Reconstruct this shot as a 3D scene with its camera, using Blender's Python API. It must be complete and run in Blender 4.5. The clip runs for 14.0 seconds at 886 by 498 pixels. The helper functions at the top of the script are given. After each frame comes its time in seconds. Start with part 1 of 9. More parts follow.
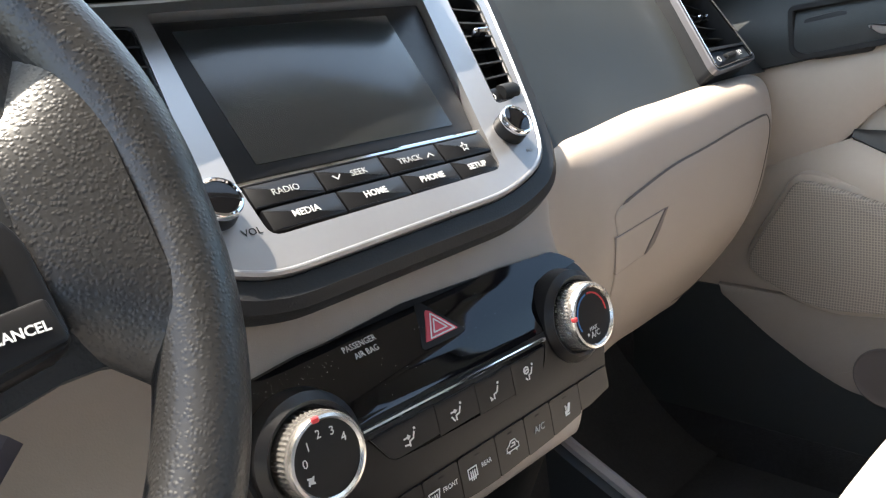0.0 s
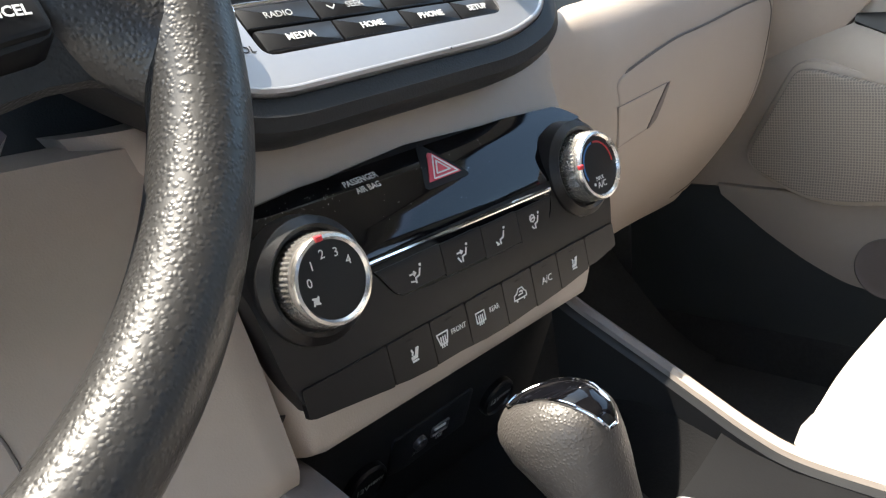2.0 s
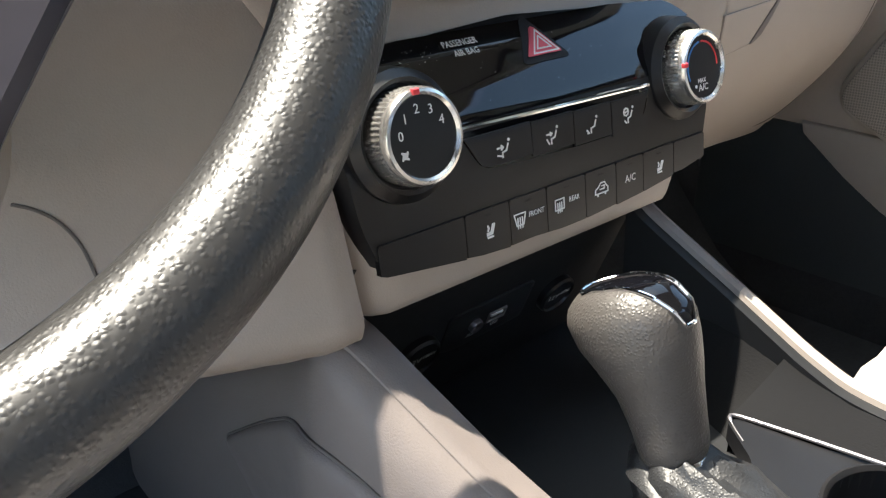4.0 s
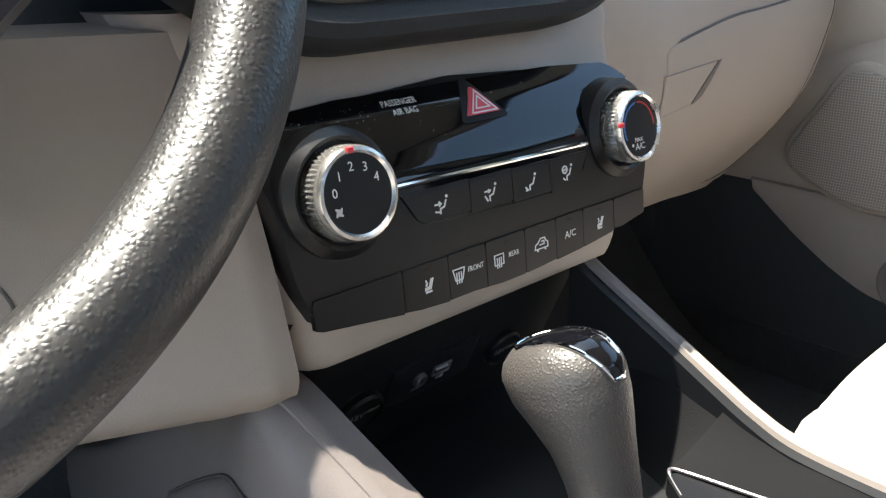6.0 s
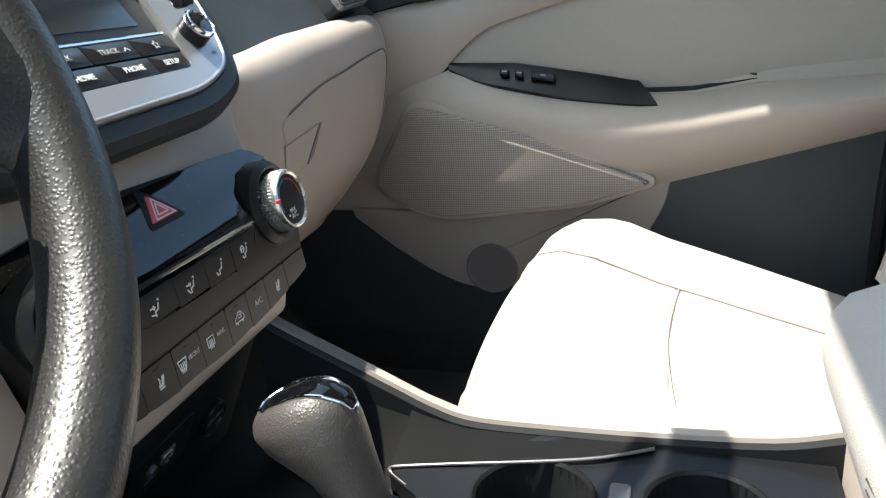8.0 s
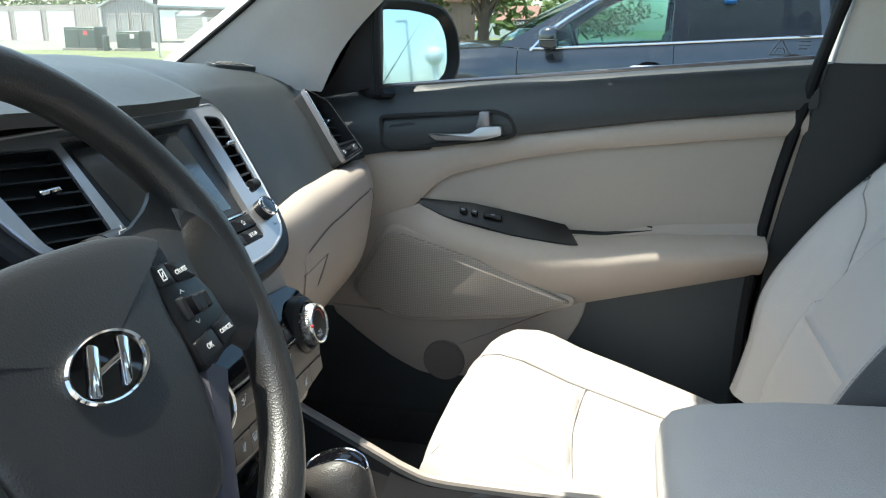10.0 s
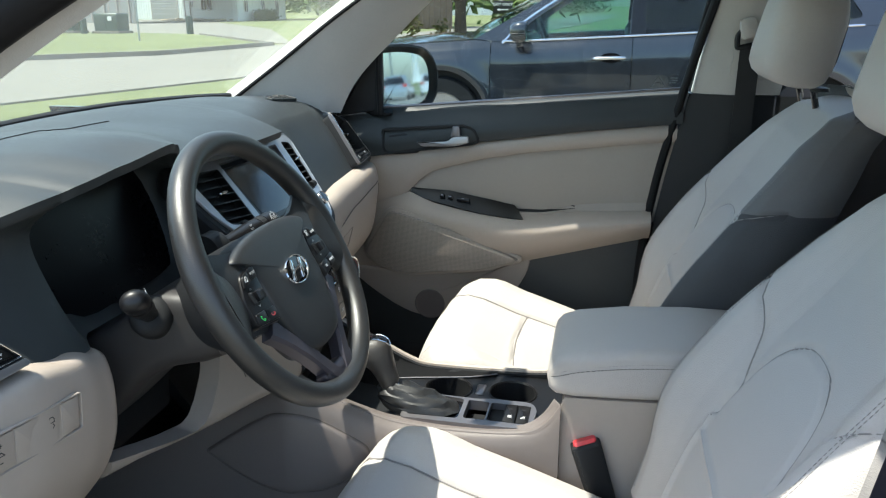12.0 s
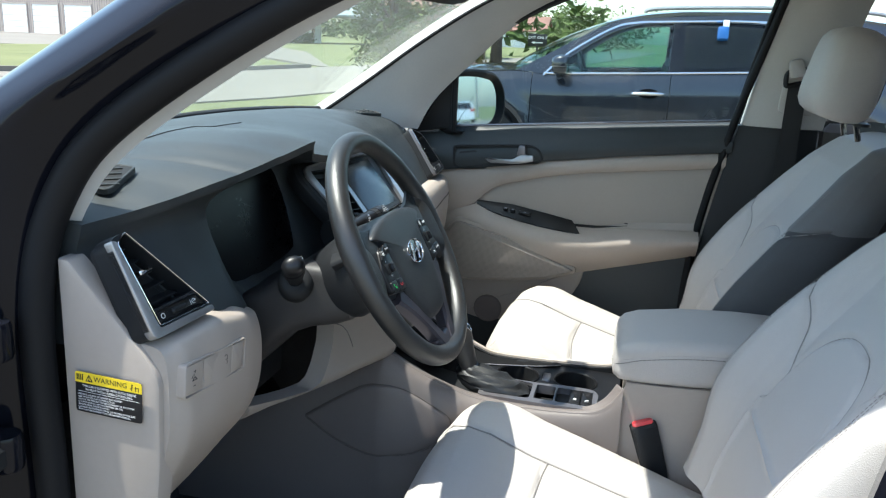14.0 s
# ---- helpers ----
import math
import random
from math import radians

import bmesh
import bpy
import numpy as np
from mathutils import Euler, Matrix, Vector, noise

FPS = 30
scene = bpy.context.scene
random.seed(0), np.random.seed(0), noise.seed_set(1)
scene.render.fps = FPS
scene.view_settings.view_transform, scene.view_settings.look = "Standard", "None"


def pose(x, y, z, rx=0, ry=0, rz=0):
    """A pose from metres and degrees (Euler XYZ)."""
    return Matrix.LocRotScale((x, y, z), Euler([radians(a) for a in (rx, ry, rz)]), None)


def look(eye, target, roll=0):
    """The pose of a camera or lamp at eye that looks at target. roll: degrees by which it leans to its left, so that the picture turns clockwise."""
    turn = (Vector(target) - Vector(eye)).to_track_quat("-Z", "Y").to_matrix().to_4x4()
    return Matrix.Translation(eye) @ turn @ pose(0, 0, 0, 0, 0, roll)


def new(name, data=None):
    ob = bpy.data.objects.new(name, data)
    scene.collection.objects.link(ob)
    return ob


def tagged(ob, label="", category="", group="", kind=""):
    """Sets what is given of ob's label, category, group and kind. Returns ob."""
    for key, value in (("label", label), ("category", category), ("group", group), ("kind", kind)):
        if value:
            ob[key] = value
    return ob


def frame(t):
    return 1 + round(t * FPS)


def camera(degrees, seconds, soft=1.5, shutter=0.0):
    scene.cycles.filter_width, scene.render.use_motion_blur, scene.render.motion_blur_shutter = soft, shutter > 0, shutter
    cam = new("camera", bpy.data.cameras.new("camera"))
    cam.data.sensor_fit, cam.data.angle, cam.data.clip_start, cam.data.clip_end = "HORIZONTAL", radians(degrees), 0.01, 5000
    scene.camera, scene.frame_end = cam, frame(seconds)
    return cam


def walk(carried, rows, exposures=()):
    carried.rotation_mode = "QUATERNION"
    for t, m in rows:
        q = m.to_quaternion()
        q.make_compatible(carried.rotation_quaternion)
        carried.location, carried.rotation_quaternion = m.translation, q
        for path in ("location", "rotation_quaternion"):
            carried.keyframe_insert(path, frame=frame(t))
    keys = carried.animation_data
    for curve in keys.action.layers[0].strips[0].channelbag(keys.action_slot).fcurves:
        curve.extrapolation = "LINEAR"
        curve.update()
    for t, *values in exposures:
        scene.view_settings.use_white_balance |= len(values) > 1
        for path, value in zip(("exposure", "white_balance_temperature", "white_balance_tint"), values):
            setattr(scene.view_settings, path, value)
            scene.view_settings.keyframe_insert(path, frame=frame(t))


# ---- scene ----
# the camera and its way
cam = camera(57.8, 14.0, soft=1.2)
PATH = [
    (0, (-0.313, -0.233, 1.04), (1.002, 1.176, 0.506), -7.1),
    (0.5, (-0.313, -0.236, 1.032), (1.042, 1.131, 0.489), -6.1),
    (1, (-0.317, -0.24, 1.018), (1.025, 1.13, 0.451), -5.9),
    (1.5, (-0.323, -0.247, 1.005), (0.997, 1.135, 0.416), -7.4),
    (2, (-0.328, -0.224, 0.968), (0.972, 1.157, 0.333), -8.5),
    (2.5, (-0.335, -0.207, 0.952), (0.913, 1.18, 0.232), -6.5),
    (2.7, (-0.331, -0.207, 0.946), (0.892, 1.183, 0.191), -6.0),
    (4.8, (-0.35, -0.204, 0.943), (0.807, 1.213, 0.136), 0.2),
    (5, (-0.35, -0.207, 0.941), (0.81, 1.222, 0.158), 0.4),
    (5.5, (-0.348, -0.199, 0.939), (0.809, 1.247, 0.184), 0.4),
    (6, (-0.333, -0.22, 0.948), (0.917, 1.173, 0.242), -1.0),
    (6.5, (-0.315, -0.234, 0.945), (1.164, 0.923, 0.257), -2.0),
    (7, (-0.303, -0.232, 0.936), (1.355, 0.62, 0.209), -1.2),
    (7.2, (-0.324, -0.226, 0.947), (1.399, 0.468, 0.207), -1.1),
    (9.3, (-0.562, -0.203, 1.052), (1.268, 0.327, 0.442), -5.8),
    (9.5, (-0.587, -0.202, 1.064), (1.258, 0.281, 0.462), -3.6),
    (10, (-0.702, -0.255, 1.162), (1.177, 0.183, 0.635), 0.2),
    (10.5, (-0.814, -0.272, 1.225), (1.065, 0.195, 0.723), 0.6),
    (11, (-0.984, -0.293, 1.257), (0.896, 0.122, 0.716), -0.4),
    (11.5, (-1.161, -0.307, 1.295), (0.721, 0.032, 0.71), -0.3),
    (12, (-1.269, -0.375, 1.309), (0.605, 0.013, 0.731), -0.2),
    (12.5, (-1.355, -0.416, 1.295), (0.484, 0.125, 0.725), 0.4),
    (13, (-1.416, -0.369, 1.3), (0.4, 0.254, 0.738), 0.4),
    (13.5, (-1.464, -0.315, 1.306), (0.389, 0.218, 0.777), 1.1),
    (14, (-1.484, -0.306, 1.305), (0.398, 0.138, 0.792), 2.3),
]
EXPO = [(0, 2.47, 7200, 11), (2.5, 2.48, 7000, 9), (5.0, 2.50, 6900, 8), (6.5, 2.50, 6700, 7), (7.2, 2.13, 6600, 6), (9.3, 1.91, 6600, 4), (10.2, 1.77, 6600, 2), (11, 1.64, 6550, 1), (12.5, 1.47, 6500, 3), (14, 1.52, 6250, 3)]
walk(cam, [(t, look(e, g, r)) for t, e, g, r in PATH], EXPO)

# daylight: a high sun ahead and to the left, through windscreen and open door
SUN = Vector((-0.13, 0.332, 0.945)).normalized()
world = bpy.data.worlds.new("sky")
scene.world = world
world.use_nodes = True
wn = world.node_tree.nodes
wn.clear()
sky = wn.new("ShaderNodeTexSky")
sky.sky_type = "NISHITA"
sky.sun_disc = False
sky.sun_elevation = math.asin(SUN.z)
sky.sun_rotation = math.atan2(SUN.x, SUN.y)
sky.air_density, sky.dust_density = 1.0, 1.5
bgn = wn.new("ShaderNodeBackground")
bgn.inputs["Strength"].default_value = 0.15
won = wn.new("ShaderNodeOutputWorld")
world.node_tree.links.new(sky.outputs[0], bgn.inputs[0])
world.node_tree.links.new(bgn.outputs[0], won.inputs[0])
sun = new("sun", bpy.data.lights.new("sun", "SUN"))
sun.data.energy, sun.data.angle, sun.data.color = 3.3, radians(0.53), (1.0, 0.95, 0.88)
sun.matrix_world = look(SUN * 30, (0, 0, 0))



# ---- materials ----
def shade(name, col, rough=0.5, metal=0.0, var=0.12, vscale=9.0, bump=0.0, bscale=300.0, kind="noise", coat=0.0, spec=0.5, wear=0.0, col2=None, grain=None, rv=0.07):
    """A surface: two scales of colour change, a roughness that follows them, and fine relief."""
    m = bpy.data.materials.new(name)
    m.use_nodes = True
    nt = m.node_tree
    b = nt.nodes["Principled BSDF"]
    L = nt.links.new
    tc = nt.nodes.new("ShaderNodeTexCoord")
    n1 = nt.nodes.new("ShaderNodeTexNoise")
    n1.inputs["Scale"].default_value, n1.inputs["Detail"].default_value = vscale, 5
    n2 = nt.nodes.new("ShaderNodeTexNoise")
    n2.inputs["Scale"].default_value, n2.inputs["Detail"].default_value = grain or vscale * 22, 3
    L(tc.outputs["Object"], n1.inputs["Vector"])
    L(tc.outputs["Object"], n2.inputs["Vector"])
    add = nt.nodes.new("ShaderNodeMath")
    add.operation = "MULTIPLY_ADD"
    add.inputs[1].default_value = 0.45
    L(n2.outputs["Fac"], add.inputs[0])
    L(n1.outputs["Fac"], add.inputs[2])
    mr = nt.nodes.new("ShaderNodeMapRange")
    mr.inputs["From Min"].default_value, mr.inputs["From Max"].default_value = 0.42, 1.02
    L(add.outputs[0], mr.inputs["Value"])
    mix = nt.nodes.new("ShaderNodeMix")
    mix.data_type = "RGBA"
    c = Vector(col)
    lo, hi = c * (1 - var), c * (1 + var)
    if col2:
        lo, hi = Vector(col), Vector(col2)
    mix.inputs["A"].default_value = (*[min(1, x) for x in lo], 1)
    mix.inputs["B"].default_value = (*[min(1, x) for x in hi], 1)
    L(mr.outputs[0], mix.inputs["Factor"])
    L(mix.outputs["Result"], b.inputs["Base Color"])
    rr = nt.nodes.new("ShaderNodeMapRange")
    rr.inputs["To Min"].default_value, rr.inputs["To Max"].default_value = max(0.02, rough - rv - wear), min(1, rough + rv + wear)
    if rough < 0.1:
        rr.inputs["To Min"].default_value, rr.inputs["To Max"].default_value = rough, rough + 0.03 + wear
    L(mr.outputs[0], rr.inputs["Value"])
    L(rr.outputs[0], b.inputs["Roughness"])
    b.inputs["Metallic"].default_value = metal
    b.inputs["Specular IOR Level"].default_value = spec
    if coat:
        b.inputs["Coat Weight"].default_value, b.inputs["Coat Roughness"].default_value = coat, 0.04
    if bump:
        if kind == "pebble":
            t = nt.nodes.new("ShaderNodeTexVoronoi")
            t.feature = "F1"
            t.inputs["Scale"].default_value = bscale
            w = nt.nodes.new("ShaderNodeTexNoise")
            w.inputs["Scale"].default_value, w.inputs["Detail"].default_value = bscale * 0.6, 1
            wm = nt.nodes.new("ShaderNodeVectorMath")
            wm.operation = "MULTIPLY_ADD"
            wm.inputs[1].default_value = (0.55 / bscale,) * 3
            L(tc.outputs["Object"], w.inputs["Vector"])
            L(w.outputs["Color"], wm.inputs[0])
            L(tc.outputs["Object"], wm.inputs[2])
            L(wm.outputs[0], t.inputs["Vector"])
            cr = nt.nodes.new("ShaderNodeMapRange")
            cr.interpolation_type = "SMOOTHSTEP"
            cr.inputs["From Min"].default_value, cr.inputs["From Max"].default_value = 0.62, 0.05
            L(t.outputs["Distance"], cr.inputs["Value"])
            out, inv = cr.outputs[0], False
        else:
            t = nt.nodes.new("ShaderNodeTexNoise")
            t.inputs["Scale"].default_value, t.inputs["Detail"].default_value = bscale, 3
            L(tc.outputs["Object"], t.inputs["Vector"])
            out, inv = t.outputs["Fac"], False
        bp = nt.nodes.new("ShaderNodeBump")
        bp.invert = inv
        bp.inputs["Strength"].default_value = min(1, bump)
        bp.inputs["Distance"].default_value = (0.55 if kind == "pebble" else 0.6) / bscale * max(1, bump)
        L(out, bp.inputs["Height"])
        L(bp.outputs[0], b.inputs["Normal"])
    return m


# dust sets how strong a veil of glare is added to the pane
def glass(name, tint=(0.95, 0.98, 0.97), gloss=1.0, dust=0.0):
    m = bpy.data.materials.new(name)
    m.use_nodes = True
    nt = m.node_tree
    nt.nodes.remove(nt.nodes["Principled BSDF"])
    tr, gl, lw, mx = (nt.nodes.new("ShaderNode" + k) for k in ("BsdfTransparent", "BsdfGlossy", "LayerWeight", "MixShader"))
    tr.inputs[0].default_value = (*tint, 1)
    gl.inputs["Roughness"].default_value = 0.02
    pw = nt.nodes.new("ShaderNodeMath")
    pw.operation = "POWER"
    pw.inputs[1].default_value = 5.0
    nt.links.new(lw.outputs["Facing"], pw.inputs[0])
    ml = nt.nodes.new("ShaderNodeMath")
    ml.operation = "MULTIPLY_ADD"
    ml.inputs[1].default_value, ml.inputs[2].default_value = 0.6 * gloss, 0.025 * gloss
    nt.links.new(pw.outputs[0], ml.inputs[0])
    nt.links.new(ml.outputs[0], mx.inputs[0])
    nt.links.new(tr.outputs[0], mx.inputs[1])
    nt.links.new(gl.outputs[0], mx.inputs[2])
    out = mx.outputs[0]
    if dust:
        # a glare veil, put in as a thin scattering film, thicker in patches
        df, m2, nz, mr, tc = (nt.nodes.new("ShaderNode" + k) for k in ("BsdfTranslucent", "MixShader", "TexNoise", "MapRange", "TexCoord"))
        df.inputs[0].default_value = (0.9, 0.9, 0.86, 1)
        nz.inputs["Scale"].default_value, nz.inputs["Detail"].default_value = 7.0, 6
        mr.inputs["To Min"].default_value, mr.inputs["To Max"].default_value = dust * 0.5, dust * 1.5
        nt.links.new(tc.outputs["Object"], nz.inputs["Vector"])
        nt.links.new(nz.outputs["Fac"], mr.inputs["Value"])
        nt.links.new(mr.outputs[0], m2.inputs[0])
        nt.links.new(out, m2.inputs[1])
        nt.links.new(df.outputs[0], m2.inputs[2])
        out = m2.outputs[0]
    nt.links.new(out, nt.nodes["Material Output"].inputs[0])
    return m


BEIGE = shade("beige vinyl", (0.37, 0.315, 0.27), 0.5, var=0.05, bump=0.25, bscale=900, vscale=5)
BEIGE_SOFT = shade("beige door cloth", (0.33, 0.288, 0.25), 0.62, var=0.05, bump=0.3, bscale=700, vscale=5)
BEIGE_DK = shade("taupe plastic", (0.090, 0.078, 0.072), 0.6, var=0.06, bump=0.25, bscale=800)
# beige vinyl taken darker to hold the shade under the column
KNEE_SHADE = shade("shade-darkened beige trim", (0.27, 0.228, 0.198), 0.5, var=0.05, bump=0.25, bscale=900, vscale=5)
# tray black taken darker, so that the sunlit wall looks shaded
TRAY_SHADE = shade("shade-darkened tray black", (0.005, 0.005, 0.0055), 0.75, var=0.2, spec=0.15, bump=0.2, bscale=600)
COLUMN = shade("dark taupe column plastic", (0.029, 0.0265, 0.026), 0.55, var=0.08, bump=0.25, bscale=800)
# beige darkened for the shade low on the console and in small hollows
BEIGE_SHADE = shade("shade-darkened beige plastic", (0.15, 0.128, 0.119), 0.55, var=0.06, bump=0.3, bscale=800, vscale=5)
DASH = shade("charcoal soft plastic", (0.034, 0.039, 0.041), 0.48, var=0.12, spec=0.38, bump=0.4, bscale=900, vscale=7)
DARK = shade("black plastic", (0.014, 0.015, 0.017), 0.5, var=0.15, spec=0.3, bump=0.25, bscale=700)
MATTE = shade("matt black plastic", (0.014, 0.0145, 0.0155), 0.6, var=0.15, spec=0.25)
BLACKSAT = shade("satin black panel", (0.008, 0.008, 0.009), 0.36, var=0.15, wear=0.02, spec=0.35)
GLOSS = shade("piano black", (0.003, 0.003, 0.004), 0.03, var=0.1, spec=0.42)
SILVER = shade("satin silver paint", (0.42, 0.415, 0.42), 0.34, metal=0.75, var=0.04)
SATIN = shade("grey satin trim", (0.22, 0.21, 0.22), 0.35, metal=0.7, var=0.05)
SPOKE = shade("dark satin spoke paint", (0.085, 0.078, 0.092), 0.34, metal=0.6, var=0.05)
DIALRING = shade("bright satin ring", (0.74, 0.72, 0.69), 0.24, metal=0.9, var=0.04)
CHROME = shade("chrome", (0.78, 0.78, 0.79), 0.06, metal=1.0, var=0.03)
RIM = shade("black wheel leather", (0.017, 0.0165, 0.016), 0.40, var=0.2, bump=0.17, bscale=620, kind="pebble", vscale=12, spec=0.7, rv=0.03)
HUB = shade("black airbag vinyl", (0.019, 0.0195, 0.0205), 0.46, var=0.12, bump=0.2, bscale=680, kind="pebble")
KNOB = shade("grey knob leather", (0.052, 0.047, 0.043), 0.45, var=0.12, bump=0.26, bscale=600, kind="pebble")
SEAT = shade("light grey leather", (0.46, 0.425, 0.395), 0.5, var=0.05, bump=0.35, bscale=600, kind="pebble", vscale=6)
SEAT_IN = shade("pale leather insert", (0.475, 0.44, 0.41), 0.52, var=0.05, bump=0.35, bscale=600, kind="pebble", vscale=6)
SEAMCOL = shade("grey seam thread", (0.25, 0.23, 0.215), 0.7, var=0.1)
# seat leather greyed for the shade on the passenger's shoulder side
SEAT_SHADE = shade("shade-darkened shoulder leather", (0.15, 0.143, 0.14), 0.55, var=0.08, bump=0.3, bscale=550, kind="pebble")
# dark base and rear; also stands for shade on the passenger's flank
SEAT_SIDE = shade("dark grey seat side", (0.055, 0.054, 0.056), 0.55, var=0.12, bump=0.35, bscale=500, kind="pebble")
CARPET = shade("dark grey carpet", (0.045, 0.047, 0.050), 0.95, var=0.3, bump=1.0, bscale=500, spec=0.1)
RUBBER = shade("black rubber", (0.009, 0.009, 0.010), 0.6, var=0.2, spec=0.2)
PRINT = shade("white print", (0.75, 0.75, 0.74), 0.6, var=0.02)
PRINT_DIM = shade("grey print", (0.42, 0.43, 0.43), 0.6, var=0.02)
RED = shade("red plastic", (0.62, 0.05, 0.06), 0.35, var=0.05)
PINK = shade("hazard red", (0.72, 0.10, 0.14), 0.4, var=0.05)
GREEN = shade("green print", (0.05, 0.55, 0.12), 0.5, var=0.05)
BLUE = shade("blue print", (0.04, 0.20, 0.5), 0.5, var=0.05)
YELLOW = shade("yellow label", (0.82, 0.60, 0.03), 0.5, var=0.03)
BLACKINK = shade("black ink", (0.01, 0.01, 0.012), 0.45, var=0.05)
SCREEN = shade("dark dusty screen glass", (0.022, 0.025, 0.026), 0.20, var=0.06, spec=1.0, rv=0.015)
PAINT = shade("black car paint", (0.006, 0.0065, 0.010), 0.07, var=0.1, spec=0.2, rv=0.02)
HEADLINER = shade("pale grey headliner", (0.50, 0.485, 0.46), 0.9, var=0.04, bump=0.4, bscale=500, spec=0.2)
PILLAR = shade("grey pillar cloth", (0.46, 0.445, 0.42), 0.8, var=0.05, bump=0.4, bscale=600, spec=0.2)
LENS = shade("smoked cluster lens", (0.003, 0.003, 0.004), 0.3, var=0.1, spec=0.15)
BELT = shade("black belt webbing", (0.012, 0.012, 0.013), 0.7, var=0.2, bump=0.5, bscale=900)
WINDSCREEN = glass("windscreen glass", (0.92, 0.97, 0.94), 0.9, dust=0.022)
SIDEGLASS = glass("side glass", (0.88, 0.93, 0.92), 0.9)
# blue of the reflected sky is put into the mirror's own colour
MIRROR = shade("mirror toned sky blue", (0.40, 0.52, 0.62), 0.015, metal=1.0, var=0.0)
NPAINT = shade("dark blue-grey metallic paint", (0.020, 0.025, 0.034), 0.22, var=0.12, coat=1.0, metal=0.3)
TYRE = shade("tyre rubber", (0.018, 0.018, 0.018), 0.85, var=0.2)


# ---- mesh helpers ----
def finish(bm, smooth=True, angle=35):
    bmesh.ops.remove_doubles(bm, verts=bm.verts, dist=1e-6)
    bmesh.ops.recalc_face_normals(bm, faces=bm.faces)
    for f in bm.faces:
        f.smooth = smooth
    if smooth:
        lim = radians(angle)
        for e in bm.edges:
            if len(e.link_faces) == 2 and e.calc_face_angle(0) > lim:
                e.smooth = False


def part(name, bm, material, parent=None, label="", smooth=True, angle=35, raw=False):
    """Links a bmesh as one mesh object, under a thing or a part."""
    if not raw:
        finish(bm, smooth, angle)
    me = bpy.data.meshes.new(name)
    bm.to_mesh(me)
    bm.free()
    me.materials.append(material)
    ob = new(name, me)
    if parent:
        ob.parent = parent
    if label:
        ob["label"] = label
    return ob


def thing(name, label, category, group="", kind=""):
    ob = new(name)
    ob.empty_display_size = 0.02
    return tagged(ob, label, category, group, kind)


def fr(o, u, v):
    """A frame at o: u to its right, v up its face, the third axis out of the face."""
    u, v = Vector(u).normalized(), Vector(v).normalized()
    n = u.cross(v).normalized()
    v = n.cross(u)
    m = Matrix((u, v, n)).transposed().to_4x4()
    m.translation = o
    return m


def rp(pts, r, seg=4):
    """A polygon with rounded corners; r is one radius or one for each corner."""
    out, n = [], len(pts)
    rs = r if isinstance(r, (list, tuple)) else [r] * n
    for i in range(n):
        p, a, b = Vector(pts[i]), Vector(pts[i - 1]), Vector(pts[(i + 1) % n])
        da, db = a - p, b - p
        k = min(rs[i], da.length * 0.48, db.length * 0.48)
        if k < 1e-5:
            out.append(p)
            continue
        s, e = p + da.normalized() * k, p + db.normalized() * k
        for j in range(seg + 1):
            t = j / seg
            out.append((1 - t) ** 2 * s + 2 * t * (1 - t) * p + t * t * e)
    return [Vector((q[0], q[1])) for q in out]


def rect(w, h, r=0.0, cx=0.0, cy=0.0, seg=4):
    return rp([(cx - w / 2, cy - h / 2), (cx + w / 2, cy - h / 2), (cx + w / 2, cy + h / 2), (cx - w / 2, cy + h / 2)], r, seg)


def circle(r, n=40, cx=0.0, cy=0.0, a0=0.0):
    return [Vector((cx + r * math.cos(a0 + 2 * math.pi * i / n), cy + r * math.sin(a0 + 2 * math.pi * i / n))) for i in range(n)]


def inset(poly, d):
    n = len(poly)
    area = sum(poly[i].x * poly[(i + 1) % n].y - poly[(i + 1) % n].x * poly[i].y for i in range(n))
    s = 1 if area > 0 else -1
    out = []
    for i in range(n):
        e1 = poly[i] - poly[i - 1]
        e2 = poly[(i + 1) % n] - poly[i]
        n1 = Vector((-e1.y, e1.x)).normalized() * s if e1.length > 1e-9 else Vector((0, 0))
        n2 = Vector((-e2.y, e2.x)).normalized() * s if e2.length > 1e-9 else n1
        m = n1 + n2
        if m.length < 1e-6:
            m = n1
        m.normalize()
        c = max(0.5, m.dot(n1))
        out.append(poly[i] + m * (d / c))
    return out


def skin(bm, rings, closed=True, cap=True, flip=False):
    vs = [[bm.verts.new(p) for p in r] for r in rings]
    n = len(vs[0])
    for a, b in zip(vs, vs[1:]):
        for i in range(n if closed else n - 1):
            j = (i + 1) % n
            q = (a[i], a[j], b[j], b[i])
            bm.faces.new(q if not flip else q[::-1])
    if cap and closed:
        bm.faces.new(vs[0][::-1])
        bm.faces.new(vs[-1])
    return vs


def plate(poly, depth, m, bevel=0.0, bm=None, lift=0.0, bend=None):
    """A solid slab with the outline poly on the frame m, its face at lift, rounded at the rim."""
    bm = bm or bmesh.new()
    b = min(bevel, depth * 0.9)
    levels = [(0, -depth)] + ([(0, -b), (b * 0.3, -b * 0.3), (b, 0)] if b > 0 else [(0, 0)])
    rings = []
    for d, h in levels:
        pl = inset(poly, d) if d else poly
        rings.append([m @ Vector((p.x, p.y, h + lift + (bend(p.x, p.y) if bend else 0))) for p in pl])
    skin(bm, rings)
    return bm


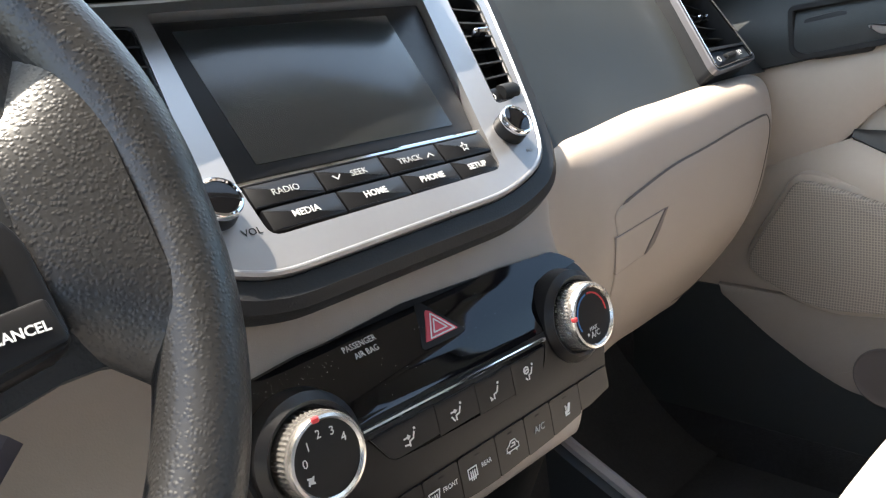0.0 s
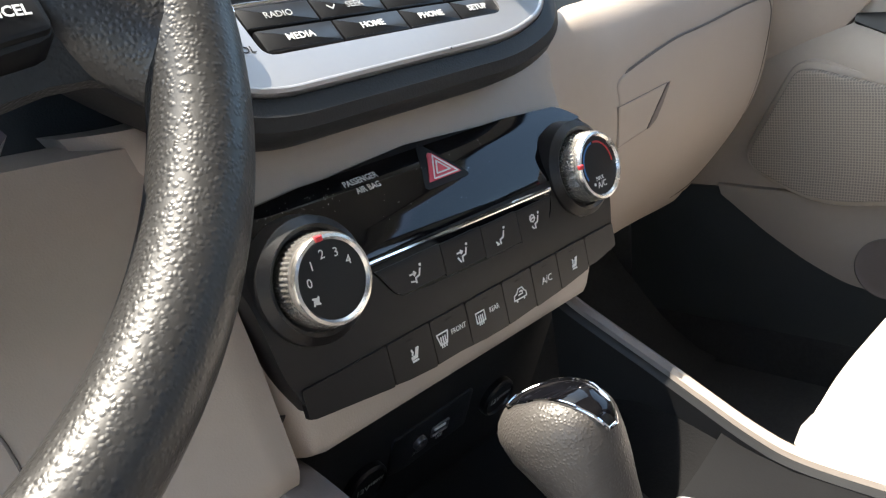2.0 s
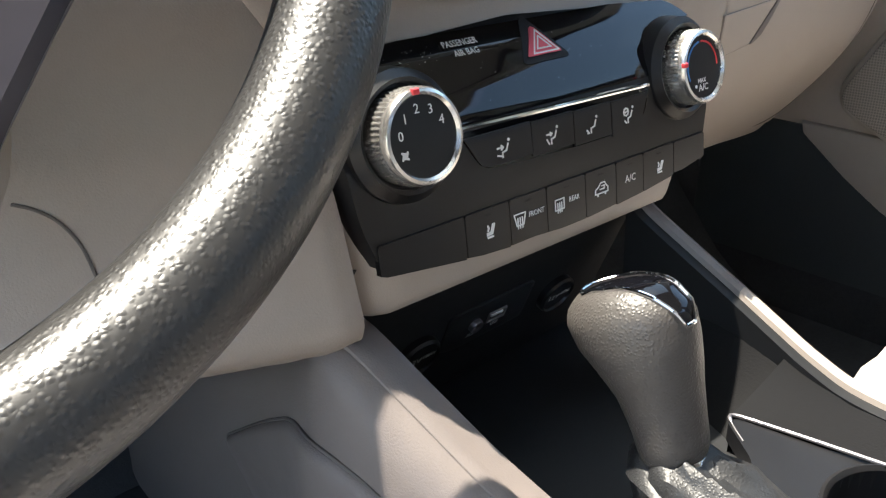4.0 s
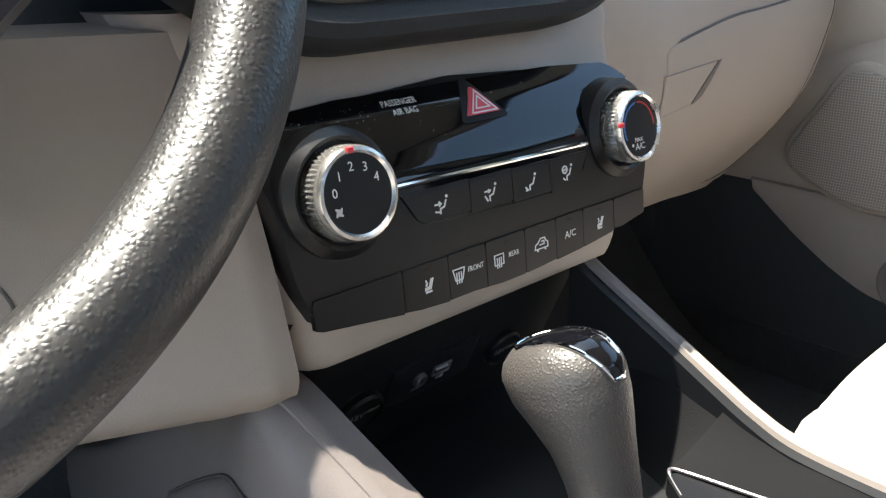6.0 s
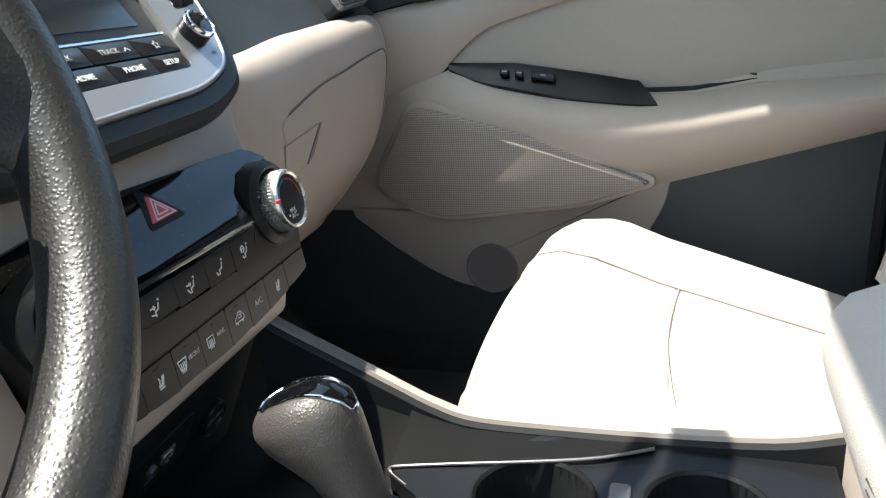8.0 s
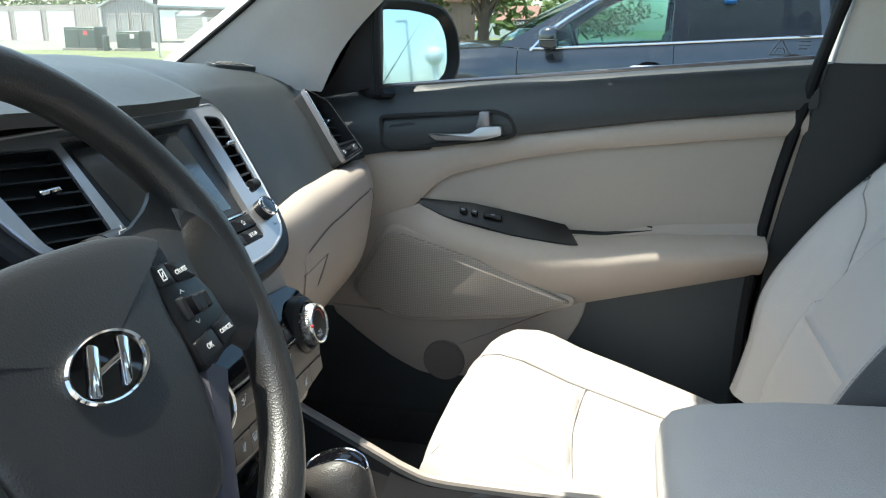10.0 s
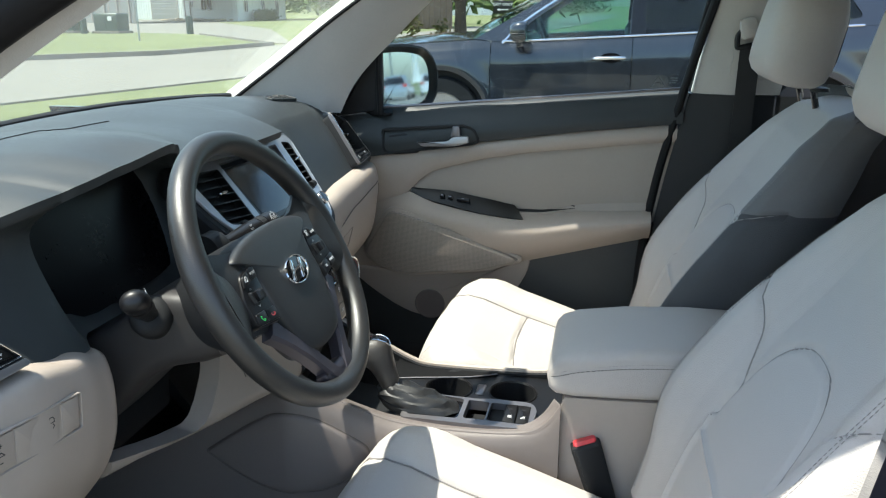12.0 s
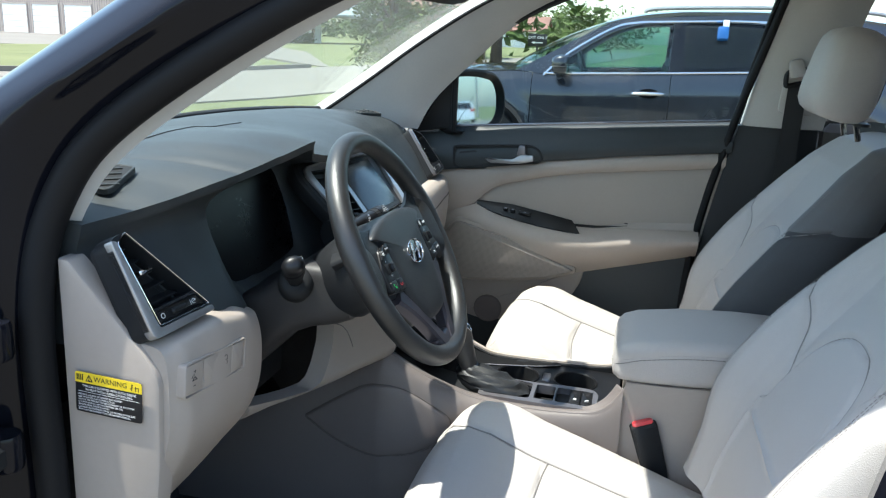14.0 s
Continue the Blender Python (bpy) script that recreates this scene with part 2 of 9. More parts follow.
def holed(outer, holes, depth, m, bm=None, bend=None, lift=0.0):
    """A slab with openings through it."""
    bm = bm or bmesh.new()
    t = bmesh.new()
    edges = []
    for lp in [outer, *holes]:
        v = [t.verts.new((p.x, p.y, 0)) for p in lp]
        edges += [t.edges.new((v[i], v[(i + 1) % len(v)])) for i in range(len(v))]
    bmesh.ops.triangle_fill(t, edges=edges, use_beauty=True, use_dissolve=False)
    t.verts.ensure_lookup_table()
    z = lambda p: (bend(p.x, p.y) if bend else 0) + lift
    top = [bm.verts.new(m @ Vector((v.co.x, v.co.y, z(v.co)))) for v in t.verts]
    bot = [bm.verts.new(m @ Vector((v.co.x, v.co.y, z(v.co) - depth))) for v in t.verts]
    t.verts.index_update()
    for f in t.faces:
        i = [v.index for v in f.verts]
        bm.faces.new([top[k] for k in i])
        bm.faces.new([bot[k] for k in reversed(i)])
    for e in t.edges:
        if len(e.link_faces) == 1:
            a, b = e.verts[0].index, e.verts[1].index
            bm.faces.new((top[a], top[b], bot[b], bot[a]))
    t.free()
    return bm


def rim_plate(poly, width, depth, m, bm=None, lift=0.0, round_=0.001):
    """A raised frame of the given width that follows an outline."""
    bm = bm or bmesh.new()
    r = min(round_, width * 0.4)
    rings = []
    for d, h in [(0, -depth), (0, -r), (r, 0), (width - r, 0), (width, -r), (width, -depth)]:
        pl = inset(poly, d) if d else poly
        rings.append([m @ Vector((p.x, p.y, h + lift)) for p in pl])
    vs = [[bm.verts.new(p) for p in rr] for rr in rings]
    n = len(poly)
    for k in range(6):
        a, b = vs[k], vs[(k + 1) % 6]
        for i in range(n):
            bm.faces.new((a[i], a[(i + 1) % n], b[(i + 1) % n], b[i]))
    return bm


def box(bm, c, s, bevel=0.0, m=None):
    """A box with centre c and size s, its edges bevelled."""
    mm = (m or Matrix()) @ Matrix.Translation(c)
    f = mm @ Matrix.Translation((0, 0, s[2] / 2))
    pl = rect(s[0], s[1], bevel * 1.2, seg=2)
    b = min(bevel, s[2] * 0.45)
    if b <= 0:
        rings = [[f @ Vector((p.x, p.y, h)) for p in pl] for h in (-s[2], 0)]
    else:
        rings = []
        for d, h in [(b, -s[2]), (0, -s[2] + b), (0, -b), (b, 0)]:
            q = inset(pl, d) if d else pl
            rings.append([f @ Vector((p.x, p.y, h)) for p in q])
    skin(bm, rings)
    return bm


def tube(path, rad, seg=10, bm=None, closed=False, flat=1.0, up=None):
    """A round bar along a path; rad is one radius or one for each point."""
    bm = bm or bmesh.new()
    P = [Vector(p) for p in path]
    n = len(P)
    R = rad if isinstance(rad, (list, tuple)) else [rad] * n
    rings, pu = [], Vector(up) if up else None
    for i in range(n):
        t = (P[(i + 1) % n] - P[i - 1]) if closed else (P[min(i + 1, n - 1)] - P[max(i - 1, 0)])
        t.normalize()
        if pu is None:
            pu = Vector((0, 0, 1)) if abs(t.z) < 0.9 else Vector((1, 0, 0))
        s = t.cross(pu).normalized()
        w = s.cross(t).normalized()
        if not up:
            pu = w
        rings.append([P[i] + R[i] * (math.cos(a) * s + flat * math.sin(a) * w) for a in [2 * math.pi * k / seg for k in range(seg)]])
    if closed:
        rings.append(rings[0])
    skin(bm, rings, cap=not closed)
    return bm


def lathe(profile, m, seg=48, bm=None, ribs=0, rib=0.0, ribspan=(9, 9)):
    """A turned body: profile of (radius, height) along the frame's third axis."""
    bm = bm or bmesh.new()
    rings = []
    for r, h in profile:
        k = rib if ribspan[0] <= h <= ribspan[1] else 0
        rings.append([m @ Vector(((r - (k if ribs and (i % 2) else 0)) * math.cos(2 * math.pi * i / seg), (r - (k if ribs and (i % 2) else 0)) * math.sin(2 * math.pi * i / seg), h)) for i in range(seg)])
    if profile[0][0] > 0.002:
        skin(bm, rings + [rings[0]], cap=False)
    else:
        skin(bm, rings)
    return bm


def spline(pts, n=8, closed=False):
    """Points of a smooth curve through pts."""
    P = [Vector(p) for p in pts]
    k = len(P)
    out = []
    for i in range(k if closed else k - 1):
        g = lambda j: P[j % k] if closed else P[max(0, min(k - 1, j))]
        a, b, c, d = g(i - 1), g(i), g(i + 1), g(i + 2)
        for j in range(n):
            t = j / n
            out.append(0.5 * (2 * b + (c - a) * t + (2 * a - 5 * b + 4 * c - d) * t * t + (3 * b - a - 3 * c + d) * t ** 3))
    if not closed:
        out.append(P[-1])
    return out


def grid(S, us, vs, bm=None, thick=None, flip=False):
    """A sheet S(u, v); with thick it becomes a solid, shifted back by that vector."""
    bm = bm or bmesh.new()
    g = [[bm.verts.new(S(u, v)) for v in vs] for u in us]
    nu, nv = len(us), len(vs)
    for i in range(nu - 1):
        for j in range(nv - 1):
            bm.faces.new((g[i][j], g[i + 1][j], g[i + 1][j + 1], g[i][j + 1]))
    if thick is not None:
        off = thick if callable(thick) else (lambda u, v: Vector(thick))
        h = [[bm.verts.new(S(u, v) + off(u, v)) for v in vs] for u in us]
        for i in range(nu - 1):
            for j in range(nv - 1):
                bm.faces.new((h[i][j], h[i][j + 1], h[i + 1][j + 1], h[i + 1][j]))
        for i in range(nu - 1):
            bm.faces.new((g[i][0], h[i][0], h[i + 1][0], g[i + 1][0]))
            bm.faces.new((g[i][-1], g[i + 1][-1], h[i + 1][-1], h[i][-1]))
        for j in range(nv - 1):
            bm.faces.new((g[0][j], g[0][j + 1], h[0][j + 1], h[0][j]))
            bm.faces.new((g[-1][j], h[-1][j], h[-1][j + 1], g[-1][j + 1]))
    return bm


def lin(a, b, n):
    return [a + (b - a) * i / (n - 1) for i in range(n)]


def interp(x, xs, ys):
    return float(np.interp(x, xs, ys))


def smooth_at(x, xs, rows):
    """Rows of points, one row for each station xs, blended smoothly at x."""
    k = len(xs)
    i = max(0, min(k - 2, int(np.searchsorted(xs, x) - 1)))
    t = (x - xs[i]) / (xs[i + 1] - xs[i])
    t = t * t * (3 - 2 * t)
    return [Vector(a).lerp(Vector(b), t) for a, b in zip(rows[i], rows[i + 1])]


def lettering(name, body, size, m, material, parent, x=0.0, y=0.0, lift=0.0004, align="CENTER", label="", bold=0.0, sx=1.0):
    cu = bpy.data.curves.new(name, "FONT")
    cu.body, cu.size, cu.align_x, cu.align_y, cu.extrude, cu.offset, cu.resolution_u = body, size, align, "CENTER", 0.0001, bold, 2
    o = bpy.data.objects.new(name, cu)
    scene.collection.objects.link(o)
    bpy.context.view_layer.update()
    me = bpy.data.meshes.new_from_object(o.evaluated_get(bpy.context.evaluated_depsgraph_get()))
    bpy.data.objects.remove(o)
    bpy.data.curves.remove(cu)
    me.transform(m @ Matrix.Translation((x, y, lift)) @ Matrix.Diagonal((sx, 1, 1, 1)))
    me.materials.clear()
    me.materials.append(material)
    ob = new(name, me)
    ob.parent = parent
    if label:
        ob["label"] = label
    return ob


def strokes(name, lines, w, m, material, parent, x=0.0, y=0.0, s=1.0, lift=0.0003, label="", rot=0.0):
    """A small printed sign of flat strokes, each a list of points."""
    bm = bmesh.new()
    c, sn = math.cos(rot), math.sin(rot)
    for ln in lines:
        q = [Vector((x + s * (p[0] * c - p[1] * sn), y + s * (p[0] * sn + p[1] * c))) for p in ln]
        if len(q) == 1:
            plate(circle(w * 0.9, 10, q[0].x, q[0].y), 0.0003, m, bm=bm, lift=lift)
            continue
        for a, b in zip(q, q[1:]):
            d = b - a
            if d.length < 1e-7:
                continue
            d.normalize()
            k = Vector((-d.y, d.x)) * w / 2
            e = d * w * 0.35
            plate([a - k - e, b - k + e, b + k + e, a + k - e], 0.0003, m, bm=bm, lift=lift)
    return part(name, bm, material, parent, label, smooth=False)


# ---- the setting: ground, car floor, roof, pillars, glass ----
GRASS = shade("mown grass", (0.125, 0.14, 0.065), 0.9, col2=(0.20, 0.21, 0.105), bump=1.0, bscale=40, vscale=0.35, grain=9, spec=0.1)
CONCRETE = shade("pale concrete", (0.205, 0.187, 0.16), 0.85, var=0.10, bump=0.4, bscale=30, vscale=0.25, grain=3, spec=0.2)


def flat_patch(name, pts, z0, z1, material, label, category, r=0.5, kind="structure"):
    bm = bmesh.new()
    pl = rp(pts, r, 6)
    skin(bm, [[Vector((p.x, p.y, z)) for p in pl] for z in (z0, z1)])
    return tagged(part(name, bm, material, smooth=False), label, category, kind=kind)


bm = bmesh.new()
skin(bm, [[Vector((x, y, z)) for x, y in ((-2500, -2500), (2500, -2500), (2500, 2500), (-2500, 2500))] for z in (-0.3, 0.0)])
tagged(part("ground", bm, GRASS, smooth=False), "wide flat green grass around the car park", "grass", kind="structure")
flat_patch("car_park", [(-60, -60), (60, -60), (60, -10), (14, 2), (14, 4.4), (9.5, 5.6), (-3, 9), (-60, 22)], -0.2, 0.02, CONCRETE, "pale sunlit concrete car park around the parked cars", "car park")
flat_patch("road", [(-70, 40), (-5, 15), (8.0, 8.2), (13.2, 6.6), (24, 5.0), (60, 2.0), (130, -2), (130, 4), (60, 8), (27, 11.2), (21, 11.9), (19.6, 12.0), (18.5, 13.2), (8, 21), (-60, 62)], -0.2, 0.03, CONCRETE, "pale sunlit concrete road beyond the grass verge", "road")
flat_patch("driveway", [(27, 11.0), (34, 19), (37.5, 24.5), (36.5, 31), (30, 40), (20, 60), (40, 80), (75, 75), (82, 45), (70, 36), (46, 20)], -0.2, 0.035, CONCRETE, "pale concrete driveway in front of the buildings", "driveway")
flat_patch("lawn", [(19.9, 12.2), (25.6, 11.6), (34.4, 18.8), (36.6, 24), (35.6, 29.3), (24, 32), (14, 27), (11, 20)], -0.1, 0.12, GRASS, "green mown lawn island behind a low kerb", "lawn", r=1.2)


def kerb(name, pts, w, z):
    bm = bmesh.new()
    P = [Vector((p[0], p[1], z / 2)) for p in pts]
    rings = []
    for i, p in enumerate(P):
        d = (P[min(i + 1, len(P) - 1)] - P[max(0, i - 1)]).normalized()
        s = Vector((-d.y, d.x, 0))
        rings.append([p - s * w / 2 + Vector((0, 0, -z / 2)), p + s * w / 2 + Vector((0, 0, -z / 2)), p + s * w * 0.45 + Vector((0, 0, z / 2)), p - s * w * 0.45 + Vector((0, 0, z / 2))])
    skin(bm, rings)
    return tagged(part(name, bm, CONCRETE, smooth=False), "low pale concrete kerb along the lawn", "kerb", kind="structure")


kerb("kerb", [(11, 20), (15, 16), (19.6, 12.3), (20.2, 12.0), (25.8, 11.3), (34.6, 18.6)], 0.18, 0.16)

# car floor
bm = bmesh.new()
box(bm, (0, -0.4, 0.33), (1.56, 3.0, 0.06), 0.01)
box(bm, (0.745, -0.4, 0.39), (0.09, 3.0, 0.12), 0.02)
tagged(part("floor", bm, CARPET), "black carpet of the car's footwells", "carpet", kind="structure")
# bulkhead below the dashboard
bm = bmesh.new()
grid(lambda u, v: Vector((u, 0.55 + 0.22 * v * v, 0.36 + 0.66 * v)), lin(-0.72, 0.72, 4), lin(0, 1, 8), bm, (0, 0.04, -0.01))
tagged(part("bulkhead", bm, CARPET), "black carpeted bulkhead of the footwells", "bulkhead", kind="structure")

# roof lining and roof skin, from the windscreen's upper edge back
HEAD_Y, HEAD_Z = -0.10, 1.475


def roof_pt(u, v, dz=0.0):
    x = 0.60 * u
    y = HEAD_Y + 0.05 * (1 - u * u) - v * 1.75
    z = HEAD_Z + 0.045 * (1 - abs(u) ** 2.4) + 0.05 * math.sin(min(1, v * 1.2) * math.pi / 1.9) - 0.02 * v + dz
    return Vector((x, y, z))


bm = grid(lambda u, v: roof_pt(u, v), lin(-1, 1, 17), lin(0, 1, 10), None, (0, 0, 0.045))
tagged(part("ceiling", bm, HEADLINER), "pale grey fabric headliner of the car", "headliner", kind="structure")
bm = grid(lambda u, v: roof_pt(u, v, 0.05) + Vector((0.075 * u * abs(u), 0.03 * (1 - v), -0.03 * abs(u) ** 4)), lin(-1, 1, 17), lin(0, 1, 10), None, (0, 0, 0.03))
tagged(part("roof_skin", bm, PAINT), "glossy black painted car roof", "roof", kind="structure")

# windscreen
WS_BASE = lambda u: Vector((0.70 * u, 0.62 - 0.10 * u * u, 1.125 - 0.03 * u * u))
WS_TOP = lambda u: Vector((0.585 * u, HEAD_Y + 0.055 - 0.05 * u * u, HEAD_Z + 0.05 - 0.045 * u * u))


def ws(u, v):
    p = WS_BASE(u).lerp(WS_TOP(u), v)
    return p + Vector((0, 0.02, 0.035)) * math.sin(math.pi * v)


bm = grid(lambda u, v: ws(u, v), lin(-1, 1, 17), lin(0, 1, 11), None, (0, 0.004, 0.005))
o = tagged(part("windscreen", bm, WINDSCREEN), "clear curved windscreen glass with a faint glare veil", "windscreen", kind="structure")
o.visible_shadow = False
bm = bmesh.new()
tube([ws(u, 0.005) + Vector((0, 0.006, -0.012)) for u in lin(-1, 1, 25)], 0.013, 8, bm)
tagged(part("windscreen_seal", bm, RUBBER), "black rubber seal along the windscreen's lower edge", "seal", kind="structure")


# pillars: (y, z) runs of their inner and outer edges
def pillar(name, rows, material, label, category, n=6, thick=(0, 0.0, 0.0)):
    """rows: along the pillar, each a few points across it."""
    cols = [spline([r[k] for r in rows], n) for k in range(len(rows[0]))]
    m = len(cols[0])
    bm = bmesh.new()
    rings = []
    for i in range(m):
        c = spline([cc[i] for cc in cols], 5)
        back = [p + Vector(thick) for p in reversed(c)]
        rings.append(c + back)
    skin(bm, rings)
    return tagged(part(name, bm, material), label, category, kind="structure")


pillar("a_pillar_passenger", [
    [(0.575, 0.535, 1.085), (0.60, 0.44, 1.075), (0.625, 0.34, 1.062), (0.66, 0.285, 1.055)],
    [(0.580, 0.40, 1.180), (0.60, 0.345, 1.165), (0.635, 0.28, 1.15), (0.668, 0.238, 1.14)],
    [(0.580, 0.255, 1.285), (0.60, 0.215, 1.275), (0.64, 0.16, 1.26), (0.676, 0.13, 1.25)],
    [(0.580, 0.10, 1.383), (0.60, 0.07, 1.377), (0.635, 0.03, 1.365), (0.668, 0.01, 1.355)],
    [(0.575, -0.09, 1.475), (0.592, -0.11, 1.47), (0.615, -0.14, 1.455), (0.64, -0.16, 1.44)],
], PILLAR, "pale grey cloth-covered windscreen pillar", "pillar", thick=(0.03, 0.03, 0.02))
bm = tube(spline([(0.574, 0.537, 1.088), (0.578, 0.403, 1.183), (0.578, 0.258, 1.288), (0.578, 0.103, 1.386), (0.573, -0.087, 1.478)], 8), 0.0045, 8)
tagged(part("windscreen_gasket", bm, RUBBER), "thin black gasket along the windscreen edge", "trim", kind="structure")
pillar("a_pillar_driver", [
    [(-0.655, 0.44, 1.06), (-0.665, 0.385, 1.058), (-0.68, 0.347, 1.055), (-0.692, 0.334, 1.05)],
    [(-0.652, 0.335, 1.157), (-0.66, 0.305, 1.153), (-0.672, 0.285, 1.149), (-0.684, 0.274, 1.146)],
    [(-0.638, 0.20, 1.257), (-0.645, 0.182, 1.252), (-0.652, 0.166, 1.246), (-0.662, 0.152, 1.241)],
    [(-0.62, 0.04, 1.357), (-0.627, 0.02, 1.352), (-0.634, 0.0, 1.344), (-0.652, -0.015, 1.338)],
    [(-0.60, -0.11, 1.46), (-0.605, -0.13, 1.447), (-0.61, -0.16, 1.425), (-0.635, -0.18, 1.418)],
], PILLAR, "pale grey trimmed windscreen pillar beside the open door", "pillar", thick=(-0.02, 0.03, 0.02))
# painted body pillar with its rubber door seal
pillar("a_pillar_body", [
    [(-0.735, 0.375, 0.40), (-0.785, 0.43, 0.40), (-0.80, 0.56, 0.40), (-0.80, 0.70, 0.40)],
    [(-0.735, 0.375, 0.75), (-0.785, 0.43, 0.75), (-0.80, 0.56, 0.75), (-0.80, 0.70, 0.75)],
    [(-0.735, 0.36, 1.00), (-0.785, 0.40, 1.02), (-0.80, 0.50, 1.05), (-0.79, 0.62, 1.06)],
    [(-0.712, 0.322, 1.142), (-0.745, 0.338, 1.17), (-0.765, 0.365, 1.19), (-0.745, 0.44, 1.19)],
    [(-0.70, 0.215, 1.243), (-0.727, 0.225, 1.268), (-0.742, 0.235, 1.28), (-0.715, 0.30, 1.285)],
    [(-0.676, 0.01, 1.345), (-0.705, 0.03, 1.37), (-0.715, 0.06, 1.388), (-0.69, 0.13, 1.392)],
    [(-0.655, -0.18, 1.425), (-0.68, -0.16, 1.46), (-0.69, -0.12, 1.48), (-0.66, -0.06, 1.50)],
], PAINT, "glossy black painted body pillar around the open door", "pillar", thick=(0.05, 0.05, 0.0))
bm = tube(spline([(-0.736, 0.356, 0.38), (-0.736, 0.354, 0.75), (-0.732, 0.356, 0.985), (-0.714, 0.325, 1.115), (-0.700, 0.240, 1.212), (-0.678, 0.025, 1.345), (-0.655, -0.19, 1.424), (-0.64, -0.45, 1.46), (-0.65, -0.62, 1.44)], 10), 0.019, 12, flat=1.1)
tagged(part("door_seal", bm, RUBBER), "black rubber weatherstrip around the driver's door opening", "seal", kind="structure")
bm = tube(spline([(0.62, -0.16, 1.44), (0.63, -0.5, 1.47), (0.62, -0.9, 1.47), (0.60, -1.6, 1.42)], 8), 0.03, 10)
tagged(part("roof_rail_passenger", bm, PILLAR), "pale grey roof rail above the side windows", "trim", kind="structure")
bm = tube(spline([(-0.62, -0.16, 1.44), (-0.63, -0.5, 1.47), (-0.62, -0.9, 1.47), (-0.60, -1.6, 1.42)], 8), 0.03, 10)
tagged(part("roof_rail_driver", bm, PILLAR), "pale grey roof rail above the driver's door", "trim", kind="structure")
# middle pillars
pillar("b_pillar_passenger", [
    [(0.700, -0.50, 0.40), (0.690, -0.56, 0.40), (0.675, -0.64, 0.40), (0.69, -0.74, 0.40)],
    [(0.705, -0.49, 0.75), (0.695, -0.55, 0.75), (0.68, -0.64, 0.75), (0.69, -0.74, 0.75)],
    [(0.715, -0.555, 1.112), (0.70, -0.60, 1.112), (0.685, -0.66, 1.112), (0.69, -0.74, 1.112)],
], DARK, "black lower trim of the middle pillar", "pillar", thick=(0.05, 0, 0))
pillar("b_pillar_upper_trim", [
    [(0.708, -0.562, 1.114), (0.69, -0.60, 1.114), (0.68, -0.66, 1.114), (0.69, -0.75, 1.114)],
    [(0.690, -0.585, 1.25), (0.67, -0.62, 1.25), (0.66, -0.68, 1.25), (0.672, -0.77, 1.25)],
    [(0.660, -0.615, 1.40), (0.64, -0.65, 1.40), (0.63, -0.72, 1.40), (0.64, -0.80, 1.40)],
    [(0.640, -0.63, 1.46), (0.62, -0.67, 1.46), (0.61, -0.74, 1.46), (0.62, -0.82, 1.46)],
], PILLAR, "pale grey upper trim of the middle pillar", "pillar", thick=(0.05, 0, 0))
bm = tube(spline([(0.708, -0.462, 0.45), (0.712, -0.468, 0.70), (0.718, -0.495, 0.90), (0.715, -0.527, 1.05), (0.70, -0.556, 1.18), (0.672, -0.60, 1.35), (0.645, -0.625, 1.46)], 8), 0.010, 10, flat=1.1)
tagged(part("passenger_door_seal", bm, RUBBER), "black rubber seal along the closed passenger door", "seal", kind="structure")
pillar("b_pillar_driver", [
    [(-0.700, -0.53, 0.38), (-0.735, -0.56, 0.38), (-0.75, -0.63, 0.38), (-0.73, -0.75, 0.38)],
    [(-0.703, -0.545, 0.75), (-0.74, -0.575, 0.75), (-0.755, -0.64, 0.75), (-0.73, -0.76, 0.75)],
    [(-0.698, -0.595, 1.05), (-0.735, -0.625, 1.05), (-0.745, -0.69, 1.05), (-0.72, -0.80, 1.05)],
    [(-0.655, -0.66, 1.40), (-0.685, -0.69, 1.40), (-0.69, -0.75, 1.40), (-0.67, -0.84, 1.40)],
], PAINT, "dark painted middle pillar beside the driver's seat", "pillar", thick=(0.06, -0.02, 0))

# rear of the cabin, closed plainly by unseen walls that keep light out
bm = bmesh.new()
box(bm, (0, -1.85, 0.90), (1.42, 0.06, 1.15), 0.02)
# slab in place of the rear-left window, added to dim the seats
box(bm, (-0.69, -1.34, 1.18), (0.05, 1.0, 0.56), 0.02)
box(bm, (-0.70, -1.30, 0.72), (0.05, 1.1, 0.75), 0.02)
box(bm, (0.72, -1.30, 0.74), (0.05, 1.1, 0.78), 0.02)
tagged(part("rear_wall", bm, BEIGE_DK), "plain unseen walls closing the cabin's rear from light", "wall", kind="structure")
bm = bmesh.new()
box(bm, (0, -1.35, 0.72), (1.30, 0.45, 0.2), 0.06)
box(bm, (0, -1.62, 1.0), (1.30, 0.2, 0.62), 0.07)
tagged(part("rear_bench", bm, SEAT), "light grey leather rear bench", "seat")
bm = bmesh.new()
box(bm, (-0.755, -0.1, 0.40), (0.13, 1.4, 0.14), 0.03)
tagged(part("door_sill", bm, PAINT), "black painted sill of the open driver's door", "sill", kind="structure")
bm = bmesh.new()
grid(lambda u, v: Vector((0.80 * u, 0.70 + 1.0 * v, 1.045 + 0.02 * (1 - u * u) - 0.12 * v * v)), lin(-1, 1, 13), lin(0, 1, 6), bm, (0, 0, -0.05))
tagged(part("bonnet", bm, PAINT), "glossy black bonnet of the car", "bonnet", kind="structure")
bm = bmesh.new()
box(bm, (0, 1.20, 0.62), (1.62, 1.0, 0.66), 0.05)
for y in (1.15, -1.5):
    for x in (-0.76, 0.76):
        lathe([(0.02, -0.10), (0.33, -0.10), (0.345, -0.06), (0.345, 0.06), (0.33, 0.10), (0.02, 0.10)], Matrix.Translation((x, y, 0.345)) @ pose(0, 0, 0, 0, 90, 0), 28, bm)
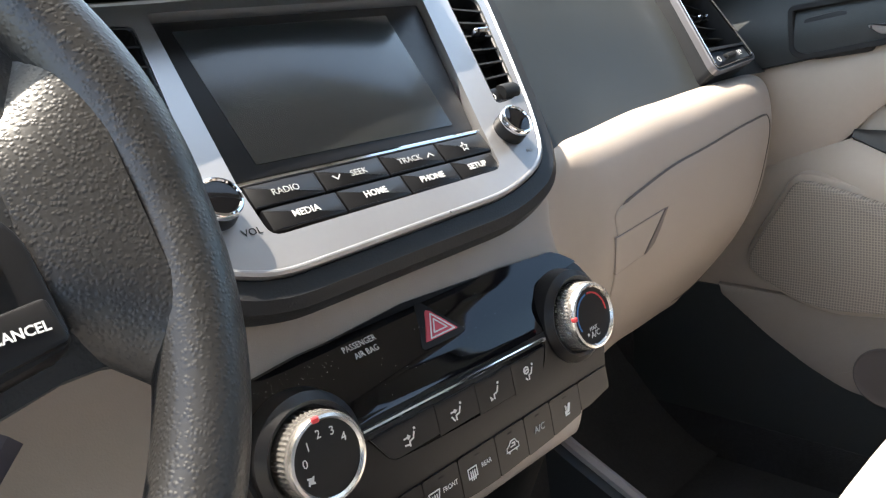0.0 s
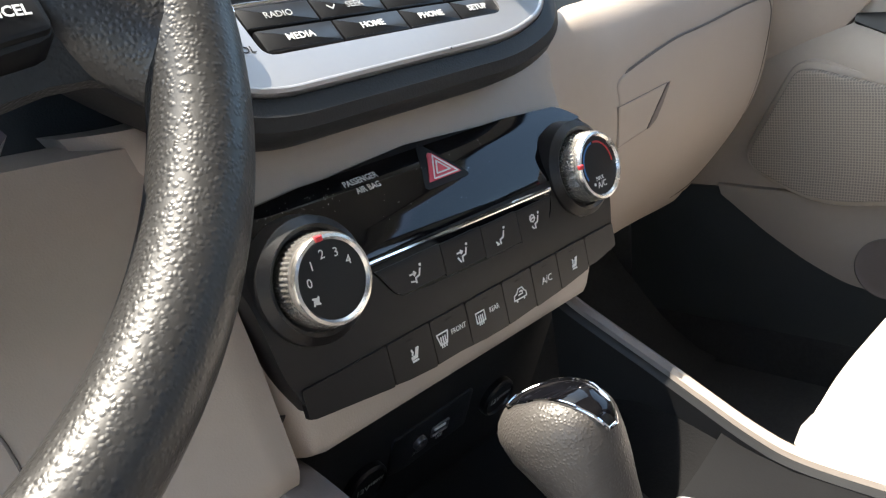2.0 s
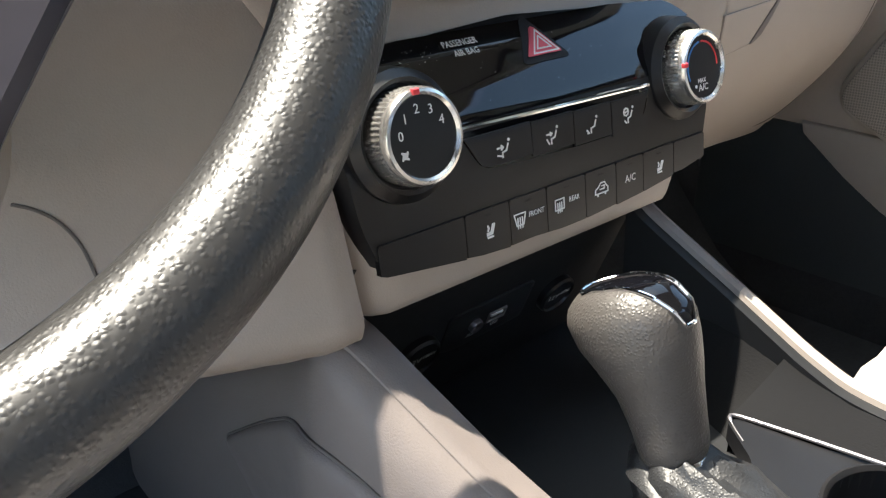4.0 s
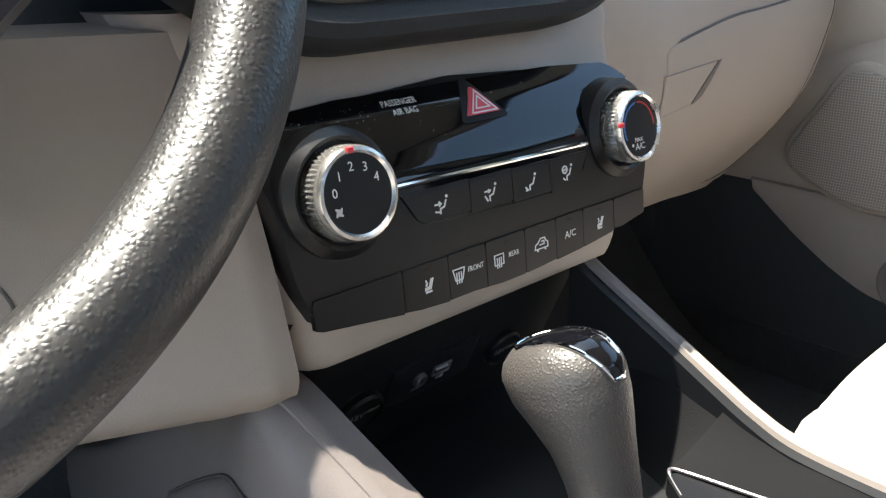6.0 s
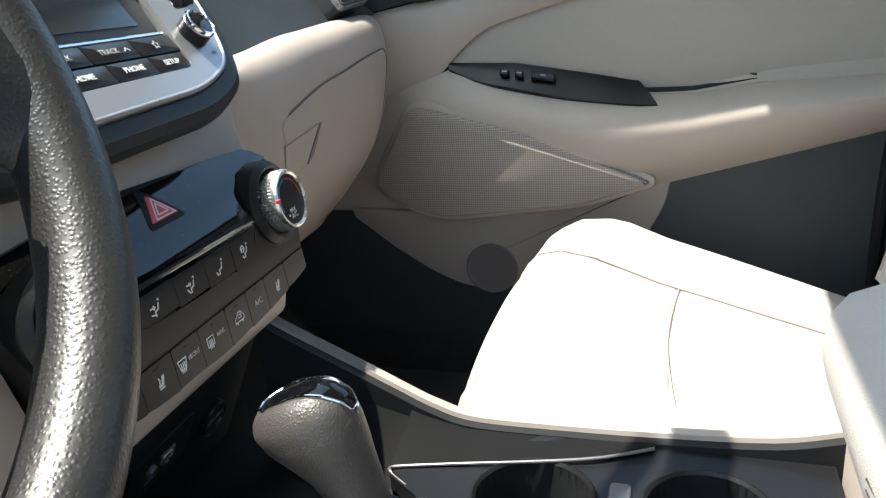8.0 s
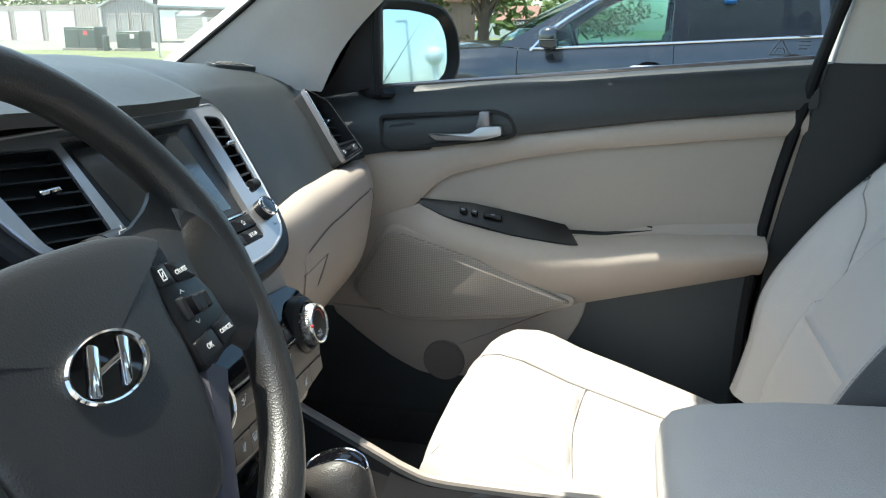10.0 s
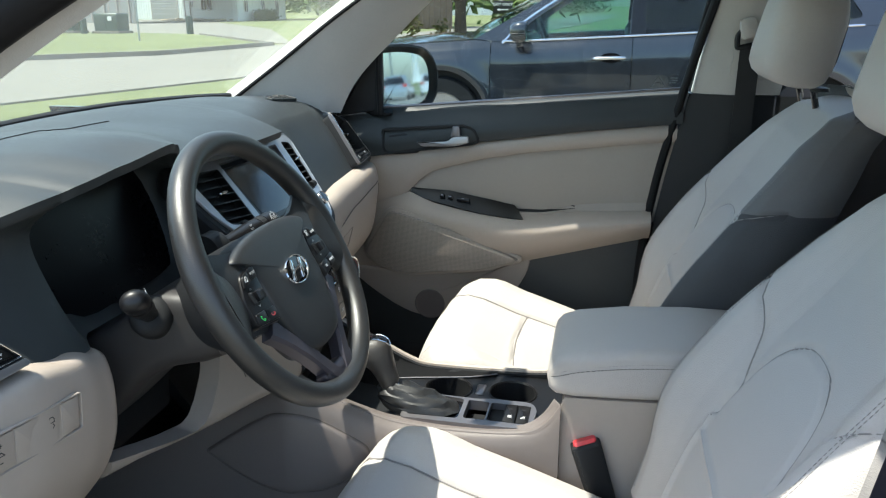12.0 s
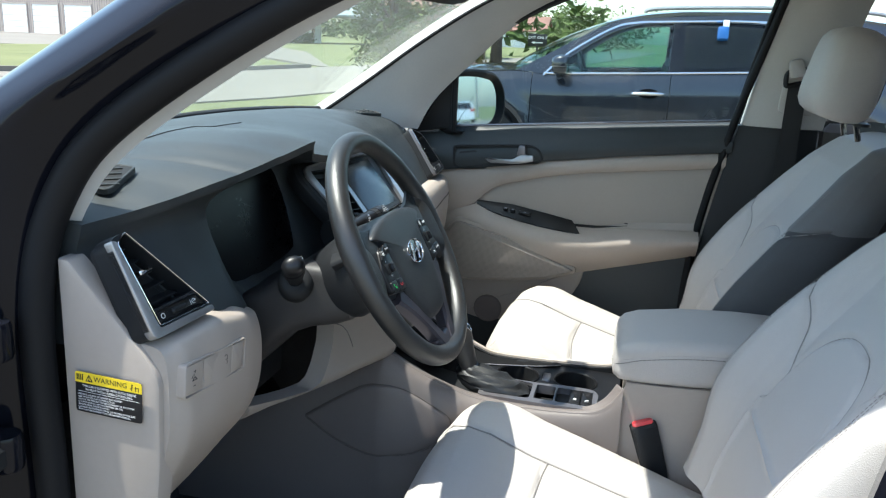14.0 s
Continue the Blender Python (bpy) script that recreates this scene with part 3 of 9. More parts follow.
tagged(part("car_front_body", bm, PAINT), "black painted front body and wheels of the car", "car body", kind="structure")

# outer skin of the passenger side
bm = grid(lambda u, v: Vector((0.845 - 0.05 * abs(2 * v - 1) ** 2.5, u, 0.30 + 0.74 * v)), lin(1.2, -1.95, 20), lin(0, 1, 10), None, (-0.02, 0, 0))
tagged(part("car_side_skin", bm, PAINT), "glossy black painted flank of the car", "car body", kind="structure")
# unseen cowl between the windscreen's foot and the bonnet, added against a sun leak
bm = grid(lambda u, v: Vector((0.78 * u, 0.50 + 0.28 * v, 1.03 - 0.02 * u * u)), lin(-1, 1, 9), lin(0, 1, 4), None, (0, 0, -0.03))
tagged(part("cowl", bm, MATTE), "black cowl panel under the windscreen", "cowl", kind="structure")
# carpet under the dashboard
bm = grid(lambda u, v: Vector((u, 0.565 + 0.09 * v, 0.70 - 0.36 * v)), lin(-0.73, -0.14, 8), lin(0, 1, 6), None, (0, 0.02, 0))
tagged(part("footwell_carpet", bm, CARPET), "black carpet at the front of the driver's footwell", "carpet", kind="structure")
bm = grid(lambda u, v: Vector((u, 0.30 + 0.27 * v, 0.366 + 0.30 * v ** 1.6)), lin(0.125, 0.715, 8), lin(0, 1, 10), None, (0, 0.02, -0.01))
tagged(part("footwell_carpet", bm, CARPET), "dark grey carpet rising at the front of the passenger's footwell", "carpet", kind="structure")
# footwell sides
for sx in (-1, 1):
    bm = bmesh.new()
    box(bm, (sx * 0.715, 0.69, 0.66), (0.03, 0.50, 0.62), 0.01)
    tagged(part("footwell_side", bm, CARPET), "black carpeted side of a front footwell", "footwell", kind="structure")
# the driver's door, wide open ahead of the viewer
dd = thing("driver_door", "wide-open driver's door with dark inner trim", "car door")
MDD = fr((-0.80, 0.47, 0.0), (-0.93, 0.36, 0), (0, 0, 1))
part("door_trim", plate(rp([(0.02, 0.42), (0.95, 0.42), (0.98, 0.75), (0.96, 1.06), (0.02, 1.02)], 0.05), 0.09, MDD, 0.02), DARK, dd, "dark inner door trim")
part("door_skin", plate(rp([(0.0, 0.36), (0.98, 0.36), (1.02, 0.75), (1.0, 1.10), (0.0, 1.06)], 0.05), 0.03, MDD, 0.01, lift=-0.092), PAINT, dd, "black painted outer skin")
for z in (0.818, 0.955):
    hg = part("hinge", lathe([(0.001, -0.022), (0.017, -0.022), (0.019, -0.016), (0.019, 0.016), (0.017, 0.022), (0.001, 0.022)], Matrix.Translation((-0.782, 0.372, z)), 24), PAINT, dd, "black door hinge")
    bm = bmesh.new()
    box(bm, (-0.80, 0.42, z), (0.03, 0.12, 0.03), 0.005)
    part("hinge_arm", bm, MATTE, hg)

# ---- passenger door ----
door = thing("passenger_door", "closed passenger door with beige trim and black upper pad", "car door")
MD = fr((0.72, 0, 0), (0, -1, 0), (0, 0, 1))  # u runs rearward, v up, out of the trim towards the cabin
SEAM = lambda y: interp(-y, [-0.36, -0.24, -0.054, 0.066, 0.297, 0.518, 0.56], [0.915, 0.936, 0.966, 0.985, 1.016, 1.039, 1.042])
SILL = lambda y: interp(-y, [-0.36, -0.217, 0.542, 0.6], [1.044, 1.056, 1.117, 1.121])
LOWL = lambda y: interp(-y, [-0.36, -0.25, -0.153, 0.076, 0.197, 0.471, 0.55], [0.63, 0.630, 0.628, 0.653, 0.684, 0.755, 0.772])
ATOP = lambda y: interp(-y, [-0.36, -0.245, -0.174, -0.111, 0.018, 0.136, 0.22, 0.306, 0.40, 0.474, 0.56], [0.80, 0.806, 0.832, 0.852, 0.822, 0.806, 0.806, 0.818, 0.822, 0.826, 0.83])
INST = lambda y: interp(-y, [-0.36, -0.245, -0.174, -0.13, -0.118, -0.09, -0.055, 0.067, 0.185, 0.508, 0.56], [0.795, 0.800, 0.826, 0.842, 0.862, 0.890, 0.911, 0.943, 0.963, 0.998, 1.001])
bm = grid(lambda u, v: Vector((0.738 - 0.030 * math.sin(v * math.pi / 2) ** 2 - 0.012 * math.sin(v * math.pi) + (0.010 if v == 0 else 0), u, SILL(u) + (SEAM(u) - SILL(u)) * v)), lin(0.47, -0.545, 40), lin(0, 1, 12), None, (0.03, 0, 0))
part("upper_pad", bm, DASH, door, "charcoal grained upper door pad")
bm = grid(lambda u, v: Vector((0.716 - 0.008 * math.sin(v * math.pi) ** 0.7, u, SEAM(u) - 0.002 + (INST(u) - SEAM(u)) * v)), lin(0.47, -0.535, 50), lin(0, 1, 8), None, (0.04, 0, 0))
part("upper_band", bm, BEIGE, door, "smooth beige band")
bm = grid(lambda u, v: Vector((0.722 - 0.004 * math.sin(v * math.pi), u, INST(u) - 0.001 + (ATOP(u) - 0.03 - INST(u)) * v)), lin(0.13, -0.535, 40), lin(0, 1, 8), None, (0.03, 0, 0))
part("insert", bm, BEIGE_SOFT, door, "soft greyish beige insert")


def armbody(u, v):
    y = u
    top, low = ATOP(y), LOWL(y)
    z = top + (low - top) * v
    bul = interp(-y, [-0.36, -0.20, -0.11, 0.1, 0.4, 0.56], [0.015, 0.03, 0.045, 0.062, 0.064, 0.06])
    k = math.sin(min(1.0, v * 3.2 + 0.12) * math.pi / 2) * (1 - 0.75 * max(0, (v - 0.35) / 0.65) ** 1.5)
    return Vector((0.722 - bul * k, y, z))


bm = grid(armbody, lin(0.47, -0.487, 50), lin(0, 1, 16), None, lambda u, v: Vector((0.78 - armbody(u, v).x, 0, 0)))
part("armrest", bm, BEIGE, door, "moulded beige armrest and lower trim")
# shelf on top of the armrest
bm = grid(lambda u, v: Vector((armbody(u, 0).x + (0.724 - armbody(u, 0).x) * v, u, ATOP(u) + 0.002 + 0.022 * v * interp(-u, [-0.12, 0.2, 0.35, 0.5], [0.3, 0.2, 1.0, 1.2]))), lin(0.12, -0.490, 40), lin(0, 1, 5), None, (0, 0, -0.01))
part("armrest_shelf", bm, BEIGE, door)
# black switch plate and its pull cup
SPT = lambda y: interp(-y, [-0.118, -0.02, 0.15, 0.30], [0.860, 0.856, 0.826, 0.810])
SPB = lambda y: interp(-y, [-0.118, -0.078, 0.057, 0.145, 0.20, 0.30], [0.852, 0.836, 0.808, 0.797, 0.799, 0.804])
bm = grid(lambda y, v: Vector((0.716 - 0.032 * v * interp(-y, [-0.118, -0.05, 0.15, 0.30], [0.25, 0.75, 1.0, 1.0]), y - 0.026 * (v - 0.3) * max(0, (-y - 0.09) / 0.068), SPT(y) + (SPB(y) - SPT(y)) * v + 0.002 * math.sin(math.pi * v))), lin(0.118, -0.158, 34), lin(0, 1, 8), None, (0.012, 0, -0.012))
plate_ob = part("switch_plate", bm, BLACKSAT, door, "glossy black switch plate")
bm = grid(lambda y, v: Vector((armbody(y, 0).x + 0.003 + interp(-y, [0.154, 0.20, 0.26, 0.302], [0.040, 0.028, 0.016, 0.004]) * v, y, ATOP(y) + 0.007 + 0.022 * v * interp(-y, [0.154, 0.302], [1.0, 0.25]) - 0.003 * math.sin(math.pi * v))), lin(-0.154, -0.302, 20), lin(0, 1, 6), None, (0, 0, -0.006))
part("pull_cup", bm, MATTE, door, "dark pull cup behind the switches")
MSP = fr((0.700, 0.0, 0.832), (0, -1, -0.14), (0.5, 0, 0.86))
for k, (uu, ln) in enumerate([(-0.035, 0.013), (-0.014, 0.012), (0.020, 0.034)]):
    bm = bmesh.new()
    box(bm, (uu, 0.006, 0.006), (ln, 0.010, 0.008), 0.002, MSP)
    part("window_switch" if k == 2 else "lock_switch", bm, BLACKSAT, plate_ob)
    strokes("switch_mark", [[(-1, 0), (1, 0)]], 0.0018, MSP, SATIN, plate_ob, uu, 0.007, 0.003, 0.0103)

# speaker grille
sp = rp([(-0.245, 0.682), (-0.150, 0.636), (0.076, 0.661), (0.172, 0.690), (0.0, 0.762), (-0.150, 0.803), (-0.172, 0.802)], [0.03, 0.05, 0.02, 0.012, 0.0, 0.02, 0.015], 5)
GRILLE = shade("beige perforated grille", (0.33, 0.288, 0.25), 0.6, var=0.05)
nt = GRILLE.node_tree
vor = nt.nodes.new("ShaderNodeTexVoronoi")
vor.inputs["Scale"].default_value, vor.inputs["Randomness"].default_value = 300, 0.0
tcn = nt.nodes.new("ShaderNodeTexCoord")
flat_ = nt.nodes.new("ShaderNodeVectorMath")
flat_.operation = "MULTIPLY"
flat_.inputs[1].default_value = (0, 1, 1)
nt.links.new(tcn.outputs["Object"], flat_.inputs[0])
nt.links.new(flat_.outputs[0], vor.inputs["Vector"])
ramp = nt.nodes.new("ShaderNodeMapRange")
ramp.inputs["From Min"].default_value, ramp.inputs["From Max"].default_value = 0.36, 0.44
nt.links.new(vor.outputs["Distance"], ramp.inputs["Value"])
mxg = nt.nodes.new("ShaderNodeMix")
mxg.data_type = "RGBA"
mxg.inputs["A"].default_value = (0.20, 0.175, 0.155, 1)
bs = nt.nodes["Principled BSDF"]
nt.links.new(bs.inputs["Base Color"].links[0].from_socket, mxg.inputs["B"])
nt.links.new(ramp.outputs[0], mxg.inputs["Factor"])
nt.links.new(mxg.outputs["Result"], bs.inputs["Base Color"])


def grille_x(u, v):
    return interp(u, [-0.25, -0.15, 0.0, 0.18], [0.018, 0.028, 0.030, 0.022])


part("speaker_frame", plate(inset(sp, -0.009), 0.05, MD, 0.006, bend=lambda u, v: grille_x(u, v) + 0.016), BEIGE, door)
part("speaker_grille", plate(sp, 0.05, MD, 0.004, bend=lambda u, v: grille_x(u, v) + 0.0265), GRILLE, door, "perforated beige speaker grille")
# lower door: dark pocket and the beige pod ahead of it
bm = grid(lambda u, v: Vector((0.712 - 0.012 * v, u, LOWL(u) + 0.004 + (0.42 - LOWL(u)) * v)), lin(0.47, -0.475, 30), lin(0, 1, 8), None, (0.05, 0, 0))
part("lower_panel", bm, DASH, door, "dark grey lower door panel")
pod = rp([(-0.296, 0.640), (-0.150, 0.637), (0.076, 0.663), (0.140, 0.680), (0.198, 0.700), (0.190, 0.652), (0.165, 0.605), (0.12, 0.552), (0.05, 0.508), (-0.05, 0.502), (-0.118, 0.510), (-0.165, 0.534), (-0.225, 0.572), (-0.292, 0.624)], [0, 0, 0, 0, 0.01, 0.02, 0.02, 0.03, 0.03, 0.03, 0.02, 0.02, 0.02, 0.004], 4)
part("lower_pod", plate(pod, 0.05, MD, 0.006, lift=0.015), BEIGE_SOFT, door, "beige lower pocket moulding")
# nearly flat disc; the hollow's shade is in its darker colour
part("bottle_hollow", lathe([(0.001, -0.004), (0.041, -0.004), (0.041, 0.0005), (0.039, 0.0018), (0.036, 0.0005), (0.030, -0.0005), (0.001, -0.0008)], MD @ Matrix.Translation((-0.070, 0.545, 0.0162)), 36), BEIGE_SHADE, door, "round bottle hollow")
# inner handle in its recess
rec = rp([(-0.194, 1.012), (0.02, 1.028), (0.05, 1.018), (0.062, 0.985), (0.045, 0.976), (-0.175, 0.946), (-0.192, 0.955)], [0.01, 0.015, 0.015, 0.01, 0.005, 0.01, 0.01], 5)
part("handle_recess", rim_plate(rec, 0.007, 0.02, MD, lift=0.0165), DARK, door, "black handle surround")
part("handle_cup", plate(inset(rec, 0.006), 0.012, MD, 0.001, lift=0.0085), MATTE, door)
part("tweeter_cover", plate(rp([(-0.180, 0.995), (-0.125, 1.003), (-0.092, 0.952), (-0.168, 0.945)], 0.012), 0.012, MD, 0.003, lift=0.0135), DARK, door)
bm = bmesh.new()
hp = rp([(-0.10, 0.982), (-0.02, 0.985), (-0.005, 0.998), (0.034, 1.000), (0.036, 0.984), (0.0, 0.974), (-0.085, 0.971)], [0.003, 0.01, 0.008, 0.004, 0.004, 0.02, 0.006], 4)
plate(hp, 0.010, MD, 0.003, bm, lift=0.032, bend=lambda u, v: -0.004 * ((u + 0.03) / 0.06) ** 2 if u < -0.03 else 0)
handle = part("door_handle", bm, SILVER, door, "satin silver inner door handle")
bm = plate(rp([(-0.012, 0.996), (0.014, 0.996), (0.012, 1.024), (-0.006, 1.024)], 0.004), 0.018, MD, 0.003, lift=0.028)
part("lock_knob", bm, SATIN, handle)
# window: glass, chrome sill line, black sail and frame
bm = grid(lambda u, v: Vector((0.752 - 0.10 * v, u - 0.10 * v, SILL(u) - 0.02 + (1.45 - SILL(u)) * v)), lin(0.30, -0.56, 8), lin(0, 1, 6), None, (0.004, 0, 0))
g = part("window_pane", bm, SIDEGLASS, door, "clear side window glass")
g.visible_shadow = False
bm = tube([(0.729, y, SILL(y) + 0.005) for y in lin(0.22, -0.55, 20)], 0.0035, 8)
part("sill_strip", bm, SATIN, door, "thin bright strip along the window sill")
sail = rp([(-0.335, 1.035), (-0.192, 1.06), (-0.192, 1.215), (-0.20, 1.235), (-0.29, 1.075)], [0.01, 0.005, 0.01, 0.01, 0.03], 4)
part("mirror_sail", plate(sail, 0.03, fr((0.705, 0, 0), (0, -1, 0), (0, 0, 1)), 0.008), DARK, door, "black mirror sail panel")
bm = tube(spline([(0.70, 0.192, 1.05), (0.690, 0.192, 1.15), (0.680, 0.185, 1.24)], 5), 0.008, 8)
part("window_run", bm, RUBBER, door)
bm = tube(spline([(0.690, 0.21, 1.235), (0.680, 0.10, 1.315), (0.665, -0.03, 1.39), (0.645, -0.20, 1.45), (0.64, -0.45, 1.472), (0.645, -0.61, 1.465)], 6), 0.016, 8)
part("window_frame", bm, RUBBER, door, "black upper window frame")
bm = tube(spline([(0.722, -0.545, 1.128), (0.710, -0.558, 1.20), (0.680, -0.590, 1.36), (0.655, -0.610, 1.46)], 6), 0.007, 8)
part("rear_window_frame", bm, RUBBER, door)


# ---- dashboard ----
dash = thing("dashboard", "charcoal soft-touch dashboard over beige lower trim", "dashboard")
# stations across the car; at each, a run of (y, z) from the windscreen down the face
SX = [-0.70, -0.64, -0.60, -0.508, -0.480, -0.43, -0.34, -0.277, -0.252, -0.20, -0.08, 0.04, 0.125, 0.165, 0.21, 0.35, 0.52, 0.64, 0.70]
# windscreen edge, mid top, front of top, lip, underside, face top, face middle, face low
SP = [
    [(0.50, 1.06), (0.43, 1.072), (0.365, 1.082), (0.312, 1.076), (0.315, 1.064), (0.318, 1.03), (0.262, 0.98), (0.222, 0.935)],
    [(0.53, 1.075), (0.45, 1.090), (0.360, 1.093), (0.285, 1.083), (0.288, 1.071), (0.294, 1.04), (0.250, 0.985), (0.212, 0.935)],
    [(0.55, 1.085), (0.46, 1.10), (0.345, 1.104), (0.260, 1.092), (0.263, 1.080), (0.280, 1.05), (0.242, 0.99), (0.205, 0.935)],
    [(0.57, 1.095), (0.47, 1.115), (0.32, 1.122), (0.216, 1.112), (0.219, 1.100), (0.262, 1.06), (0.240, 0.99), (0.205, 0.925)],
    [(0.575, 1.10), (0.475, 1.12), (0.31, 1.130), (0.203, 1.119), (0.206, 1.107), (0.300, 1.09), (0.300, 0.99), (0.225, 0.935)],
    [(0.59, 1.108), (0.48, 1.13), (0.29, 1.143), (0.184, 1.131), (0.187, 1.119), (0.320, 1.10), (0.320, 0.99), (0.240, 0.925)],
    [(0.60, 1.115), (0.48, 1.136), (0.27, 1.152), (0.172, 1.142), (0.175, 1.130), (0.325, 1.10), (0.325, 0.99), (0.250, 0.915)],
    [(0.605, 1.117), (0.48, 1.138), (0.28, 1.146), (0.200, 1.131), (0.203, 1.119), (0.315, 1.10), (0.310, 0.99), (0.240, 0.910)],
    [(0.61, 1.118), (0.48, 1.138), (0.28, 1.136), (0.208, 1.108), (0.211, 1.096), (0.312, 1.09), (0.308, 0.99), (0.235, 0.905)],
    [(0.61, 1.119), (0.48, 1.136), (0.29, 1.126), (0.204, 1.100), (0.208, 1.088), (0.275, 1.07), (0.255, 0.98), (0.215, 0.900)],
    [(0.615, 1.121), (0.48, 1.135), (0.30, 1.120), (0.209, 1.094), (0.213, 1.082), (0.275, 1.07), (0.235, 0.98), (0.186, 0.884)],
    [(0.615, 1.121), (0.48, 1.135), (0.30, 1.120), (0.214, 1.090), (0.218, 1.078), (0.275, 1.07), (0.235, 0.98), (0.186, 0.884)],
    [(0.61, 1.120), (0.48, 1.134), (0.30, 1.118), (0.217, 1.089), (0.222, 1.077), (0.275, 1.07), (0.235, 0.98), (0.186, 0.886)],
    [(0.61, 1.118), (0.48, 1.132), (0.33, 1.116), (0.262, 1.085), (0.256, 1.076), (0.255, 1.06), (0.225, 0.98), (0.186, 0.900)],
    [(0.605, 1.116), (0.48, 1.130), (0.35, 1.115), (0.285, 1.082), (0.272, 1.066), (0.255, 1.04), (0.222, 0.98), (0.195, 0.925)],
    [(0.595, 1.112), (0.48, 1.122), (0.37, 1.110), (0.305, 1.080), (0.290, 1.062), (0.262, 1.02), (0.232, 0.97), (0.208, 0.935)],
    [(0.56, 1.10), (0.47, 1.108), (0.37, 1.100), (0.315, 1.075), (0.298, 1.058), (0.262, 1.01), (0.235, 0.97), (0.214, 0.938)],
    [(0.53, 1.085), (0.45, 1.09), (0.37, 1.083), (0.330, 1.066), (0.315, 1.05), (0.275, 1.01), (0.24, 0.965), (0.216, 0.938)],
    [(0.50, 1.07), (0.44, 1.075), (0.37, 1.070), (0.340, 1.055), (0.325, 1.04), (0.285, 1.0), (0.245, 0.96), (0.22, 0.935)],
]


def dash_ring(x):
    r = smooth_at(x, SX, [[Vector((0, a, b)) for a, b in row] for row in SP])
    top = spline([p for p in r[:4]], 6)
    rest = [r[3] + (r[4] - r[3]) * 0.5, *spline(r[4:], 5)]
    ring = [Vector((x, p.y, p.z)) for p in top + rest]
    return ring


bm = bmesh.new()
xs = sorted(set(lin(-0.70, 0.70, 71) + [-0.504, -0.499, -0.494, -0.488, -0.273, -0.268, -0.261, -0.256, 0.13, 0.135, 0.145, 0.15, 0.155, 0.165, 0.17]))
rings = []
for x in xs:
    r = dash_ring(x)
    back = [Vector((x, 0.60, 0.90)), Vector((x, 0.62, 1.05))]
    rings.append(r + back)
skin(bm, rings)
part("upper_pad", bm, DASH, dash, "charcoal grained upper pad with overhanging hoods", angle=50)
# seam lines across the top pad
bm = bmesh.new()
tube([Vector((x, p.y, p.z + 0.0005)) for x in lin(-0.66, -0.10, 30) for p in [dash_ring(x)[8]]], 0.0009, 6, bm)
part("pad_seam", bm, MATTE, dash)
# beige lower trim: passenger side, with the shelf under the pad
GX = [0.15, 0.205, 0.258, 0.40, 0.55, 0.63, 0.69]
GP = [
    [(0.205, 0.918), (0.175, 0.910), (0.168, 0.890), (0.166, 0.86), (0.17, 0.80), (0.18, 0.74)],
    [(0.215, 0.925), (0.185, 0.918), (0.178, 0.895), (0.176, 0.86), (0.182, 0.80), (0.20, 0.72)],
    [(0.222, 0.931), (0.182, 0.928), (0.166, 0.903), (0.161, 0.86), (0.168, 0.80), (0.21, 0.70)],
    [(0.228, 0.936), (0.192, 0.937), (0.172, 0.915), (0.166, 0.86), (0.180, 0.78), (0.25, 0.68)],
    [(0.230, 0.938), (0.195, 0.940), (0.175, 0.92), (0.170, 0.86), (0.190, 0.77), (0.28, 0.66)],
    [(0.235, 0.938), (0.202, 0.938), (0.185, 0.915), (0.184, 0.86), (0.21, 0.77), (0.30, 0.655)],
    [(0.26, 0.932), (0.24, 0.930), (0.235, 0.91), (0.24, 0.86), (0.27, 0.77), (0.34, 0.65)],
]


def glove_pt(x, k):
    r = spline(smooth_at(x, GX, [[Vector((0, a, b)) for a, b in row] for row in GP]), 6)
    i = k * (len(r) - 1)
    j = min(int(i), len(r) - 2)
    p = r[j].lerp(r[j + 1], i - j)
    return Vector((x, p.y, p.z))


bm = grid(glove_pt, lin(0.15, 0.69, 45), lin(0, 1, 28), None, (0, 0.03, 0.004))
part("lower_trim", bm, BEIGE, dash, "beige lower dashboard trim")
glove = thing("glove_box", "closed beige glove box below the dashboard", "glove box")
LID = [(0.266, 0.66), (0.272, 0.575), (0.35, 0.530), (0.47, 0.505), (0.592, 0.487), (0.617, 0.505), (0.622, 0.58), (0.612, 0.70), (0.585, 0.84), (0.54, 0.955), (0.35, 0.97), (0.275, 0.95), (0.266, 0.8)]
gc = spline([(x, k, 0) for x, k in LID], 8, closed=True)
bm = bmesh.new()
cen = (0.43, 0.74)
rings = []
for s, off in [(1.0, 0.004), (1.0, -0.0002), (0.992, -0.0012), (0.975, -0.0016), (0.75, -0.0016), (0.5, -0.0016), (0.25, -0.0016), (0.02, -0.0016)]:
    rings.append([glove_pt(cen[0] + (p.x - cen[0]) * s, cen[1] + (p.y - cen[1]) * s) + Vector((0, off, 0)) for p in gc])
skin(bm, rings)
part("lid", bm, BEIGE, glove, "beige glove box lid", angle=60)
bm = tube([glove_pt(p.x, p.y) + Vector((0, -0.0006, 0)) for p in gc[9:74]], [0.0004] + [0.0013] * 63 + [0.0004], 6)
part("lid_gap", bm, BEIGE_DK, glove, "shadowed gap round the lid")
QL = [(0.262, 0.668), (0.350, 0.640), (0.312, 0.752), (0.264, 0.782)]
lt = [glove_pt(x, k) + Vector((0, -0.0018, 0)) for x, k in QL]
bm = bmesh.new()
skin(bm, [[p + Vector((0, 0.004, 0)) for p in lt], [p + Vector((0, -0.0008, 0)) for p in lt], [p.lerp(sum(lt, Vector()) / 4, 0.05) + Vector((0, -0.0014, 0)) for p in lt]])
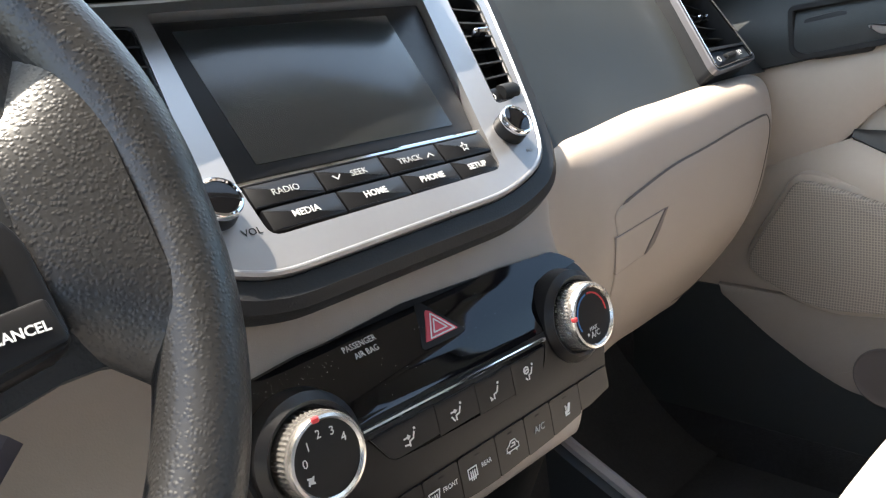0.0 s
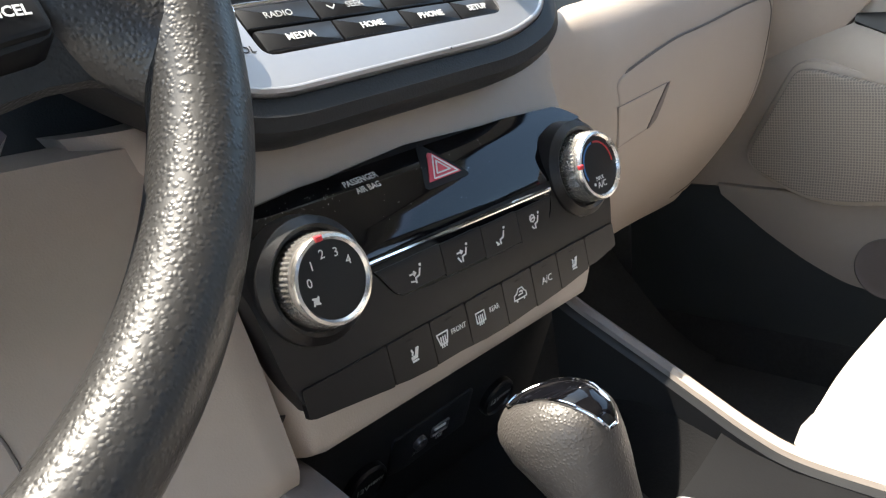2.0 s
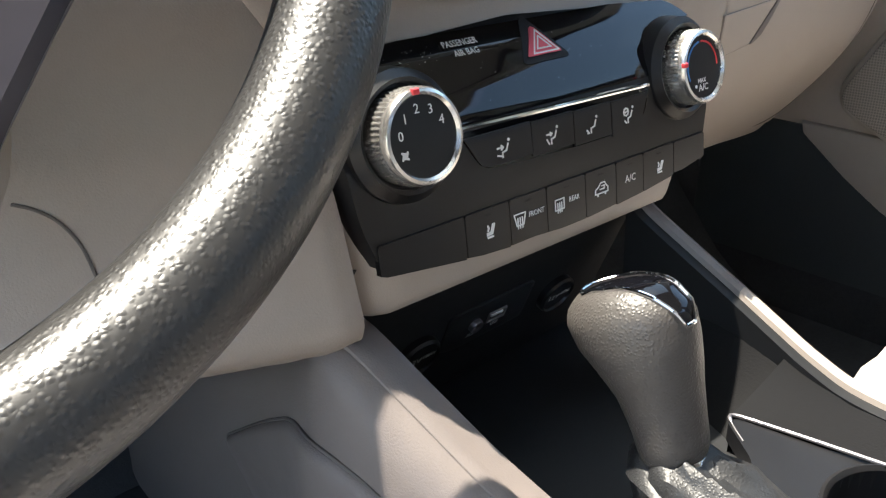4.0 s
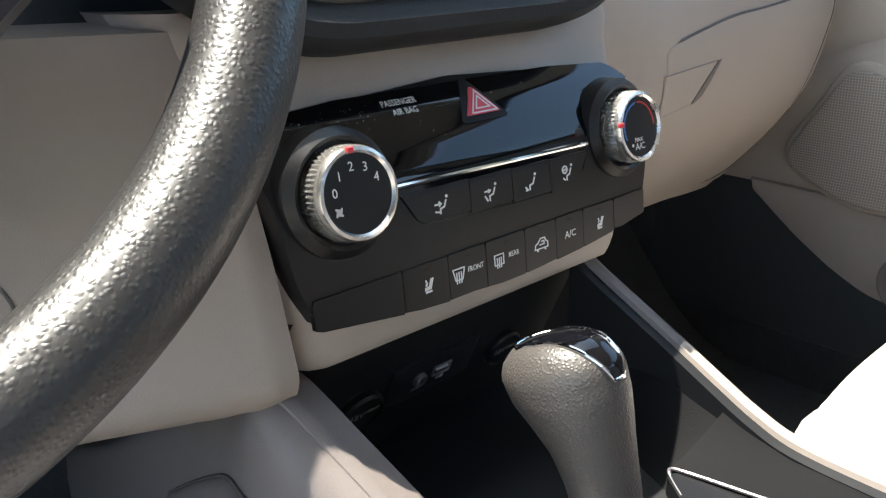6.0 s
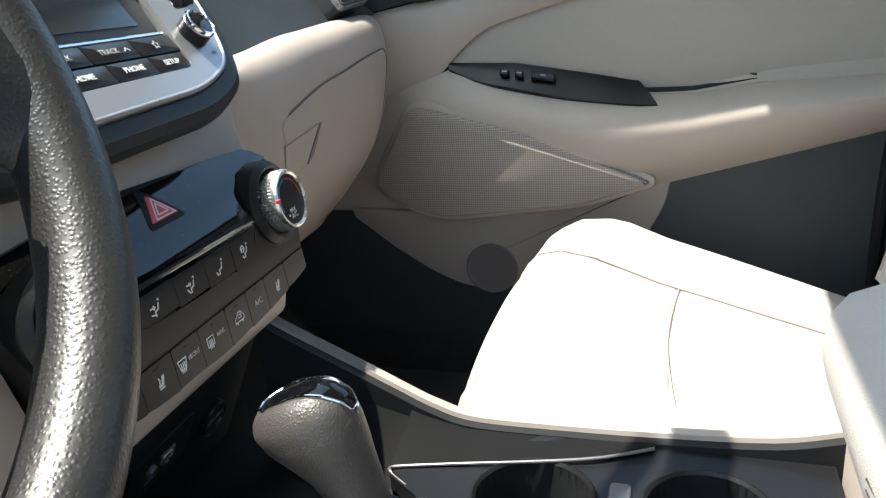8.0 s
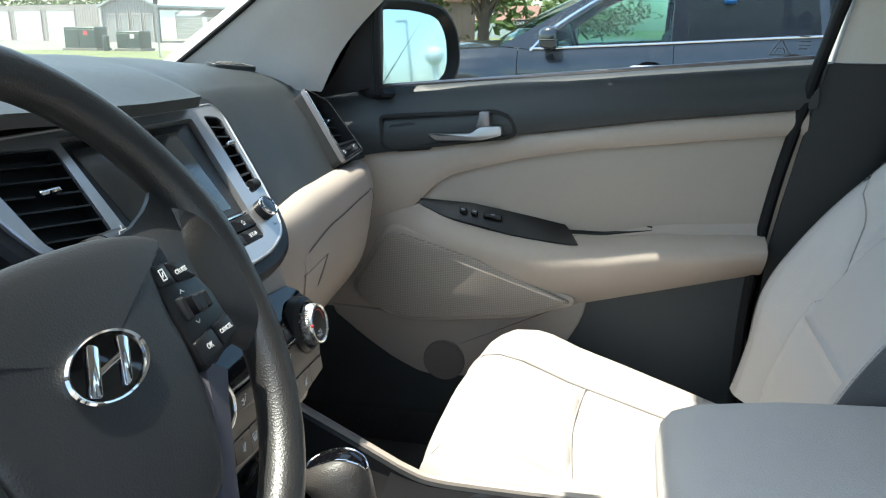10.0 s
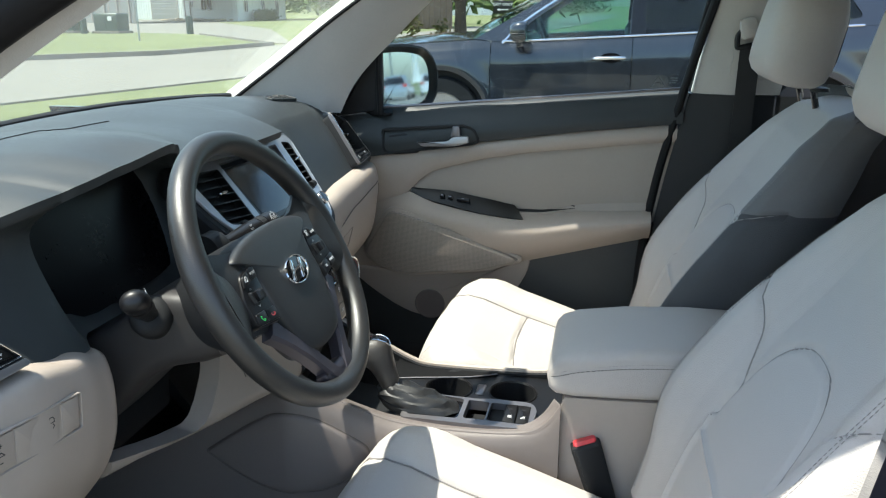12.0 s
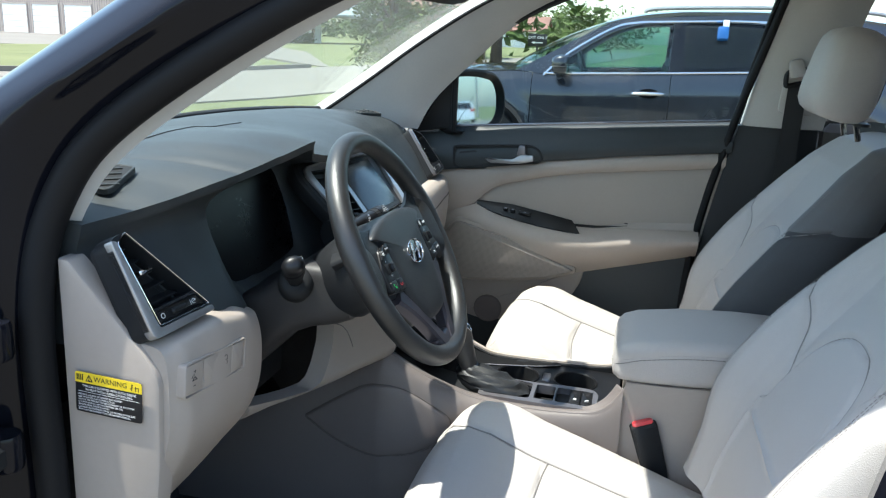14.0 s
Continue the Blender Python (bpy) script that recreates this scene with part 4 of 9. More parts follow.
latch = part("latch", bm, BEIGE, glove, "beige flush latch", smooth=False)
# slanted shadow beside the latch, put in as a darker strip
a_, b_ = lt[1], lt[2]
bm = bmesh.new()
skin(bm, [[q + Vector((dx * w_, dy, 0)) for dx, dy in ((0.0, 0.002), (0.0, -0.0022), (0.6, -0.0012), (1.0, -0.0002), (1.0, 0.002))] for q, w_ in ((a_, 0.008), (a_.lerp(b_, 0.5), 0.013), (a_.lerp(b_, 0.85), 0.014), (b_, 0.008))])
part("latch_pull", bm, BEIGE_SHADE, latch, "shaded finger scoop")
for q in ((0, 1), (3, 2)):
    part("latch_gap", tube([lt[q[0]] + Vector((0, -0.0004, 0)), lt[q[1]] + Vector((0, -0.0004, 0))], 0.0005, 5), BEIGE_SHADE, latch)

# centre: beige surround that carries the climate panel
CXW = [0.7375, 0.7405, 0.745, 0.752, 0.765, 0.80, 0.84, 0.875, 0.90, 0.92]
CHW = [0.150, 0.151, 0.152, 0.153, 0.155, 0.158, 0.162, 0.166, 0.178, 0.186]
CY = [0.104, 0.099, 0.097, 0.097, 0.099, 0.100, 0.112, 0.136, 0.144, 0.158]


def centre_pt(u, z):
    w = interp(z, CXW, CHW) - (interp(z, [0.745, 0.80], [0.022, 0]) if u > 0 else 0)
    y = interp(z, CXW, CY)
    a = abs(u)
    return Vector((w * u, y + 0.002 + 0.10 * max(0, a - 0.86) ** 1.6 * 6, z))


bm = grid(centre_pt, lin(-1, 1, 41), [0.7375, 0.739, 0.7405, 0.7425, 0.745, 0.7485, 0.752, 0.758, 0.765, 0.778, 0.79, 0.81, 0.83, 0.85, 0.868, 0.885, 0.90, 0.912, 0.92], None, (0, 0.03, 0))
part("centre_trim", bm, BEIGE, dash, "beige centre stack trim")

# driver's side: pod with switches, knee panel, side cover
DX = [-0.715, -0.69, -0.62, -0.55, -0.49, -0.465]
DP = [
    [(0.26, 0.945), (0.222, 0.944), (0.202, 0.93), (0.199, 0.88), (0.204, 0.82), (0.228, 0.76), (0.29, 0.66), (0.36, 0.56)],
    [(0.26, 0.950), (0.205, 0.948), (0.188, 0.932), (0.184, 0.88), (0.188, 0.82), (0.215, 0.76), (0.28, 0.66), (0.36, 0.56)],
    [(0.26, 0.952), (0.198, 0.950), (0.181, 0.932), (0.178, 0.88), (0.185, 0.82), (0.215, 0.76), (0.29, 0.66), (0.38, 0.56)],
    [(0.26, 0.940), (0.200, 0.937), (0.183, 0.920), (0.180, 0.87), (0.188, 0.81), (0.220, 0.75), (0.30, 0.65), (0.39, 0.56)],
    [(0.26, 0.925), (0.210, 0.920), (0.195, 0.903), (0.190, 0.86), (0.198, 0.80), (0.230, 0.74), (0.31, 0.65), (0.40, 0.56)],
    [(0.26, 0.905), (0.232, 0.900), (0.225, 0.885), (0.222, 0.85), (0.228, 0.79), (0.255, 0.74), (0.33, 0.65), (0.41, 0.56)],
]


def pod_pt(x, k):
    r = spline(smooth_at(x, DX, [[Vector((0, a, b)) for a, b in row] for row in DP]), 6)
    i = k * (len(r) - 1)
    j = min(int(i), len(r) - 2)
    p = r[j].lerp(r[j + 1], i - j)
    return Vector((x, p.y, p.z))


bm = grid(pod_pt, lin(-0.715, -0.465, 28), lin(0, 1, 30), None, (0, 0.04, 0.004))
part("driver_pod", bm, BEIGE, dash, "pale beige switch pod")
# knee panel right of the column, flowing out of the centre trim
KTOP = lambda x: interp(x, [-0.470, -0.41, -0.352, -0.34, -0.32, -0.30, -0.275, -0.258, -0.25], [0.752, 0.741, 0.736, 0.744, 0.766, 0.796, 0.842, 0.888, 0.912])


def knee_pt(x, v):
    z = KTOP(x) + (interp(x, [-0.470, -0.41, -0.352, -0.20, -0.155], [0.705, 0.716, 0.722, 0.722, 0.733]) - KTOP(x)) * v
    y = interp(z, [0.705, 0.718, 0.724, 0.730, 0.738, 0.748, 0.80, 0.84, 0.875, 0.90, 0.915], [0.160, 0.134, 0.112, 0.098, 0.089, 0.086, 0.100, 0.114, 0.140, 0.150, 0.156])
    return Vector((x, y + interp(x, [-0.47, -0.42, -0.36, -0.30, -0.24, -0.19, -0.165, -0.15], [0.138, 0.118, 0.085, 0.058, 0.036, 0.014, 0.004, 0.004]), z))


bm = grid(knee_pt, lin(-0.470, -0.152, 80), lin(0, 0.8, 20) + lin(0.83, 1, 8), None, (0, 0.03, 0.004))
part("knee_panel", bm, KNEE_SHADE, dash, "beige knee panel under the column")
bm = grid(lambda u, v: Vector((u, 0.262 + 0.02 * v, 0.93 - 0.22 * v)), lin(-0.478, -0.235, 6), lin(0, 1, 6), None, (0, 0.03, 0))
part("column_gap", bm, MATTE, dash, "black recess beside the column")
bm = tube(spline([knee_pt(x, (KTOP(x) - z) / (KTOP(x) - 0.722)) + Vector((0, -0.0004, 0)) for x, z in ((-0.280, 0.8272), (-0.2725, 0.8238), (-0.2654, 0.8176), (-0.2602, 0.8074), (-0.2582, 0.7949), (-0.2570, 0.780))], 6), 0.0008, 6)
part("fuse_cover_gap", bm, BEIGE_DK, dash)
# side cover beside the open door
MSD = fr((-0.724, 0, 0), (0, -1, 0), (0, 0, 1))
side = rp([(-0.338, 0.42), (-0.30, 0.42), (-0.245, 0.62), (-0.212, 0.76), (-0.207, 0.86), (-0.205, 0.905), (-0.222, 0.932), (-0.290, 1.01), (-0.316, 1.04), (-0.330, 1.04)], [0, 0.02, 0.05, 0.05, 0.02, 0.015, 0.02, 0.02, 0.005, 0], 5)
part("side_cover", plate(side, 0.03, MSD, 0.004), BEIGE, dash, "beige end cover beside the door opening")

# ---- warning label ----
lab = thing("warning_label", "black and yellow airbag warning label with white print", "label")
LO = Vector((-0.7285, 0.2705, 0.8775))
ML = Matrix.Translation(LO) @ Matrix(((0, 0, -1, 0), (-1, 0, 0, 0), (0, 1, 0, 0), (0, 0, 0, 1))) @ Matrix.Rotation(radians(-3.0), 4, "Z")
part("sheet", plate(rect(0.089, 0.052, 0.004), 0.0006, ML, 0.0002, lift=0.0004), BLACKINK, lab, "black label sheet")
part("warning_strip", plate(rp([(-0.0445, 0.0125), (0.0445, 0.0125), (0.0445, 0.026), (-0.0445, 0.026)], [0, 0, 0.004, 0.004]), 0.0004, ML, 0, lift=0.0008), YELLOW, lab, "yellow heading strip")
lettering("heading", "WARNING", 0.0092, ML, BLACKINK, lab, 0.003, 0.0192, 0.0009)
strokes("warning_sign", [[(-1, -0.8), (1, -0.8), (0, 1), (-1, -0.8)], [(0, -0.2), (0, 0.4)], [(0, -0.5)]], 0.0011, ML, BLACKINK, lab, -0.0255, 0.0188, 0.0042, 0.0009)
strokes("pictogram", [[(0, -1), (0, 1)], [(-0.5, -0.5), (0.4, 0.2)], [(0.2, 0.9)], [(1.4, -1), (1.4, 0.6)], [(1.1, 0), (2.2, 0.2)], [(2.4, -1), (2.4, 0.3)]], 0.0010, ML, BLACKINK, lab, 0.0315, 0.0185, 0.0036, 0.0009)
bm = bmesh.new()
for i in range(4):
    plate(rect(0.0016, 0.008, 0, -0.0415 + 0.0024 * i, 0.0192), 0.0003, ML, bm=bm, lift=0.0009)
part("code_bars", bm, BLACKINK, lab)
for i, (txt, y) in enumerate([("THIS CAR IS EQUIPPED WITH A SIDE AIRBAG", 0.0085), ("IN SEAT WITH AIRBAG MARKING.", 0.0042)]):
    lettering("line_of_print", txt, 0.0042, ML, PRINT, lab, 0.001, y, 0.0006, sx=0.86 if i == 0 else 1.0)
for i, txt in enumerate(["\u2022DO NOT USE ANY ACCESSORY SEAT COVERS", "\u2022USE OF OTHER SEAT COVERS COULD", " REDUCE OR PREVENT THE EFFECTIVENESS OF THE SYSTEM", "\u2022DO NOT INSTALL ANY ACCESSORIES ON THE", " SIDE OR NEAR THE SIDE AIRBAG", "\u2022DO NOT USE EXCESSIVE FORCE ON THE SIDE OF THE SEAT", "\u2022FOR FURTHER INFORMATION, SEE OWNER'S MANUAL."]):
    lettering("line_of_print", txt, 0.0031, ML, PRINT, lab, -0.0415, -0.0028 - 0.0033 * i, 0.0006, align="LEFT", sx=0.92)
part("rule", plate(rect(0.082, 0.0004, 0, 0, 0.001), 0.0003, ML, lift=0.0007), PRINT, lab)

# switch block on the pod
sw = thing("dash_switch_block", "beige dashboard switch block with dimmer and stability buttons", "switch")
MSW = fr((-0.638, 0.1808, 0.892), (1, -0.055, -0.09), (0, -0.03, 1))
part("frame", rim_plate(rect(0.136, 0.044, 0.006), 0.002, 0.012, MSW, lift=0.0022), BEIGE, sw)
for k, (cx, w) in enumerate([(-0.048, 0.036), (-0.012, 0.034), (0.020, 0.027), (0.049, 0.028)]):
    kk = part("button", plate(rect(w - 0.0012, 0.037, 0.002, cx, 0), 0.012, MSW, 0.0010, lift=0.0014), BEIGE, sw)
    if k == 0:
        strokes("dimmer_sign", [[(0, 1.5), (0, 2.1)], [(-0.3, 1.8), (0.3, 1.8)], [(-0.8, 0), (0, 0.7), (0.8, 0)], [(-0.8, 0), (0.8, 0)], [(-1.1, 0.6), (-0.7, 0.9)], [(-0.4, 1.0), (-0.3, 1.2)], [(-0.3, -1.2), (0.3, -1.2)]], 0.0009, MSW, BLACKINK, kk, cx, -0.002, 0.006, 0.0018)
    if k == 2:
        strokes("skid_sign", [[(-0.7, 0), (0.7, 0), (0.7, 0.6), (0.3, 1), (-0.3, 1), (-0.7, 0.6), (-0.7, 0)], [(-0.4, -0.3), (-0.1, -0.7), (-0.4, -1.1)], [(0.4, -0.3), (0.7, -0.7), (0.4, -1.1)]], 0.0010, MSW, BLACKINK, kk, cx, 0.004, 0.006, 0.0018)

# ---- air vents at the dashboard's ends ----
def louvre(parent, quad, m, rows, depth=0.02, mat_=MATTE, tilt=0.006):
    """Slats between the sides of an opening; quad: bottom left, bottom right, top right, top left."""
    a, b, c, d = [Vector(p) for p in quad]
    for k in range(rows):
        t = (k + 0.7) / (rows + 0.3)
        l, r = a.lerp(d, t), b.lerp(c, t)
        bm = bmesh.new()
        s = [Vector((l.x, l.y, -depth)), Vector((r.x, r.y, -depth)), Vector((r.x, r.y - tilt, -0.004)), Vector((l.x, l.y - tilt, -0.004))]
        rings = [[m @ (p + Vector((0, q, 0))) for p in s] for q in (-0.0009, 0.0009)]
        skin(bm, rings)
        part("slat", bm, mat_, parent, smooth=False)


def end_vent(sign, BI, BO, TO, TI):
    """An end vent from the four corners of its frame: inner and outer, below and above."""
    v = thing("air_vent", "black louvred side air vent in a satin silver frame", "air vent", group="side air vents")
    P4 = [Vector(p) for p in ((BI, BO, TO, TI) if sign > 0 else (BO, BI, TI, TO))]
    c = sum(P4, Vector()) / 4
    m = fr(c, P4[1] - P4[0], (P4[2] + P4[3]) / 2 - (P4[0] + P4[1]) / 2)
    mi = m.inverted()
    q = [(mi @ p) for p in P4]
    q = [Vector((p.x, p.y)) for p in q]
    out = rp(q, [0.012, 0.010, 0.012, 0.012], 4)
    a, b, cc, d = inset(q, 0.005)
    lo_a, lo_b = a.lerp(d, 0.17), b.lerp(cc, 0.17)
    up_a, up_b = a.lerp(d, 0.20), b.lerp(cc, 0.20)
    if sign < 0:
        a, b, cc, d = q[0] + Vector((0.019, 0.014)), q[1] + Vector((-0.007, 0.012)), q[2] + Vector((-0.004, -0.003)), q[3] + Vector((0.011, -0.006))
        lo_a, lo_b, up_a, up_b = a.lerp(d, 0.15), b.lerp(cc, 0.15), a.lerp(d, 0.18), b.lerp(cc, 0.18)
    inn = rp([up_a, up_b, cc, d], [0.004, 0.004, 0.004, 0.004] if sign < 0 else [0.004, 0.004, 0.008, 0.008], 4)
    low = rp([a, b, lo_b, lo_a], 0.003, 3)
    part("frame", holed(out, [inn, low], 0.03, m, lift=0.012), DARK, v, "black frame")
    if sign > 0:
        part("outer_strip", rim_plate(inset(out, -0.001), 0.0025, 0.008, m, lift=0.0125), SATIN, v, "satin silver outline")
        part("chrome_line", rim_plate(rp(inset(q, 0.0036), 0.006), 0.0014, 0.003, m, lift=0.0135), CHROME, v, "thin chrome outline")
    else:
        ell = rp([q[0], q[1], b + Vector((0.004, -0.004)), a + Vector((-0.004, -0.004)), d + Vector((-0.003, 0.003)), q[3]], [0.010, 0.005, 0.002, 0.006, 0.002, 0.006], 4)
        part("outer_strip", plate(ell, 0.012, m, 0.0015, lift=0.0155), SILVER, v, "satin silver outer strip")
        part("chrome_line", rim_plate(rp(inset([a, b, cc, d], -0.0016), 0.004), 0.0012, 0.004, m, lift=0.0142), CHROME, v, "thin chrome outline")
    part("duct", plate(inset(out, 0.004), 0.01, m, lift=-0.018), MATTE, v, "black duct behind the slats")
    louvre(v, [(p.x, p.y, 0) for p in (up_a, up_b, cc, d)], m, 5)
    part("control_strip", plate(inset(low, 0.0008), 0.02, m, 0.001, lift=0.010), BLACKSAT, v)
    mid = (up_a + up_b + cc + d) / 4
    bm = bmesh.new()
    box(bm, (mid.x, mid.y, 0.005), (0.022, 0.005, 0.012), 0.002, m)
    part("tab", bm, CHROME, v, "chrome tab")
    lm = (a + b + lo_a + lo_b) / 4
    bm = bmesh.new()
    box(bm, (lm.x, lm.y, 0.011), (0.026, 0.007, 0.006), 0.002, m)
    part("thumb_wheel", bm, MATTE, v)
    strokes("open_mark", [[(math.cos(k), math.sin(k)) for k in lin(0, 2 * math.pi, 12)]], 0.0008, m, PRINT, v, lm.x - 0.028, lm.y, 0.003, 0.0106)
    strokes("flow_mark", [[(math.cos(k), math.sin(k)) for k in lin(0, 5.2, 12)], [(0, 0), (1.3, 0.5)], [(-1.9, -1), (-1.9, 1)]], 0.0008, m, PRINT, v, lm.x + 0.028, lm.y, 0.003, 0.0106)
    return v


end_vent(1, (0.522, 0.203, 0.948), (0.628, 0.208, 0.952), (0.630, 0.272, 1.036), (0.564, 0.290, 1.062))
end_vent(-1, (-0.613, 0.205, 0.954), (-0.724, 0.219, 0.950), (-0.724, 0.263, 1.066), (-0.692, 0.276, 1.066))


def dash_z(x, y):
    r = [p for p in dash_ring(x)[:19]][::-1]
    return interp(y, [p.y for p in r], [p.z for p in r])


def top_vent(x, y, w, sign):
    v = thing("defroster_vent", "black slatted side-window vent in the dashboard top", "air vent", group="defroster vents")
    z = dash_z(x, y)
    m = fr((x, y, z + (0.0065 if sign < 0 else 0.003)), (w, dash_z(x, y) * 0 - 0.22 * w * sign, dash_z(x + w / 2, y) - dash_z(x - w / 2, y)), (0.2 * sign, 1, (dash_z(x, y + 0.02) - dash_z(x, y - 0.02)) / 0.04))
    k = w / 0.11
    out = rp([(-0.05 * k, -0.020 * k), (0.055 * k, -0.026 * k), (0.060 * k, 0.018 * k), (-0.038 * k, 0.020 * k)], [0.02 * k, 0.01 * k, 0.012 * k, 0.02 * k], 4)
    part("frame", rim_plate(out, 0.0035, 0.008, m, lift=0.0035), DASH, v)
    part("duct", plate(inset(out, 0.003), 0.006, m, lift=0.0026), MATTE, v)
    for i in range(4):
        bm = bmesh.new()
        box(bm, ((-0.030 + 0.022 * i) * k, -0.002, 0.0036), (0.0018, 0.034 * k, 0.0020), 0.0005, m @ Matrix.Rotation(radians(18), 4, "Z"))
        part("slat", bm, DASH, v)
    return v


top_vent(0.505, 0.385, 0.10, 1)
top_vent(-0.598, 0.346, 0.085, -1)

# ---- instrument cluster ----
cl = thing("instrument_cluster", "unlit black instrument cluster in a deep cowl", "instrument cluster")
MCL = fr((-0.366, 0.296, 1.02), (1, 0, 0), (0, 0.30, 1))
co = rp([(-0.165, -0.085), (-0.10, -0.098), (0.10, -0.098), (0.165, -0.085), (0.17, 0.03), (0.13, 0.078), (-0.13, 0.078), (-0.17, 0.03)], 0.03, 4)
part("face", plate(co, 0.02, MCL, 0.002), MATTE, cl, "black dial face")
for cx in (-0.085, 0.085):
    bm = lathe([(0.058, 0.0), (0.058, 0.006), (0.062, 0.008), (0.066, 0.004), (0.066, 0.0)], MCL @ Matrix.Translation((cx, -0.01, 0)), 48)
    part("dial_ring", bm, BLACKSAT, cl)
part("lens", plate(inset(co, 0.004), 0.002, MCL, lift=0.014), LENS, cl, "dark lens")
# ---- infotainment unit ----
info = thing("infotainment_unit", "switched-off touchscreen unit with button rows in a silver bezel", "car radio")
MB = fr((0, 0.122, 0.93), (1, 0, 0), (0, 0.655, 0.755))
bez = rp([(-0.105, -0.005), (0.085, -0.003), (0.135, 0.012), (0.157, 0.048), (0.180, 0.105), (0.204, 0.170), (0.200, 0.190), (-0.200, 0.192), (-0.216, 0.178), (-0.200, 0.095), (-0.168, 0.045), (-0.140, 0.012)], [0.04, 0.03, 0.02, 0.02, 0.03, 0.012, 0.008, 0.01, 0.015, 0.03, 0.02, 0.02], 5)
h_scr = rp([(-0.094, 0.017), (0.092, 0.015), (0.100, 0.050), (0.136, 0.176), (-0.086, 0.182), (-0.0955, 0.055)], [0.008, 0.008, 0.0, 0.004, 0.004, 0.0], 4)
h_vl = rp([(-0.186, 0.082), (-0.112, 0.070), (-0.098, 0.174), (-0.192, 0.184)], [0.018, 0.006, 0.006, 0.010], 4)
h_vr = rp([(0.130, 0.066), (0.158, 0.068), (0.194, 0.170), (0.162, 0.177)], [0.006, 0.012, 0.010, 0.006], 4)
part("bezel", holed(bez, [h_scr, h_vl, h_vr], 0.016, MB), SILVER, info, "satin silver bezel")
part("bezel_lip", rim_plate(inset(bez, -0.002), 0.004, 0.020, MB, lift=0.0012, round_=0.0015), SILVER, info)
bm = bmesh.new()
skin(bm, [[MB @ Vector((p.x, p.y, h)) for p in inset(bez, d)] for d, h in ((0.002, -0.036), (-0.015, -0.030), (-0.0205, -0.018), (-0.0195, -0.009), (-0.014, -0.004), (-0.003, -0.003), (0.001, -0.008))], cap=False)
part("surround", bm, DARK, info, "charcoal rubbery surround")
part("backing", plate(inset(bez, 0.003), 0.01, MB, lift=-0.017), MATTE, info)
scr = rp([(-0.0935, 0.058), (0.0985, 0.052), (0.1335, 0.174), (-0.0850, 0.180)], 0.003, 3)
part("screen_frame", plate(scr, 0.01, MB, 0.001, lift=-0.006), BLACKSAT, info, "black screen surround")
part("screen", plate(rp([(-0.074, 0.066), (0.083, 0.061), (0.095, 0.166), (-0.074, 0.171)], 0.001, 2), 0.004, MB, 0.0004, lift=-0.0052), SCREEN, info, "dark dusty touchscreen")
bm = tube([MB @ Vector((-0.0945, 0.0545, -0.0035)), MB @ Vector((0.0985, 0.0495, -0.0035))], 0.0017, 8)
part("chrome_strip", bm, CHROME, info, "thin chrome strip")
for r_, (y0, y1, names, cuts) in enumerate([(0.036, 0.0515, ["RADIO", "SEEK", "TRACK", ""], [-0.093, -0.045, 0.004, 0.052, 0.0975]), (0.0195, 0.0345, ["MEDIA", "HOME", "PHONE", "SETUP"], [-0.091, -0.040, 0.010, 0.054, 0.093])]):
    for k, nm in enumerate(names):
        a, b = cuts[k] + 0.0004, cuts[k + 1] - 0.0004
        kx = (a + b) / 2
        dy = -0.0035 * (kx + 0.09) / 0.18
        q = [(a, y0), (b, y0), (b, y1), (a, y1)]
        q = rp([(p[0], p[1] - 0.0045 * (p[0] + 0.09) / 0.18) for p in q], 0.0008, 2)
        bm = plate(q, 0.010, MB, 0.0012, lift=-0.0012 if r_ == 0 else -0.0005)
        bt = part("button", bm, BLACKSAT, info)
        ly = (y0 + y1) / 2 - 0.0045 * (kx + 0.09) / 0.18
        MBt = MB @ Matrix.Translation((kx, ly, 0)) @ Matrix.Rotation(radians(-1.4), 4, "Z")
        lf = -0.0009 if r_ == 0 else -0.0002
        if nm:
            lettering("lettering", nm, 0.0060 if r_ == 0 else 0.0062, MBt, PRINT_DIM if r_ == 0 else PRINT, bt, 0.004 if nm == "SEEK" else (-0.003 if nm == "TRACK" else 0), 0, lf, bold=0.0 if r_ == 0 else 0.00006)
        if nm == "SEEK":
            strokes("arrow", [[(-1, 0.5), (0, -0.5), (1, 0.5)]], 0.0009, MBt, PRINT_DIM, bt, -0.0125, 0, 0.0026, lf)
        if nm == "TRACK":
            strokes("arrow", [[(-1, -0.5), (0, 0.5), (1, -0.5)]], 0.0009, MBt, PRINT_DIM, bt, 0.0145, 0, 0.0026, lf)
        if not nm:
            st = [(math.cos(math.pi / 2 + k2 * math.pi / 5) * (1 if k2 % 2 == 0 else 0.45), math.sin(math.pi / 2 + k2 * math.pi / 5) * (1 if k2 % 2 == 0 else 0.45)) for k2 in range(11)]
            strokes("star", [st], 0.0006, MBt, PRINT_DIM, bt, 0, 0, 0.0036, lf)
